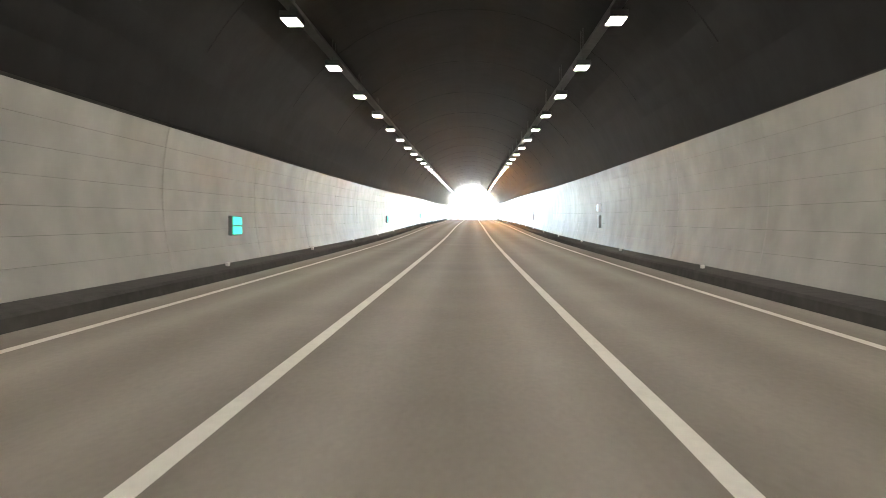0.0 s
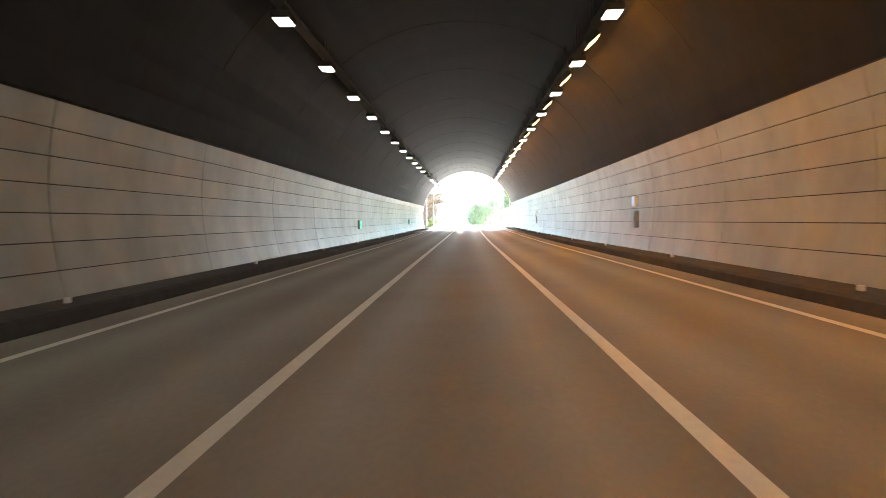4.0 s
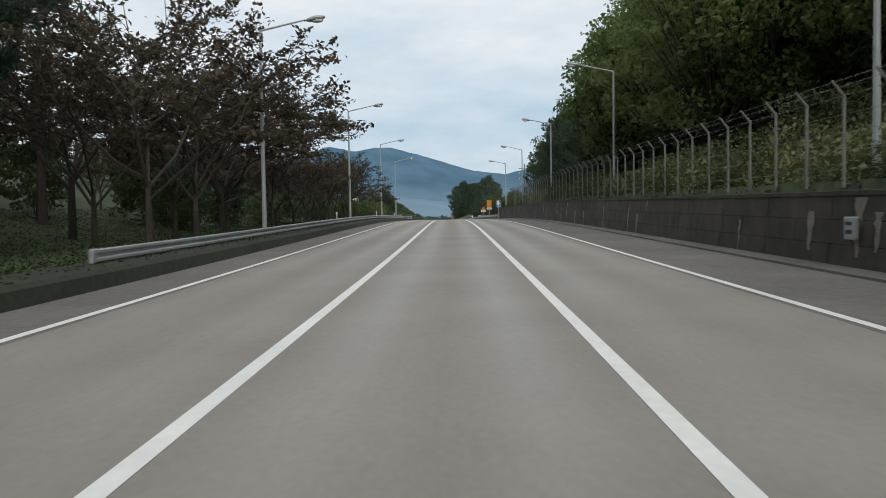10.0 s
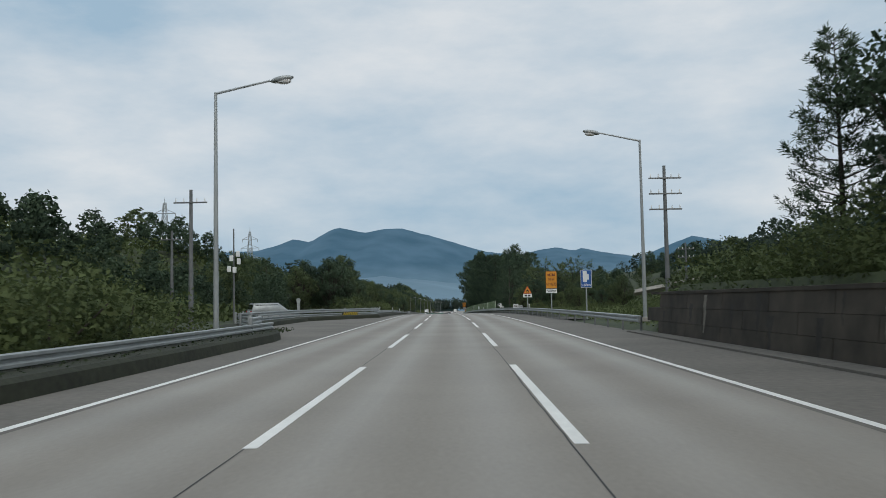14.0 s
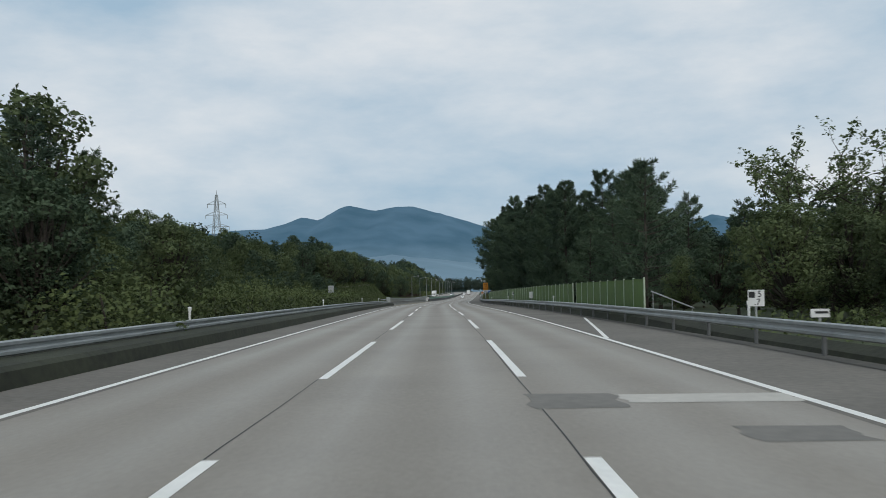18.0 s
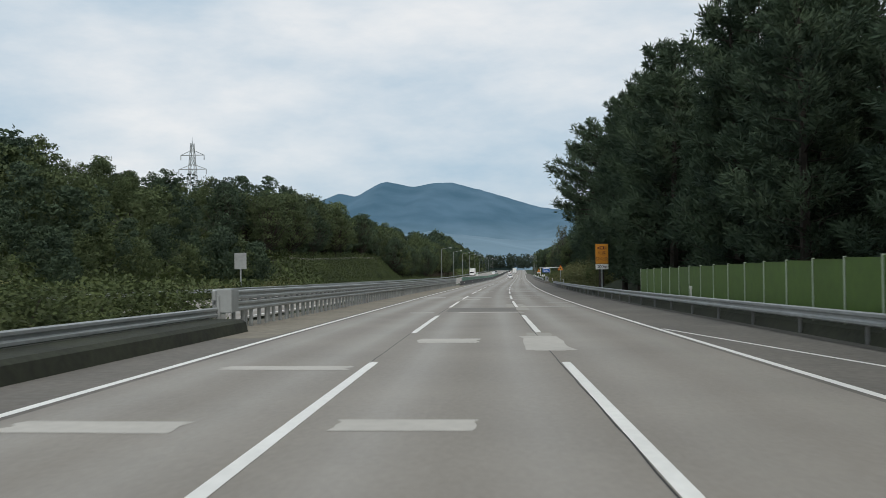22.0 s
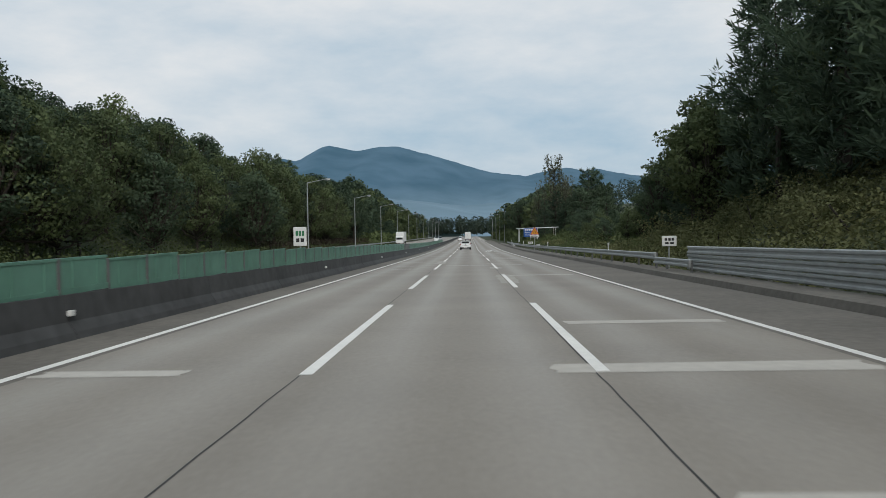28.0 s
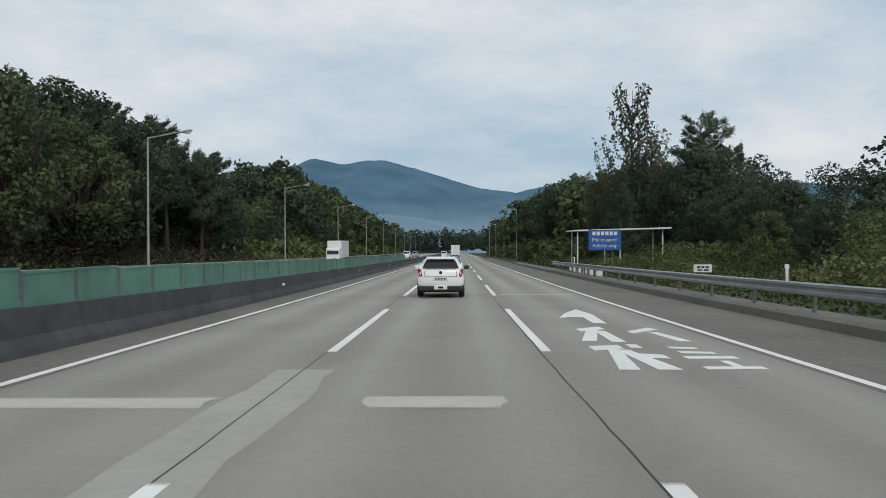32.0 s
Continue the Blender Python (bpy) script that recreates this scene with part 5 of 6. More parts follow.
def suv(m, label):
    t_ = thing("car", label, "car", "", m)
    attach("body", loft([hull(.0, .46, .96, .80, .76), hull(.05, .40, 1.06, .85, .81), hull(.2, .38, 1.09, .87, .83), hull(.7, .30, 1.09, .875, .83), hull(2.2, .28, 1.02, .90, .86), hull(3.3, .30, .98, .88, .82), hull(4.0, .36, .86, .82, .72), hull(4.2, .44, .74, .70, .6)], M["white_paint"], "body"), t_)
    attach("cabin", loft([hull(.10, 1.0, 1.12, .80, .76, .04), hull(.40, 1.0, 1.47, .81, .60, .06), hull(1.0, 1.0, 1.54, .82, .60, .07), hull(2.2, 1.0, 1.52, .82, .60, .07), hull(3.0, .98, 1.06, .82, .78, .03)], M["white_paint"], "cabin"), t_)
    win = [(-.68, .070, 1.14), (-.60, .045, 1.11), (.60, .045, 1.11), (.68, .070, 1.14), (.58, .262, 1.365), (.50, .305, 1.415), (-.50, .305, 1.415), (-.58, .262, 1.365)]
    attach("rear_window", mesh_from("rear_window", win + [(x * .97, y + .08, z) for x, y, z in win], [tuple(range(8)), tuple(range(15, 7, -1))] + [(i, 8 + i, 8 + (i + 1) % 8, (i + 1) % 8) for i in range(8)], M["glass_dark"]), t_, "dark tinted rear window")
    for q in (-1, 1):
        part("side_window", boxes(((q * .765, 1.45, 1.27), (.02, 2.1, .34), Euler((0, q * radians(-18), 0)).to_matrix(), .01)), M["glass_dark"], t_)
        lamp = part("tail_lamp", boxes(((q * .775, .02, .95), (.12, .1, .3), Euler((0, q * radians(16), 0)).to_matrix(), .03)), M["red_lens"], t_, "red tail lamp")
        part("lamp_insert", boxes(((q * .76, -.034, .93), (.05, .02, .12), None, .01)), M["clear_lens"], lamp, "clear lamp insert")
        part("mirror", boxes(((q * 1.0, 2.55, 1.08), (.2, .12, .16), None, .04)), M["black_plastic"] if q > 0 else M["white_paint"], t_)
        part("roof_rail", boxes(((q * .56, 1.4, 1.56), (.04, 1.7, .04), None, .012)), M["chrome"], t_)
        for y in (.78, 3.35):
            w_ = new("wheel")
            w_.parent = t_
            w_.matrix_basis = Matrix.Translation((q * .79, y, .34))
            attach("tyre", TYRE, w_)
            attach("rim", RIM, w_, "bright wheel rim")
    part("bumper", boxes(((0, .07, .36), (1.72, .2, .2), None, .05)), M["black_plastic"], t_, "black plastic lower bumper")
    part("skid_plate", boxes(((0, -.035, .40), (.5, .04, .16), None, .03)), M["white_paint"], t_)
    part("tow_slot", boxes(((0, -.058, .40), (.2, .01, .07), None, .02)), M["black_plastic"], t_)
    part("underbody", boxes(((0, 2.0, .28), (1.5, 3.6, .14))), M["black_plastic"], t_)
    part("spoiler", boxes(((0, .36, 1.475), (1.1, .3, .05), None, .02)), M["white_paint"], t_)
    pl = part("number_plate", boxes(((0, -.022, .72), (.52, .012, .11))), M["white_sign"], t_, "white plate with plain bars")
    part("plate_marks", boxes(*[((-.19 + .055 * i, -.03, .72), (.035, .004, .06)) for i in range(8)]), M["black_ink"], pl)
    part("tailgate_seam", boxes(((0, -.012, .80), (1.2, .01, .012)), ((-.6, -.012, .9), (.012, .01, .2)), ((.6, -.012, .9), (.012, .01, .2))), M["black_plastic"], t_)
    b = bmesh.new()
    bmesh.ops.create_cone(b, cap_ends=True, segments=16, radius1=.06, radius2=.06, depth=.02, matrix=Matrix.Translation((0, .0, .95)) @ UPRIGHT)
    part("badge", b, M["black_plastic"], t_, "plain round badge")
    b = bmesh.new()
    tube(b, (0, .62, 1.5), (0, .56, 1.7), .012, .006, 6)
    part("aerial", b, M["black_plastic"], t_)
    return t_


suv(spot(-.33, 909.9, .0), "white compact SUV with dark rear window driving ahead")


def box_truck(m, label, tall=2.9, long=6.0, wide=2.2, facing=1):
    t_ = thing("truck", label, "truck", "", m)
    part("cargo_box", boxes(((0, long / 2, .95 + tall / 2 - .3), (wide, long, tall - .3), None, .04)), M["white_sign"], t_, "white cargo box")
    part("cab", boxes(((0, long + 1.0, 1.45), (wide * .95, 1.7, 2.0), None, .15)), M["white_paint"], t_)
    part("windscreen", boxes(((0, long + 1.86, 1.85), (wide * .8, .05, .8), Euler((radians(10), 0, 0)).to_matrix(), .03)), M["glass_dark"], t_)
    part("chassis", boxes(((0, long / 2 + .6, .72), (wide * .5, long + 1.6, .25))), M["black_plastic"], t_)
    part("rear_bumper", boxes(((0, .05, .62), (wide * .9, .1, .16), None, .02)), M["dark_steel"], t_)
    part("door_seam", boxes(((0, -.012, .95 + tall / 2 - .3), (.03, .02, tall - .5))), M["dark_steel"], t_)
    for q in (-1, 1):
        part("tail_lamp", boxes(((q * wide * .38, -.01, .64), (.26, .05, .12), None, .01)), M["red_lens"], t_)
        for y in (1.0, long + .9):
            w_ = new("wheel")
            w_.parent = t_
            w_.matrix_basis = Matrix.Translation((q * wide * .42, y, .42)) @ Matrix.Diagonal((1.1, 1.24, 1.24, 1))
            attach("tyre", TYRE, w_)
            attach("rim", RIM, w_)
    return t_


box_truck(spot(-.45, 1094, .0), "white box truck far ahead in the same lane")
box_truck(spot(-20.6, 1030, .06, 180), "white oncoming lorry on the far carriageway", tall=3.2, long=9.5, wide=2.4)


def van(m, label, mat="white_paint"):
    t_ = thing("car", label, "car", "", m)
    attach("body", loft([hull(.0, .4, 1.0, .8, .76), hull(.15, .3, 1.1, .86, .82), hull(3.6, .3, 1.05, .86, .8), hull(4.3, .4, .85, .76, .66)], M[mat], "body"), t_)
    attach("cabin", loft([hull(.1, 1.0, 1.1, .8, .78, .03), hull(.3, 1.0, 1.72, .8, .68, .05), hull(2.4, 1.0, 1.74, .8, .68, .05), hull(3.3, 1.0, 1.08, .8, .76, .03)], M[mat], "cabin"), t_)
    part("windscreen", boxes(((0, 2.9, 1.42), (1.3, .03, .66), Euler((radians(52), 0, 0)).to_matrix(), .01)), M["glass_dark"], t_)
    part("rear_window", boxes(((0, .185, 1.42), (1.3, .03, .42), Euler((radians(-16), 0, 0)).to_matrix(), .02)), M["glass_dark"], t_)
    for q in (-1, 1):
        part("side_window", boxes(((q * .755, 1.4, 1.4), (.02, 2.0, .4), Euler((0, q * radians(-10), 0)).to_matrix(), .01)), M["glass_dark"], t_)
        part("tail_lamp", boxes(((q * .72, .03, .95), (.16, .08, .3), None, .02)), M["red_lens"], t_)
        for y in (.8, 3.4):
            w_ = new("wheel")
            w_.parent = t_
            w_.matrix_basis = Matrix.Translation((q * .76, y, .34))
            attach("tyre", TYRE, w_)
            attach("rim", RIM, w_)


van(spot(-3.6, 1104, 0), "white van far ahead in the fast lane")
van(spot(-12.2, 1085, .06, 180), "white oncoming car on the far carriageway")
van(spot(-12.0, 1120, .06, 180), "pale oncoming car far off", "steel")

sf = thing("slope_facing", "pale grey concrete facing on the hillside beyond the scrub", "wall")
attach("facing", mesh_from("facing", [place(u, 512 + d, z + dz) for u, z in ((27.5, 2.3), (36, 3.8), (46, 5.4)) for d, dz in ((0, .3), (.3, .75), (.7, .75), (.7, -.2))],
       [(a + 4 * k, b + 4 * k, b + 4 * k + 4, a + 4 * k + 4) for k in range(2) for a, b in ((0, 1), (1, 2), (2, 3), (3, 0))], M["concrete"]), sf)
# distance plate and small white plate on the rail, handrail of the steps beside the fence
km = thing("distance_plate", "white square distance plate with black figures on the rail", "sign", m=spot(8.7, 519.1, 1.24))
part("plate", boxes(((0, 0, 0), (.44, .012, .44), None, .004)), M["white_sign"], km)
part("stem", boxes(((0, .02, -.4), (.05, .02, .62), None, .004)), M["steel"], km)
part("block", boxes(((-.11, -.008, .09), (.16, .006, .16))), M["black_ink"], km, "black square block")
for word, x, z in (("5", .09, .1), (".7", .03, -.11)):
    fg = text_mesh(word, .24, M["black_ink"], .003)
    fg.transform(Matrix.Translation((x, -.01, z)) @ UPRIGHT)
    attach("figure", fg, km)
np_ = thing("name_plate", "small white plate with a dark line on the rail", "sign", m=spot(8.7, 515.3, .94))
part("plate", boxes(((0, 0, 0), (.42, .012, .19), None, .004)), M["white_sign"], np_)
part("stem", boxes(((0, .02, -.24), (.05, .02, .4), None, .004)), M["steel"], np_)
part("line", boxes(((.03, -.008, .015), (.3, .006, .05))), M["black_ink"], np_, "dark printed line")
cb = thing("roadside_cabinet", "pale grey cabinet on a post beside the green fence", "cabinet", m=spot(9.02, 576.1, .46))
part("case", boxes(((0, 0, .78), (.36, .22, .62), None, .02)), M["white_sign"], cb)
part("post", boxes(((0, 0, .24), (.08, .08, .5), None, .01)), M["steel"], cb)
fp = thing("name_plate", "small white plate fixed to the green fence", "sign", m=spot(9.1, 595.5, 1.48))
part("plate", boxes(((0, 0, 0), (.36, .012, .36), None, .004)), M["white_sign"], fp)
part("stem", boxes(((0, .02, -.55), (.05, .02, .8), None, .004)), M["steel"], fp)
part("mark", boxes(((.0, -.008, .02), (.2, .006, .16))), M["black_ink"], fp, "dark printed block")
rp = thing("name_plate", "small pale plate standing over the low rail", "sign", m=spot(8.95, 873.9, .96))
part("plate", boxes(((0, 0, 0), (.44, .012, .2), None, .004)), M["white_sign"], rp)
part("stem", boxes(((0, .02, -.4), (.05, .02, .7), None, .004)), M["steel"], rp)
part("line", boxes(((.0, -.008, .02), (.32, .006, .05))), M["black_ink"], rp, "dark printed line")
hr = thing("handrail", "pale steel handrail going down the bank beside the green fence", "railing")
b_ = bmesh.new(); tube(b_, place(9.2, 532.4, 1.42), place(10.5, 530.8, .72), .03, .03, 8); part("rail", b_, M["steel"], hr)
for k in (.04, .5, .96):
    b_ = bmesh.new()
    u_, s_, z_ = 9.2 + 1.3 * k, 532.4 - 1.6 * k, 1.42 - .7 * k
    tube(b_, place(u_, s_, z_), place(u_, s_, -.3), .02, .02, 6); part("post", b_, M["steel"], hr)
# round marker beyond the apron
rm = thing("roadside_marker", "round pale marker on a grey cabinet post beyond the apron", "marker", m=spot(-15, 474.8, ground_z(-15, 474.8)))
part("post", boxes(((0, 0, .9), (.28, .22, 1.8), None, .03)), M["steel"], rm)
b_ = bmesh.new()
bmesh.ops.create_cone(b_, cap_ends=True, segments=20, radius1=.22, radius2=.22, depth=.08, matrix=Matrix.Translation((0, -.06, 2.0)) @ UPRIGHT)
part("disc", b_, M["steel"], rm, "pale round disc")
# grey box on the retaining wall, with stencilled bars
wb_ = thing("wall_box", "pale grey box with dark bars on the retaining wall", "box", m=spot(8.72, 299.2, .95))
part("case", boxes(((0, 0, 0), (.12, .5, .5), None, .03)), M["steel"], wb_)
part("mark", boxes(((-.064, 0, .1), (.01, .3, .08)), ((-.064, 0, -.08), (.01, .3, .08))), M["black_ink"], wb_)

van(spot(-17.0, 461.5, ground_z(-17, 461.5), -62), "silver car parked beyond the apron rail", "steel")
an = thing("antenna_mast", "slim steel mast with white antenna boxes among the trees", "mast", m=spot(-20, 468.5, ground_z(-20, 468.5) - .2))
b_ = bmesh.new(); tube(b_, (0, 0, 0), (0, 0, 9.0), .11, .06, 10); part("mast", b_, M["dark_steel"], an)
for x, z in ((.42, 6.6), (.5, 5.9), (-.42, 5.2), (.1, 5.1), (-.2, 6.2)):
    part("antenna_box", boxes(((x, -.12, z), (.34, .2, .55), None, .04)), M["white_sign"], an, "white antenna box")


# ================= plants =================
def leaves(points, size, rng, up=0.3, stretch=1.6, out=None):
    """Loose four-sided leaves or sprays round the points: vertices, faces and the clump's way out at each vertex."""
    n = len(points)
    nrm = rng.normal(size=(n, 3))
    nrm[:, 2] += up * np.sign(nrm[:, 2])
    nrm /= np.linalg.norm(nrm, axis=1)[:, None]
    if out is None:
        out = np.tile((0.0, 0.0, 1.0), (n, 1))
    nrm *= np.where((nrm * out).sum(1) < 0, -1, 1)[:, None]
    t1 = np.cross(nrm, rng.normal(size=(n, 3)))
    t1 /= np.linalg.norm(t1, axis=1)[:, None] + 1e-9
    t2 = np.cross(nrm, t1)
    sz = rng.uniform(size[0], size[1], (n, 1))
    a, b = t1 * sz * .5 * stretch, t2 * sz * .5
    fold = nrm * sz * .18
    v = np.stack([points - a, points - b * .8 + fold, points + a, points + b * .8 + fold], 1).reshape(-1, 3)
    f = np.arange(4 * n).reshape(-1, 4)
    return v, f, np.repeat(soft(out * .9 + nrm * .45), 4, 0)


def soft(w):
    return w / (np.linalg.norm(w, axis=1)[:, None] + 1e-9)


NORMALS = {}


def quick_mesh(name, v, f, mat, normals=None):
    me = bpy.data.meshes.new(name)
    n, k = len(f), f.shape[1]
    me.vertices.add(len(v))
    me.vertices.foreach_set("co", np.asarray(v, np.float32).ravel())
    me.loops.add(n * k)
    me.loops.foreach_set("vertex_index", f.astype(np.int32).ravel())
    me.polygons.add(n)
    me.polygons.foreach_set("loop_start", np.arange(0, n * k, k, dtype=np.int32))
    me.update(calc_edges=True)
    if normals is not None:
        me.polygons.foreach_set("use_smooth", np.ones(n, bool))
        me.normals_split_custom_set_from_vertices(np.asarray(normals, np.float32))
        NORMALS[me.name] = np.asarray(normals, np.float32)
    me.materials.append(mat)
    return me


def limb_mesh(segs, name="trunk"):
    b = bmesh.new()
    for a, c, r1, r2 in segs:
        tube(b, a, c, r1, r2, 5, False)
    me = bpy.data.meshes.new(name)
    b.to_mesh(me)
    b.free()
    me.materials.append(M["bark"])
    return me


def pine_kit(seed, h, bare, spread, tufts=26, mat="pine", dense=5, size=(.22, .42), nb=44, cone=.8, limbs=None):
    """Pine: uneven branches that bend up at their ends and carry fans of needle tufts."""
    r = np.random.default_rng(seed)
    lean = r.normal(size=2) * .02 * h
    at = lambda z: np.array([lean[0] * (z / h) ** 2, lean[1] * (z / h) ** 2, z])
    segs = [(at(h * k / 6), at(h * (k + 1) / 6), .018 * h * (1 - k / 6.4), .018 * h * (1 - (k + 1) / 6.4)) for k in range(6)]
    mids, ways = [], []
    lump = r.uniform(.7, 1.25, 9)
    for i in range(nb):
        q0 = min(max((i + r.uniform(-.6, .6)) / nb, 0), .985)
        k = bare + (1 - bare) * q0
        ang = i * 2.4 + r.uniform(-.5, .5)
        reach = spread * h * (.05 + (1 - q0) ** cone) * min(1, .62 + 1.6 * q0) * r.uniform(.6, 1.2) * lump[int((ang * 1.43) % 9)] + .25
        rise = r.uniform(-.12, .2) + .35 * q0
        out, up = np.array([math.cos(ang), math.sin(ang), 0]), np.array([0, 0, 1.0])
        perp = np.array([-out[1], out[0], 0])
        a = at(h * k)
        on = lambda q: a + out * reach * q + up * reach * (rise * q + .22 * q ** 2.4)
        segs += [(a, on(.55), .03 + .005 * reach, .02), (on(.55), on(1.0), .02, .008)]
        m_ = max(4, int(tufts * (.35 + reach / (spread * h))))
        q = r.uniform(.22, 1.0, (m_, 1)) ** .75
        side = r.uniform(-1, 1, (m_, 1)) * reach * .34 * (1.12 - q * .8)
        mid = a + out * reach * q + up * reach * (rise * q + .22 * q ** 2.4) + perp * side + up * (.10 * np.abs(side) + r.normal(size=(m_, 1)) * .05 * reach)
        way = out * .7 + perp * np.sign(side) * .45 + up * .55
        mids.append(mid)
        ways.append(way)
    mids, ways = np.repeat(np.concatenate(mids), dense, 0), np.repeat(np.concatenate(ways), dense, 0)
    n, outs = len(mids), ways * np.array((1, 1, .3))
    ways = ways + r.normal(size=(n, 3)) * .6
    ways /= np.linalg.norm(ways, axis=1)[:, None]
    ln = r.uniform(size[0], size[1], (n, 1))
    wide = np.cross(ways, r.normal(size=(n, 3)))
    wide /= np.linalg.norm(wide, axis=1)[:, None] + 1e-9
    root = mids + r.normal(size=(n, 3)) * size[0] * .35
    out = soft(outs + np.array((0, 0, .55)))
    wide *= np.where((np.cross(ways, wide) * out).sum(1) > 0, -1, 1)[:, None]
    v = np.stack([root, root + ways * ln * .5 + wide * ln * .09, root + ways * ln, root + ways * ln * .5 - wide * ln * .09], 1).reshape(-1, 3)
    nrm = np.repeat(soft(out + .45 * np.cross(wide, ways)), 4, 0)
    return [("trunk", limb_mesh(segs[:limbs])), ("crown", quick_mesh("crown", v, np.arange(4 * n).reshape(-1, 4), M[mat], nrm))]


def cherry_kit(seed, h, width, mat):
    """Roadside tree: a short trunk, wide forking limbs and flat sprays of thin leaves."""
    r = np.random.default_rng(seed)
    segs, tips = [((0, 0, -.2), (0, 0, h * .28), .02 * h, .013 * h)], []

    def fork(a, d, ln, rad, depth):
        b = a + d * ln
        mid = (a + b) / 2 + r.normal(size=3) * ln * .05
        segs.append((a, mid, rad, rad * .82))
        segs.append((mid, b, rad * .82, rad * .62))
        if depth == 0:
            tips.append((b, d, ln))
            return
        if depth <= 2:
            tips.append((mid, d, ln))
        for _ in range(3 if depth > 1 else 2):
            e = d + r.normal(size=3) * np.array([.62, .62, .34])
            e[2] = max(e[2], -.05)
            fork(b, e / np.linalg.norm(e), ln * r.uniform(.62, .82), rad * .6, depth - 1)

    for i in range(5):
        ang = i * 1.2566 + r.uniform(-.3, .3)
        d = np.array([math.cos(ang) * r.uniform(.5, .95), math.sin(ang) * r.uniform(.5, .95), r.uniform(.6, 1.0)])
        fork(np.array([0, 0, h * r.uniform(.2, .3)]), d / np.linalg.norm(d), h * .36, .009 * h, 3)
    pts, outs = [], []
    for b, d, ln in tips:
        m_ = r.integers(18, 46)
        off = r.normal(size=(m_, 3)) * np.array([.42, .42, .2]) * width * .12
        pts.append(b + d * ln * r.uniform(-.4, .5, (m_, 1)) + off)
        outs.append(soft(off + np.array((0, 0, .15))))
    v, f, nr = leaves(np.concatenate(pts), (.11, .25), r, .6, 1.5, np.concatenate(outs))
    return [("trunk", limb_mesh(segs)), ("crown", quick_mesh("crown", v, f, M[mat], nr))]


def leafy_kit(seed, h, width, clumps, per, leaf, mat, bare=.3, thin=False, limbs=None):
    """Broad-leaved tree: forking limbs and clumps of leaves with gaps between."""
    r = np.random.default_rng(seed)
    fat = .6 if thin else 1.0
    segs = [((0, 0, -.2), (0, 0, h * bare), .022 * h * fat, .017 * h * fat)]
    pts, outs = [], []
    for i in range(clumps):
        ang = i * 2.39996 + r.uniform(-.4, .4)
        k = (i + .5) / clumps
        z = h * (bare + (1 - bare) * (.15 + .82 * k))
        rad = width * (math.sin(math.pi * min(1, .18 + .8 * k)) ** .7) * r.uniform(.45, 1.05)
        tip = np.array([math.cos(ang) * rad, math.sin(ang) * rad, z + r.uniform(-.06, .06) * h])
        root = np.array([0, 0, h * bare * r.uniform(.75, 1.0) + .25 * (z - h * bare)])
        mid = (root + tip) / 2 + np.array([0, 0, -.04 * h])
        segs += [(root, mid, .010 * h * fat, .007 * h * fat), (mid, tip, .007 * h * fat, .002 * h * fat)]
        for _ in range(2):
            side = tip + r.normal(size=3) * width * .12
            segs.append((mid, side, .004 * h * fat, .0015 * h * fat))
        cs = width * r.uniform(.26, .46) * (.62 if thin else 1)
        d = r.normal(size=(per, 3))
        d /= np.linalg.norm(d, axis=1)[:, None]
        d *= (r.uniform(.2, 1, (per, 1)) ** .5) * np.array([cs, cs, cs * (.38 if thin else .72)])
        pts.append(tip + d)
        outs.append(soft(d / cs + .35 * (tip - np.array((0, 0, h * .55))) / width))
    v, f, nr = leaves(np.concatenate(pts), leaf, r, .2, 1.3, np.concatenate(outs))
    return [("trunk", limb_mesh(segs[:limbs])), ("crown", quick_mesh("crown", v, f, M[mat], nr))]


def poplar_kit(seed, h, mat):
    """Slim tree of upswept bare branches with few pale leaves."""
    r = np.random.default_rng(seed)
    segs = [((0, 0, -.2), (0, 0, h * .55), .012 * h, .007 * h), ((0, 0, h * .55), (.01 * h, 0, h), .007 * h, .001 * h)]
    pts = []
    for i in range(46):
        k = .16 + .74 * (i + r.uniform(0, 1)) / 46
        ang = i * 2.4 + r.uniform(-.4, .4)
        ln = h * (.40 - .28 * k) * r.uniform(.75, 1.2)
        root = np.array([0, 0, h * k])
        mid = root + np.array([math.cos(ang) * .5, math.sin(ang) * .5, .4]) * ln
        tip = mid + np.array([math.cos(ang) * .14, math.sin(ang) * .14, .62]) * ln
        segs += [(root, mid, .0035 * h, .002 * h), (mid, tip, .002 * h, .0006 * h)]
        for a_, b_2 in ((root, mid), (mid, tip)):
            q = r.uniform(.2, 1, (26, 1))
            pts.append(a_ + (b_2 - a_) * q + r.normal(size=(26, 3)) * .010 * h)
    v, f, nr = leaves(np.concatenate(pts), (.10, .22), r, .2, 1.5)
    return [("trunk", limb_mesh(segs)), ("crown", quick_mesh("crown", v, f, M[mat]))]


def bush_kit(seed, h, w, n, leaf, mat):
    r = np.random.default_rng(seed)
    d = r.normal(size=(n, 3))
    d /= np.linalg.norm(d, axis=1)[:, None]
    lump = 1 + .35 * np.sin(d[:, 0] * 4 + seed) * np.cos(d[:, 1] * 5 + d[:, 2] * 3)
    p = d * (r.uniform(.35, 1, (n, 1)) ** .4) * np.array([w, w, h * .62]) * lump[:, None]
    p[:, 2] = np.abs(p[:, 2] + h * .3)
    v, f, nr = leaves(p, leaf, r, .2, 1.3, soft(d + np.array((0, 0, .25))))
    segs = [((0, 0, -.1), (r.normal() * w * .3, r.normal() * w * .3, h * .7), .05, .02) for _ in range(1)]
    return [("stem", limb_mesh(segs, "stem")), ("crown", quick_mesh("crown", v, f, M[mat], nr))]


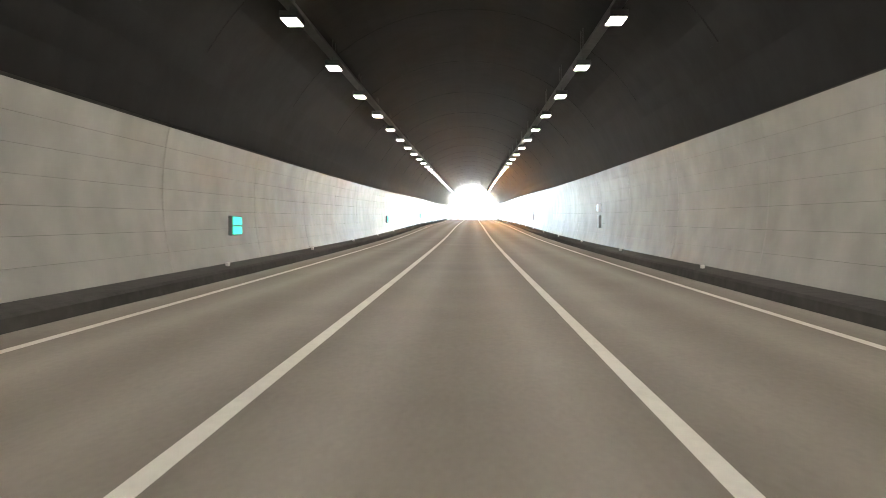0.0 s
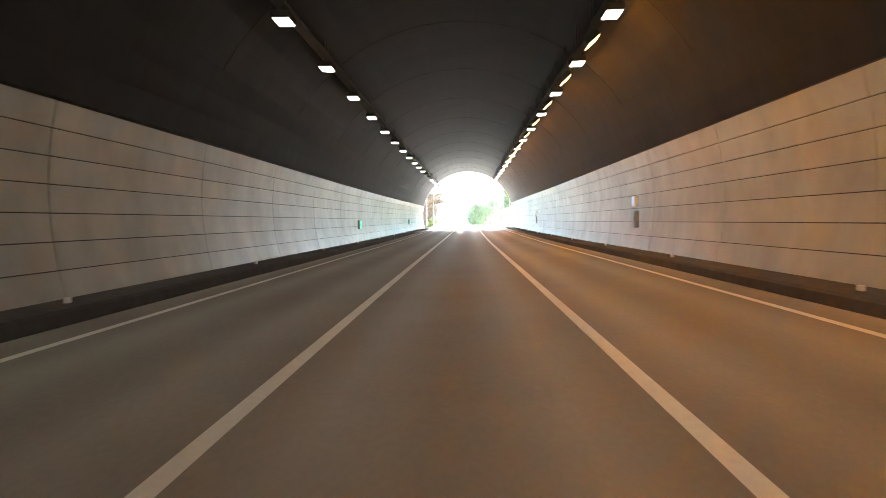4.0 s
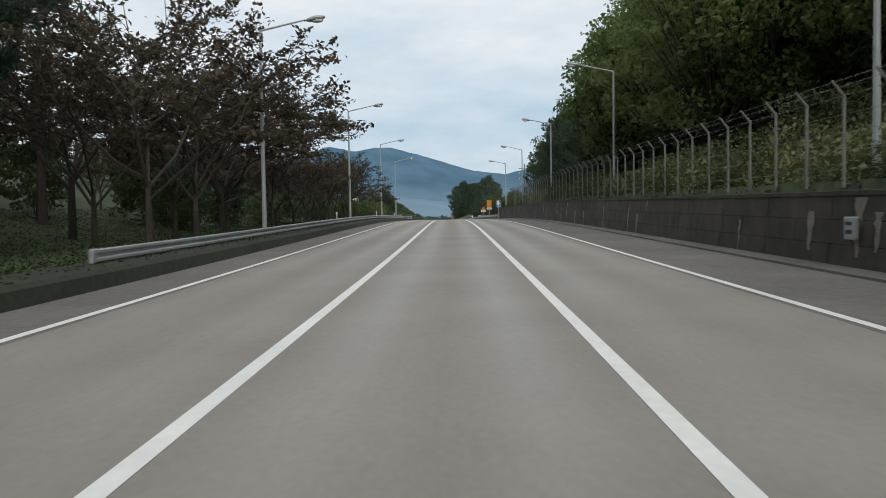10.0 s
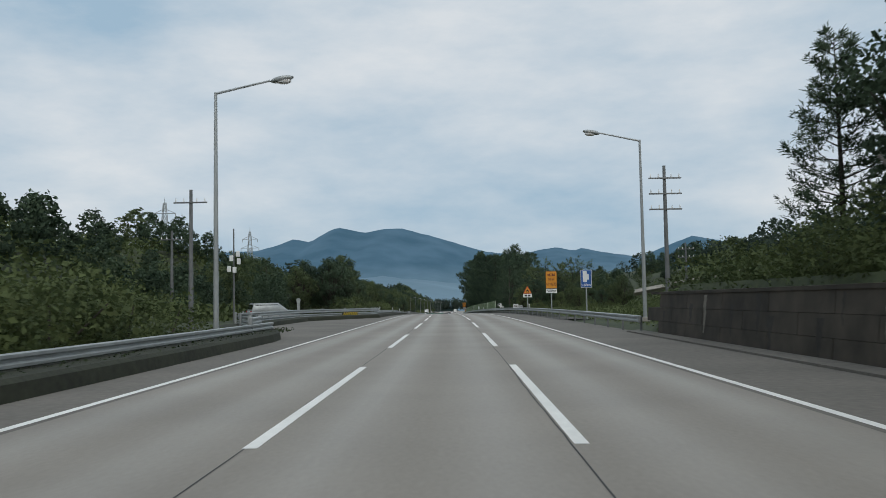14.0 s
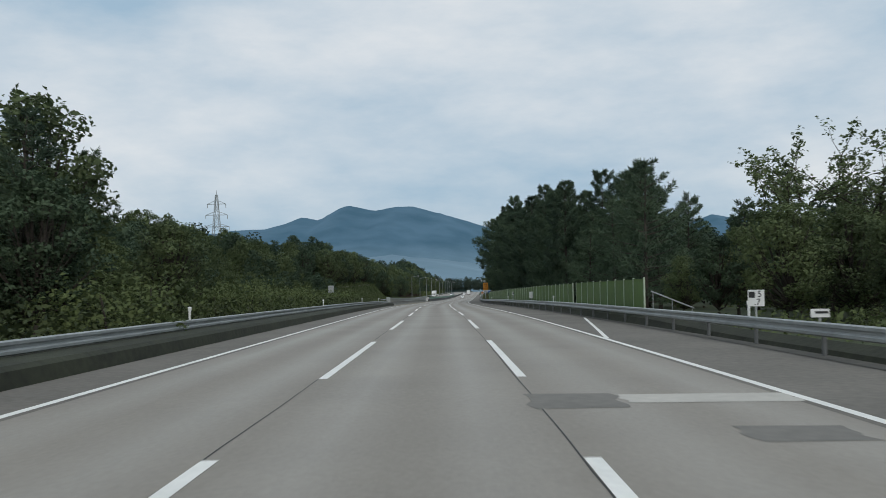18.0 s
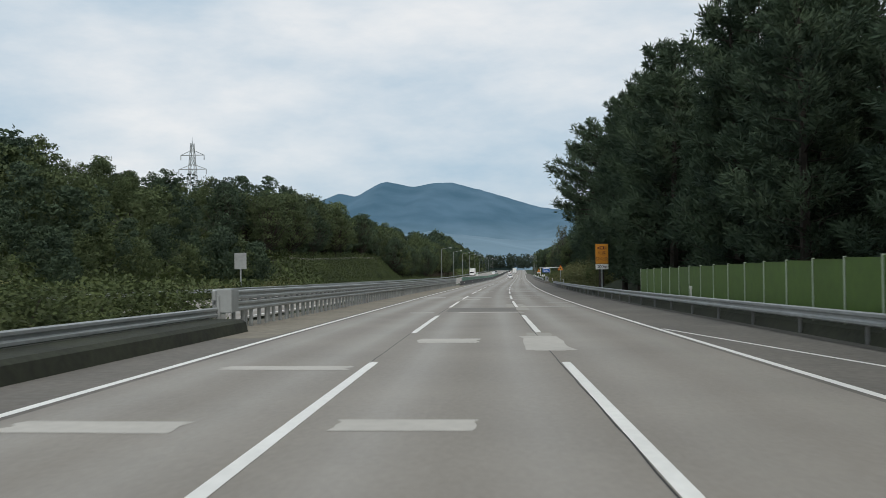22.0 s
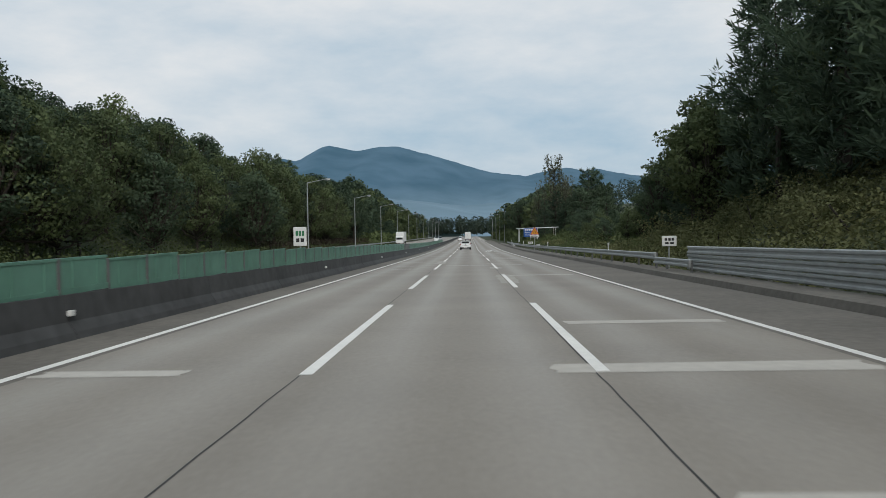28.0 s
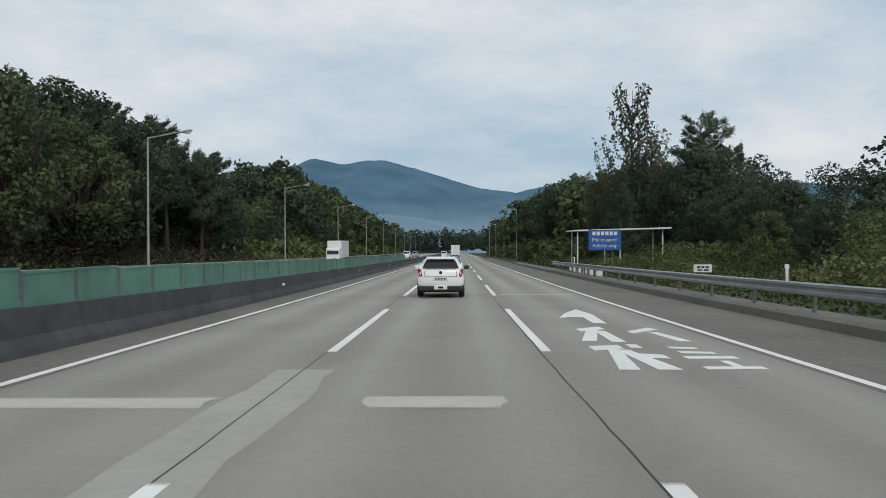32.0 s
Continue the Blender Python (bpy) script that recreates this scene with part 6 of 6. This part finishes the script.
KITS = {
    "pine": [pine_kit(i, 10.0, .40, .30, 44, dense=8, size=(.18, .36), nb=44, cone=.5) for i in range(4)],
    "fir": [pine_kit(20 + i, 10.0, .06, .34, 34, dense=7, size=(.18, .38), nb=52) for i in range(5)],
    "spire": [poplar_kit(30 + i, 10.0, "poplar") for i in range(2)],
    "tall": [pine_kit(150 + i, 17.0, .05, .235, 44, dense=7, size=(.27, .58), nb=74, cone=.66) for i in range(4)],
    "airy": [cherry_kit(47 + i, 10.0, 3.6, "oak") for i in range(2)],
    "sparse": [cherry_kit(40 + i, 10.0, 3.6, "olive") for i in range(5)],
    "oak": [leafy_kit(60 + i, 10.0, 3.4, 44, 160, (.14, .30), "oak", .14) for i in range(5)],
    "fresh": [leafy_kit(70 + i, 10.0, 3.4, 44, 160, (.14, .30), "fresh", .14) for i in range(4)],
    "dark": [leafy_kit(80 + i, 10.0, 3.2, 42, 160, (.14, .30), "pine", .12) for i in range(4)],
    "bush": [bush_kit(100 + i, 2.2, 1.7, 2000, (.06, .15), "bush") for i in range(4)],
    "weed": [bush_kit(120 + i, 1.3, 1.4, 1300, (.05, .12), "weed") for i in range(3)],
}
# lighter ones for the woods behind
FAR_KITS = {
    "tall": [pine_kit(150 + i, 17.0, .05, .25, 24, dense=4, size=(.5, 1.0), nb=60, cone=.66, limbs=6) for i in range(3)],
    "pine": [pine_kit(i, 10.0, .40, .30, 16, dense=3, size=(.4, .8), cone=.5, limbs=20) for i in range(3)],
    "oak": [leafy_kit(60 + i, 10.0, 3.4, 30, 26, (.4, .85), "oak", .04, limbs=6) for i in range(3)],
    "dark": [leafy_kit(80 + i, 10.0, 3.2, 28, 26, (.4, .85), "pine", .04, limbs=6) for i in range(3)],
}
MID_KITS = {
    "oak": [leafy_kit(60 + i, 10.0, 3.4, 34, 62, (.23, .48), "oak", .04, limbs=6) for i in range(3)],
    "dark": [leafy_kit(80 + i, 10.0, 3.2, 32, 62, (.23, .48), "pine", .04, limbs=6) for i in range(3)],
}
NAMES = {"pine": ("pine_tree", "tall dark green pine with a bare lower trunk", "tree"), "fir": ("pine_tree", "dense dark pine branched almost to the ground", "tree"), "tall": ("pine_tree", "tall dense dark green pine close to the road", "tree"), "spire": ("tree", "thin spire shaped tree with sparse upright branches", "tree"), "airy": ("tree", "thin grey green tree standing alone above the scrub", "tree"), "sparse": ("tree", "thin leaved roadside tree with brownish leaves", "tree"),
         "oak": ("tree", "leafy green tree of the roadside woods", "tree"), "fresh": ("tree", "fresh light green leafy tree on the slope", "tree"), "dark": ("tree", "dark green woodland tree", "tree"), "bush": ("bush", "rounded green roadside bush", "bush"), "weed": ("bush", "low yellowish weeds and shrubs on the slope", "bush")}
prng = random.Random(7)
woods = []


def arrays(me):
    v = np.zeros(len(me.vertices) * 3, np.float32)
    me.vertices.foreach_get("co", v)
    f = np.zeros(len(me.loops), np.int32)
    me.loops.foreach_get("vertex_index", f)
    return v.reshape(-1, 3), f.reshape(-1, 4)


def plant(kind, u, s, h, joined=False):
    """One tree or bush on the land; joined ones go into the woods behind."""
    kit = prng.choice(MID_KITS.get(kind, FAR_KITS.get(kind)) if joined == "near" else FAR_KITS[kind] if joined or (kind == "tall" and abs(u) > 17.5) else KITS[kind])
    nm, lb, cat = NAMES[kind]
    base = {"bush": 2.2, "weed": 1.3, "tall": 17.0}.get(kind, 10.0)
    k = h / base
    m = spot(u, s, ground_z(u, s) - .08, prng.uniform(0, 360)) @ Matrix.Diagonal((k * prng.uniform(.85, 1.15), k * prng.uniform(.85, 1.15), k, 1))
    if joined:
        woods.append((kit, np.array(m)))
        return None
    t_ = thing(nm, lb, cat, cat + "s beside the road", m)
    for n_, me in kit:
        attach(n_, me, t_)
    return t_


def grove(kind, u0, u1, s0, s1, n, h0, h1, joined=False):
    for i in range(n):
        # spread evenly along the road, at random across it
        s = s0 + (s1 - s0) * (i + prng.uniform(.1, .9)) / n
        plant(kind if isinstance(kind, str) else prng.choice(kind), prng.uniform(u0, u1), s, prng.uniform(h0, h1), joined)


# left side, from the tunnel on
grove("pine", -21, -13, 272, 312, 11, 12, 15)
plant("pine", -14.2, 301, 16)
grove("pine", -36, -21, 268, 335, 14, 13, 17, True)
grove("sparse", -16, -12, 312, 345, 7, 8.5, 10.5)
grove("sparse", -15, -12, 345, 394, 12, 5.6, 7.2)
grove(("dark", "oak"), -40, -23, 262, 318, 14, 3.5, 5, True)
grove(("dark", "oak"), -32, -20, 326, 405, 22, 4.6, 6.6, "near")
grove("sparse", -22, -15, 312, 345, 2, 10, 12)
grove("sparse", -32, -20, 325, 385, 7, 7, 9)
grove(("dark", "oak"), -62, -34, 300, 400, 30, 4.5, 6.5, True)
grove("dark", -52, -27, 380, 570, 90, 4, 5.8, True)
grove("bush", -16, -11, 388, 420, 16, 2.4, 3.6)
grove("bush", -14.5, -11, 396, 428, 11, 1.6, 3.0)
grove(("dark", "oak"), -21, -16.5, 330, 400, 18, 2.4, 3.8, "near")
grove("dark", -30, -19, 470, 500, 8, 3.5, 5, "near")
grove(("dark", "oak", "fir"), -22, -13, 490, 532, 18, 5.6, 7.4)
grove(("dark", "oak"), -22, -13.5, 532, 562, 9, 4.2, 5.8)
grove(("oak", "dark"), -40, -22, 490, 600, 22, 4, 6.2, "near")
grove(("oak", "dark"), -44, -26, 552, 600, 15, 7.2, 9.2, "near")
grove("bush", -13.5, -10, 486, 618, 24, 1.8, 3.0)
grove(("dark", "oak"), -62, -31, 632, 724, 46, 3.4, 4.8, "near")
grove("bush", -26, -13, 560, 618, 18, 2.0, 3.2)
grove("bush", -23, -9.8, 610, 635, 20, 1.1, 2.0)
grove(("dark", "oak"), -95, -40, 500, 720, 70, 5, 7.2, True)
grove(("oak", "dark"), -38, -28, 640, 690, 14, 3.4, 5.0, "near")
grove(("oak", "dark"), -38, -28, 690, 716, 9, 5, 6.8, "near")
grove(("oak", "dark", "fir"), -38, -31.4, 718, 780, 24, 8, 10.8)
grove(("dark", "oak"), -62, -36, 590, 780, 70, 5, 7.2, "near")
grove("weed", -28, -24.5, 640, 712, 12, 1.0, 2.0)
grove(("dark", "oak"), -40, -31.2, 778, 808, 13, 7.5, 10)
grove(("oak", "dark", "oak"), -40, -26.8, 808, 900, 33, 8.5, 11)
grove(("dark", "oak"), -56, -38, 760, 960, 40, 8, 10, "near")
grove(("pine", "oak", "dark"), -38, -27, 900, 985, 26, 10.8, 13.8)
grove(("dark", "oak"), -46, -27, 985, 1060, 30, 7, 9, "near")
grove(("dark", "oak"), -50, -27, 1060, 1250, 70, 11, 14, True)
for kind, u, s, h in (("pine", -30, 966, 14.5), ("pine", -33, 958, 14.0), ("dark", -28.6, 972, 12.0), ("pine", -29.5, 944, 12.5)):
    plant(kind, u, s, h)
for kind, u, s, h in (("fir", -15.2, 527, 8.6), ("oak", -17, 531, 9.6), ("fir", -16.2, 535, 8.4)):
    plant(kind, u, s, h)
# right side
grove("weed", 10.6, 18, 262, 330, 24, 1.2, 2.6)
grove("fresh", 14, 26, 262, 300, 14, 8.5, 11)
grove("fresh", 14, 26, 300, 332, 12, 10.5, 13)
grove(("tall", "fresh", "fresh", "pine"), 13, 24, 322, 364, 16, 12.5, 15.5)
grove(("dark", "fir", "oak"), 13.5, 24, 366, 400, 13, 8, 10)
grove(("dark", "fir", "oak"), 16.5, 24, 398, 417, 7, 8, 10.5)
for kind, u, s, h in (("fir", 14.0, 419, 8.6), ("dark", 15.4, 415, 9.2), ("fir", 14.6, 410, 8.6), ("oak", 16.6, 405, 10.4), ("fir", 15.4, 400, 10.8), ("dark", 14.6, 383, 10.5), ("fir", 13.8, 376, 10)):
    plant(kind, u, s, h)
grove(("pine", "dark"), 24, 38, 270, 440, 26, 9, 12, True)
grove("bush", 10.8, 13, 300, 428, 24, 1.2, 2.4)
grove("bush", 11.5, 26, 434, 528, 28, 1.0, 2.0)
grove(("dark", "oak"), 50, 90, 450, 560, 40, 4.2, 6, True)
grove(("dark", "oak"), 27, 62, 540, 640, 44, 4.2, 6, "near")
for u, s, h in ((18.4, 536, 7.4), (21.2, 538, 8.6)):
    plant("airy", u, s, h)
for kind, u, s, h in (("fir", 13.0, 549, 9.6), ("fir", 14.2, 554, 10.2), ("fir", 13.4, 560, 8.6), ("fir", 15.5, 565, 8.0), ("fir", 13.6, 571, 7.4), ("fir", 15.0, 576, 9.0), ("tall", 13.4, 583, 12.8), ("tall", 16.2, 586, 12.2), ("fir", 16.5, 566, 10.5), ("fir", 16.8, 572, 12.0), ("tall", 16.2, 577, 13.0), ("fir", 19.5, 575, 12.0), ("tall", 20.0, 582, 13.5)):
    plant(kind, u, s, h)
grove("fir", 17, 24, 552, 600, 12, 7, 9.5)
grove("tall", 13, 15.8, 590, 650, 13, 12.5, 16.5)
grove("tall", 16.5, 25, 600, 650, 13, 11, 15)
grove("tall", 13.2, 17, 645, 706, 19, 16, 20)
for u, s, h in ((13.0, 708, 19.5), (13.6, 714, 19.0), (15.6, 703, 19)):
    plant("pine", u, s, h)
grove(("oak", "fresh", "dark"), 18, 26, 710, 752, 15, 7.5, 10)
grove(("weed", "weed", "bush"), 13, 19, 708, 752, 26, 1.6, 2.8)
grove("tall", 16.5, 20, 752, 778, 6, 12, 14.8)
grove("tall", 17, 27, 645, 704, 15, 14, 18)
grove(("dark", "fir"), 18.5, 26, 742, 775, 12, 11, 14)
grove("weed", 11.4, 18, 710, 838, 50, 1.1, 2.4)
grove(("dark", "oak"), 20.5, 27, 760, 815, 20, 8, 11, "near")
grove(("dark", "oak"), 22, 34, 720, 820, 24, 9, 12, "near")
grove("tall", 18.6, 22.5, 798, 823, 9, 12.0, 15.0)
grove(("fir", "oak"), 16, 22, 822, 836, 6, 8, 10)
grove(("oak", "dark"), 17, 28, 836, 864, 13, 6, 8)
grove(("oak", "dark"), 18, 30, 864, 882, 7, 4, 5.2)
grove(("dark", "oak"), 12.6, 26, 500, 548, 34, 2.8, 4.8)
grove("dark", 22, 34, 546, 585, 12, 5.8, 7.4, "near")
grove(("bush", "weed"), 11.2, 18, 816, 990, 42, 1.0, 2.0)
grove(("oak", "dark", "dark"), 18, 26, 882, 938, 18, 3.6, 4.8)
grove("bush", 16, 26, 880, 1000, 24, 2.2, 3.6)
grove(("oak", "dark", "fir"), 23.5, 30, 938, 968, 10, 5.8, 7.8)
grove(("oak", "dark", "fir"), 18.5, 28, 970, 1005, 12, 10, 13.5)
grove(("oak", "dark"), 26, 46, 870, 1010, 26, 5, 6.6, "near")
for u, s, h in ((31, 985, 17.5), (33.5, 990, 15), (36, 987, 14)):
    plant("pine", u, s, h)
for u, s, h in ((16, 1020, 12.5), (18.5, 1027, 13), (14.5, 1036, 11)):
    plant("dark", u, s, h)
plant("spire", 22.0, 984, 22)
plant("spire", 25.5, 988, 17)
plant("spire", 18.5, 990, 12)
grove(("dark", "oak"), 15, 34, 1000, 1230, 70, 11, 14, True)
grove("bush", -16, -10.2, 617, 634, 14, 1.5, 2.2)


# the joined woods behind the first rows
for mt_ in ("bark", "pine", "oak", "olive"):
    vs_, fs_, ns_, o_ = [], [], [], 0
    for kit, m in woods:
        for n_, me in kit:
            if me.materials[0] is not M[mt_] and me.materials[0] != M[mt_]:
                continue
            v, f = arrays(me)
            vs_.append(v @ m[:3, :3].T + m[:3, 3])
            fs_.append(f + o_)
            if me.name in NORMALS:
                ns_.append(soft(NORMALS[me.name] @ m[:3, :3].T))
            o_ += len(v)
    if vs_:
        tagged(new("woodland", quick_mesh("woodland", np.concatenate(vs_), np.concatenate(fs_), M[mt_], np.concatenate(ns_) if ns_ else None)), "dense dark green mixed woodland behind the roadside trees", "woodland", kind="stuff")


# low growth that clothes the slopes, too fine to count
def carpet(name, u0, u1, s0, s1, n, size, mat, tall, label, lift=0.0):
    r = np.random.default_rng(int(s0 + u0 * 3) % 9999)
    uu, ss = r.uniform(u0, u1, n), r.uniform(s0, s1, n)
    hh = r.uniform(0, 1, n) ** 1.6 * tall
    p = np.array([(rx(s) + u, s, rz(s) + ground_z(u, s) + lift + h) for u, s, h in zip(uu, ss, hh)])
    v, f, nr = leaves(p, size, r, .1, 1.5)
    tagged(new(name, quick_mesh(name, v, f, M[mat], nr)), label, "undergrowth", kind="stuff")


carpet("undergrowth", 10.2, 24, 258, 345, 46240, (0.08, 0.22), "weed", 1.3, "light green scrub covering the slope by the tunnel")
carpet("undergrowth", 10.2, 26, 345, 430, 46240, (0.08, 0.22), "bush", 1.2, "dark scrub covering the slope above the wall")
carpet("undergrowth", 10.6, 24, 708, 845, 75140, (0.07, 0.20), "weed", 1.0, "yellowish green weeds covering the roadside slope")
carpet("undergrowth", 11, 30, 430, 530, 26010, (0.07, 0.19), "bush", .8, "low scrub on open ground behind the rail")
carpet("undergrowth", 10.2, 24, 845, 1000, 40460, (0.07, 0.19), "bush", .9, "green weeds behind the low rail")
carpet("undergrowth", -30, -9.4, 258, 278, 12000, (.04, .11), "shade_grass", .14, "short green grass under the trees, shade in its colour")
carpet("undergrowth", -30, -9.4, 278, 350, 32000, (.04, .11), "lawn", .14, "short green lawn between the trees")
carpet("undergrowth", -30, -9.4, 350, 430, 32000, (.04, .11), "shade_grass", .14, "short green grass under the trees, shade in its colour")
carpet("undergrowth", -26, -9.2, 486, 635, 63580, (0.07, 0.20), "scrub", 1.4, "dense low scrub behind the rail")
carpet("undergrowth", -42, -24.2, 630, 1000, 92480, (0.08, 0.22), "bush", 1.3, "scrub on the slope beyond the far carriageway")


carpet("undergrowth", -38, -25, 880, 990, 23800, (0.10, 0.24), "olive", 2.2, "brownish scrub on the slope beyond the far carriageway")


carpet("undergrowth", -62, -23, 425, 640, 36000, (0.22, 0.58), "bush", 1.8, "dense dark scrub on the wooded hillside")


carpet("undergrowth", 12, 34, 985, 1240, 24000, (0.36, 0.86), "bush", 3.5, "tall scrub at the edge of the far woods")
carpet("undergrowth", -46, -24.5, 985, 1240, 24000, (0.36, 0.86), "bush", 3.5, "tall scrub beyond the far carriageway")
carpet("undergrowth", -10.2, -7.2, 262, 430, 22000, (.03, .085), "shade_grass", .16, "grass on the bank under the rail, shade in its colour", .34)
carpet("undergrowth", 9.25, 10.6, 268, 428, 12000, (.06, .16), "bush", .45, "weeds along the top of the retaining wall")
carpet("undergrowth", -64, -24, 636, 724, 22000, (.2, .5), "bush", 1.6, "dense scrub on the slope beyond the far carriageway")
carpet("undergrowth", 24, 64, 440, 570, 24000, (.16, .4), "bush", .9, "dark scrub on open ground behind the rail")
carpet("undergrowth", 20, 50, 870, 1000, 13500, (0.25, 0.65), "bush", 2.4, "dark scrub under the roadside trees")
carpet("undergrowth", 10.4, 19, 915, 962, 11900, (0.06, 0.16), "weed", .7, "light green grass beside the shelter")


# far woods: rows of crowns too far to count
def far_woods(name, spans, n, seed, label, size=(1.2, 2.8)):
    r = np.random.default_rng(seed)
    pts, outs = [], []
    for u0, u1, s0, s1, hmax, nn in spans:
        for _ in range(nn):
            u, s = r.uniform(u0, u1), r.uniform(s0, s1)
            h = r.uniform(.65, 1) * hmax
            w = r.uniform(2.6, 4.6)
            base = rz(s) + (ground_z(u, s) if s < 1490 and abs(u) < 400 else 0)
            d = r.normal(size=(n, 3))
            d /= np.linalg.norm(d, axis=1)[:, None]
            pts.append(np.array([rx(s) + u, s, base + h * .6]) + d * np.array([w, w, h * .45]) * (r.uniform(.4, 1, (n, 1)) ** .4))
            outs.append(d)
    v, f, nr = leaves(np.concatenate(pts), size, r, .2, 1.2, np.concatenate(outs))
    tagged(new(name, quick_mesh(name, v, f, M["dark_wood"], nr)), label, "woods", kind="stuff")


# far leaves paled towards blue grey, haze put into their colour
M["dark_wood"] = leaf_material("far_wood_leaves", (0.042, 0.062, 0.050), (0.078, 0.105, 0.078))
far_woods("far_woods", [(-80, -26, 1180, 1480, 14, 90), (16, 80, 1180, 1480, 14, 90), (-70, 70, 1420, 1500, 17, 130)], 170, 5, "dark green woods in the distance", (.7, 1.6))
far_woods("far_woods", [(-170, -60, 440, 760, 8, 170), (-200, -50, 760, 1200, 11, 130), (45, 170, 450, 640, 7, 150), (40, 160, 800, 1200, 12, 110)], 300, 6, "dark green woods on the hills beside the road", (.36, .85))
# a boulder outcrop above the fence
rk = bmesh.new()
bmesh.ops.create_icosphere(rk, subdivisions=4, radius=1.0)
for v_ in rk.verts:
    c_ = v_.co.copy()
    step = math.floor((c_.z + .6 * c_.y) * 3.2 + noise.noise(c_ * 1.4)) / 3.2
    v_.co = Vector((c_.x * 2.0 + .7 * step, c_.y * 3.6, c_.z * 2.4)) * (1 + .30 * noise.noise(c_ * 1.3) + .14 * noise.noise(c_ * 3.7))
me_ = bpy.data.meshes.new("boulder"); rk.to_mesh(me_); rk.free(); me_.materials.append(M["rock"])
tagged(new("boulder", me_), "pale broken rock outcrop on the wooded slope", "boulder").matrix_basis = spot(15.6, 391.5, 7.4, 12) @ Matrix.Diagonal((.6, .6, .8, 1))

# ================= distance =================
def ridge(name, y, pts, z0, rough, mat, label, seed):
    """A mountain chain: a crest line with spurs running down towards the viewer."""
    xs = np.linspace(pts[0][0], pts[-1][0], 260)
    crest = np.interp(xs, [p[0] for p in pts], [p[1] for p in pts])
    vs, fs = [], []
    rows_ = 14
    for j in range(rows_):
        k = j / (rows_ - 1)
        for i, x in enumerate(xs):
            spur = noise.noise((x * .004, k * 1.2, seed)) * 60 * k * (1 - k) * 3 + noise.noise((x * .02, k * 4, seed + 3)) * 16 * k
            z = z0 + (crest[i] - z0 + (noise.noise((x * .03, 0, seed)) * rough if k < .99 or True else 0)) * (1 - k) ** 1.25 + spur
            vs.append((x, y - 1500 * k, max(z, z0 - 5)))
    n = len(xs)
    fs = [(j * n + i, (j + 1) * n + i, (j + 1) * n + i + 1, j * n + i + 1) for j in range(rows_ - 1) for i in range(n - 1)]
    tagged(new(name, mesh_from(name, vs, fs, mat, smooth=True)), label, "mountain", kind="structure")


carpet("undergrowth", -30.4, -25.2, 716, 818, 44200, (0.06, 0.17), "bush", .7, "low green weeds on the cut bank beyond the far carriageway")


# concrete gutter along the berm of the cut bank
structure("gutter", sweep([(-30.75, .0), (-30.75, .16), (-30.68, .16), (-30.6, .04), (-30.3, .04), (-30.22, .16), (-30.13, .16), (-30.13, -.35)], 724, 800, 2, M["concrete"], "gutter", base=lambda s: (0, ground_z(-30.4, s) + .12)), "weathered concrete gutter along the top of the bank", "gutter")
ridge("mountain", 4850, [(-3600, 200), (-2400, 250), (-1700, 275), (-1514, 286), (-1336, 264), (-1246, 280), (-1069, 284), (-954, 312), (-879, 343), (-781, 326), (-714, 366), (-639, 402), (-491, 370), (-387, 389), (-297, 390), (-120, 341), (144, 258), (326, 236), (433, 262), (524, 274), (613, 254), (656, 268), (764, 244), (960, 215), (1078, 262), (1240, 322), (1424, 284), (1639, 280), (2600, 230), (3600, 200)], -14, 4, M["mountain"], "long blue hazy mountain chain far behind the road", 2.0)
# foothills keep the same painted haze glow
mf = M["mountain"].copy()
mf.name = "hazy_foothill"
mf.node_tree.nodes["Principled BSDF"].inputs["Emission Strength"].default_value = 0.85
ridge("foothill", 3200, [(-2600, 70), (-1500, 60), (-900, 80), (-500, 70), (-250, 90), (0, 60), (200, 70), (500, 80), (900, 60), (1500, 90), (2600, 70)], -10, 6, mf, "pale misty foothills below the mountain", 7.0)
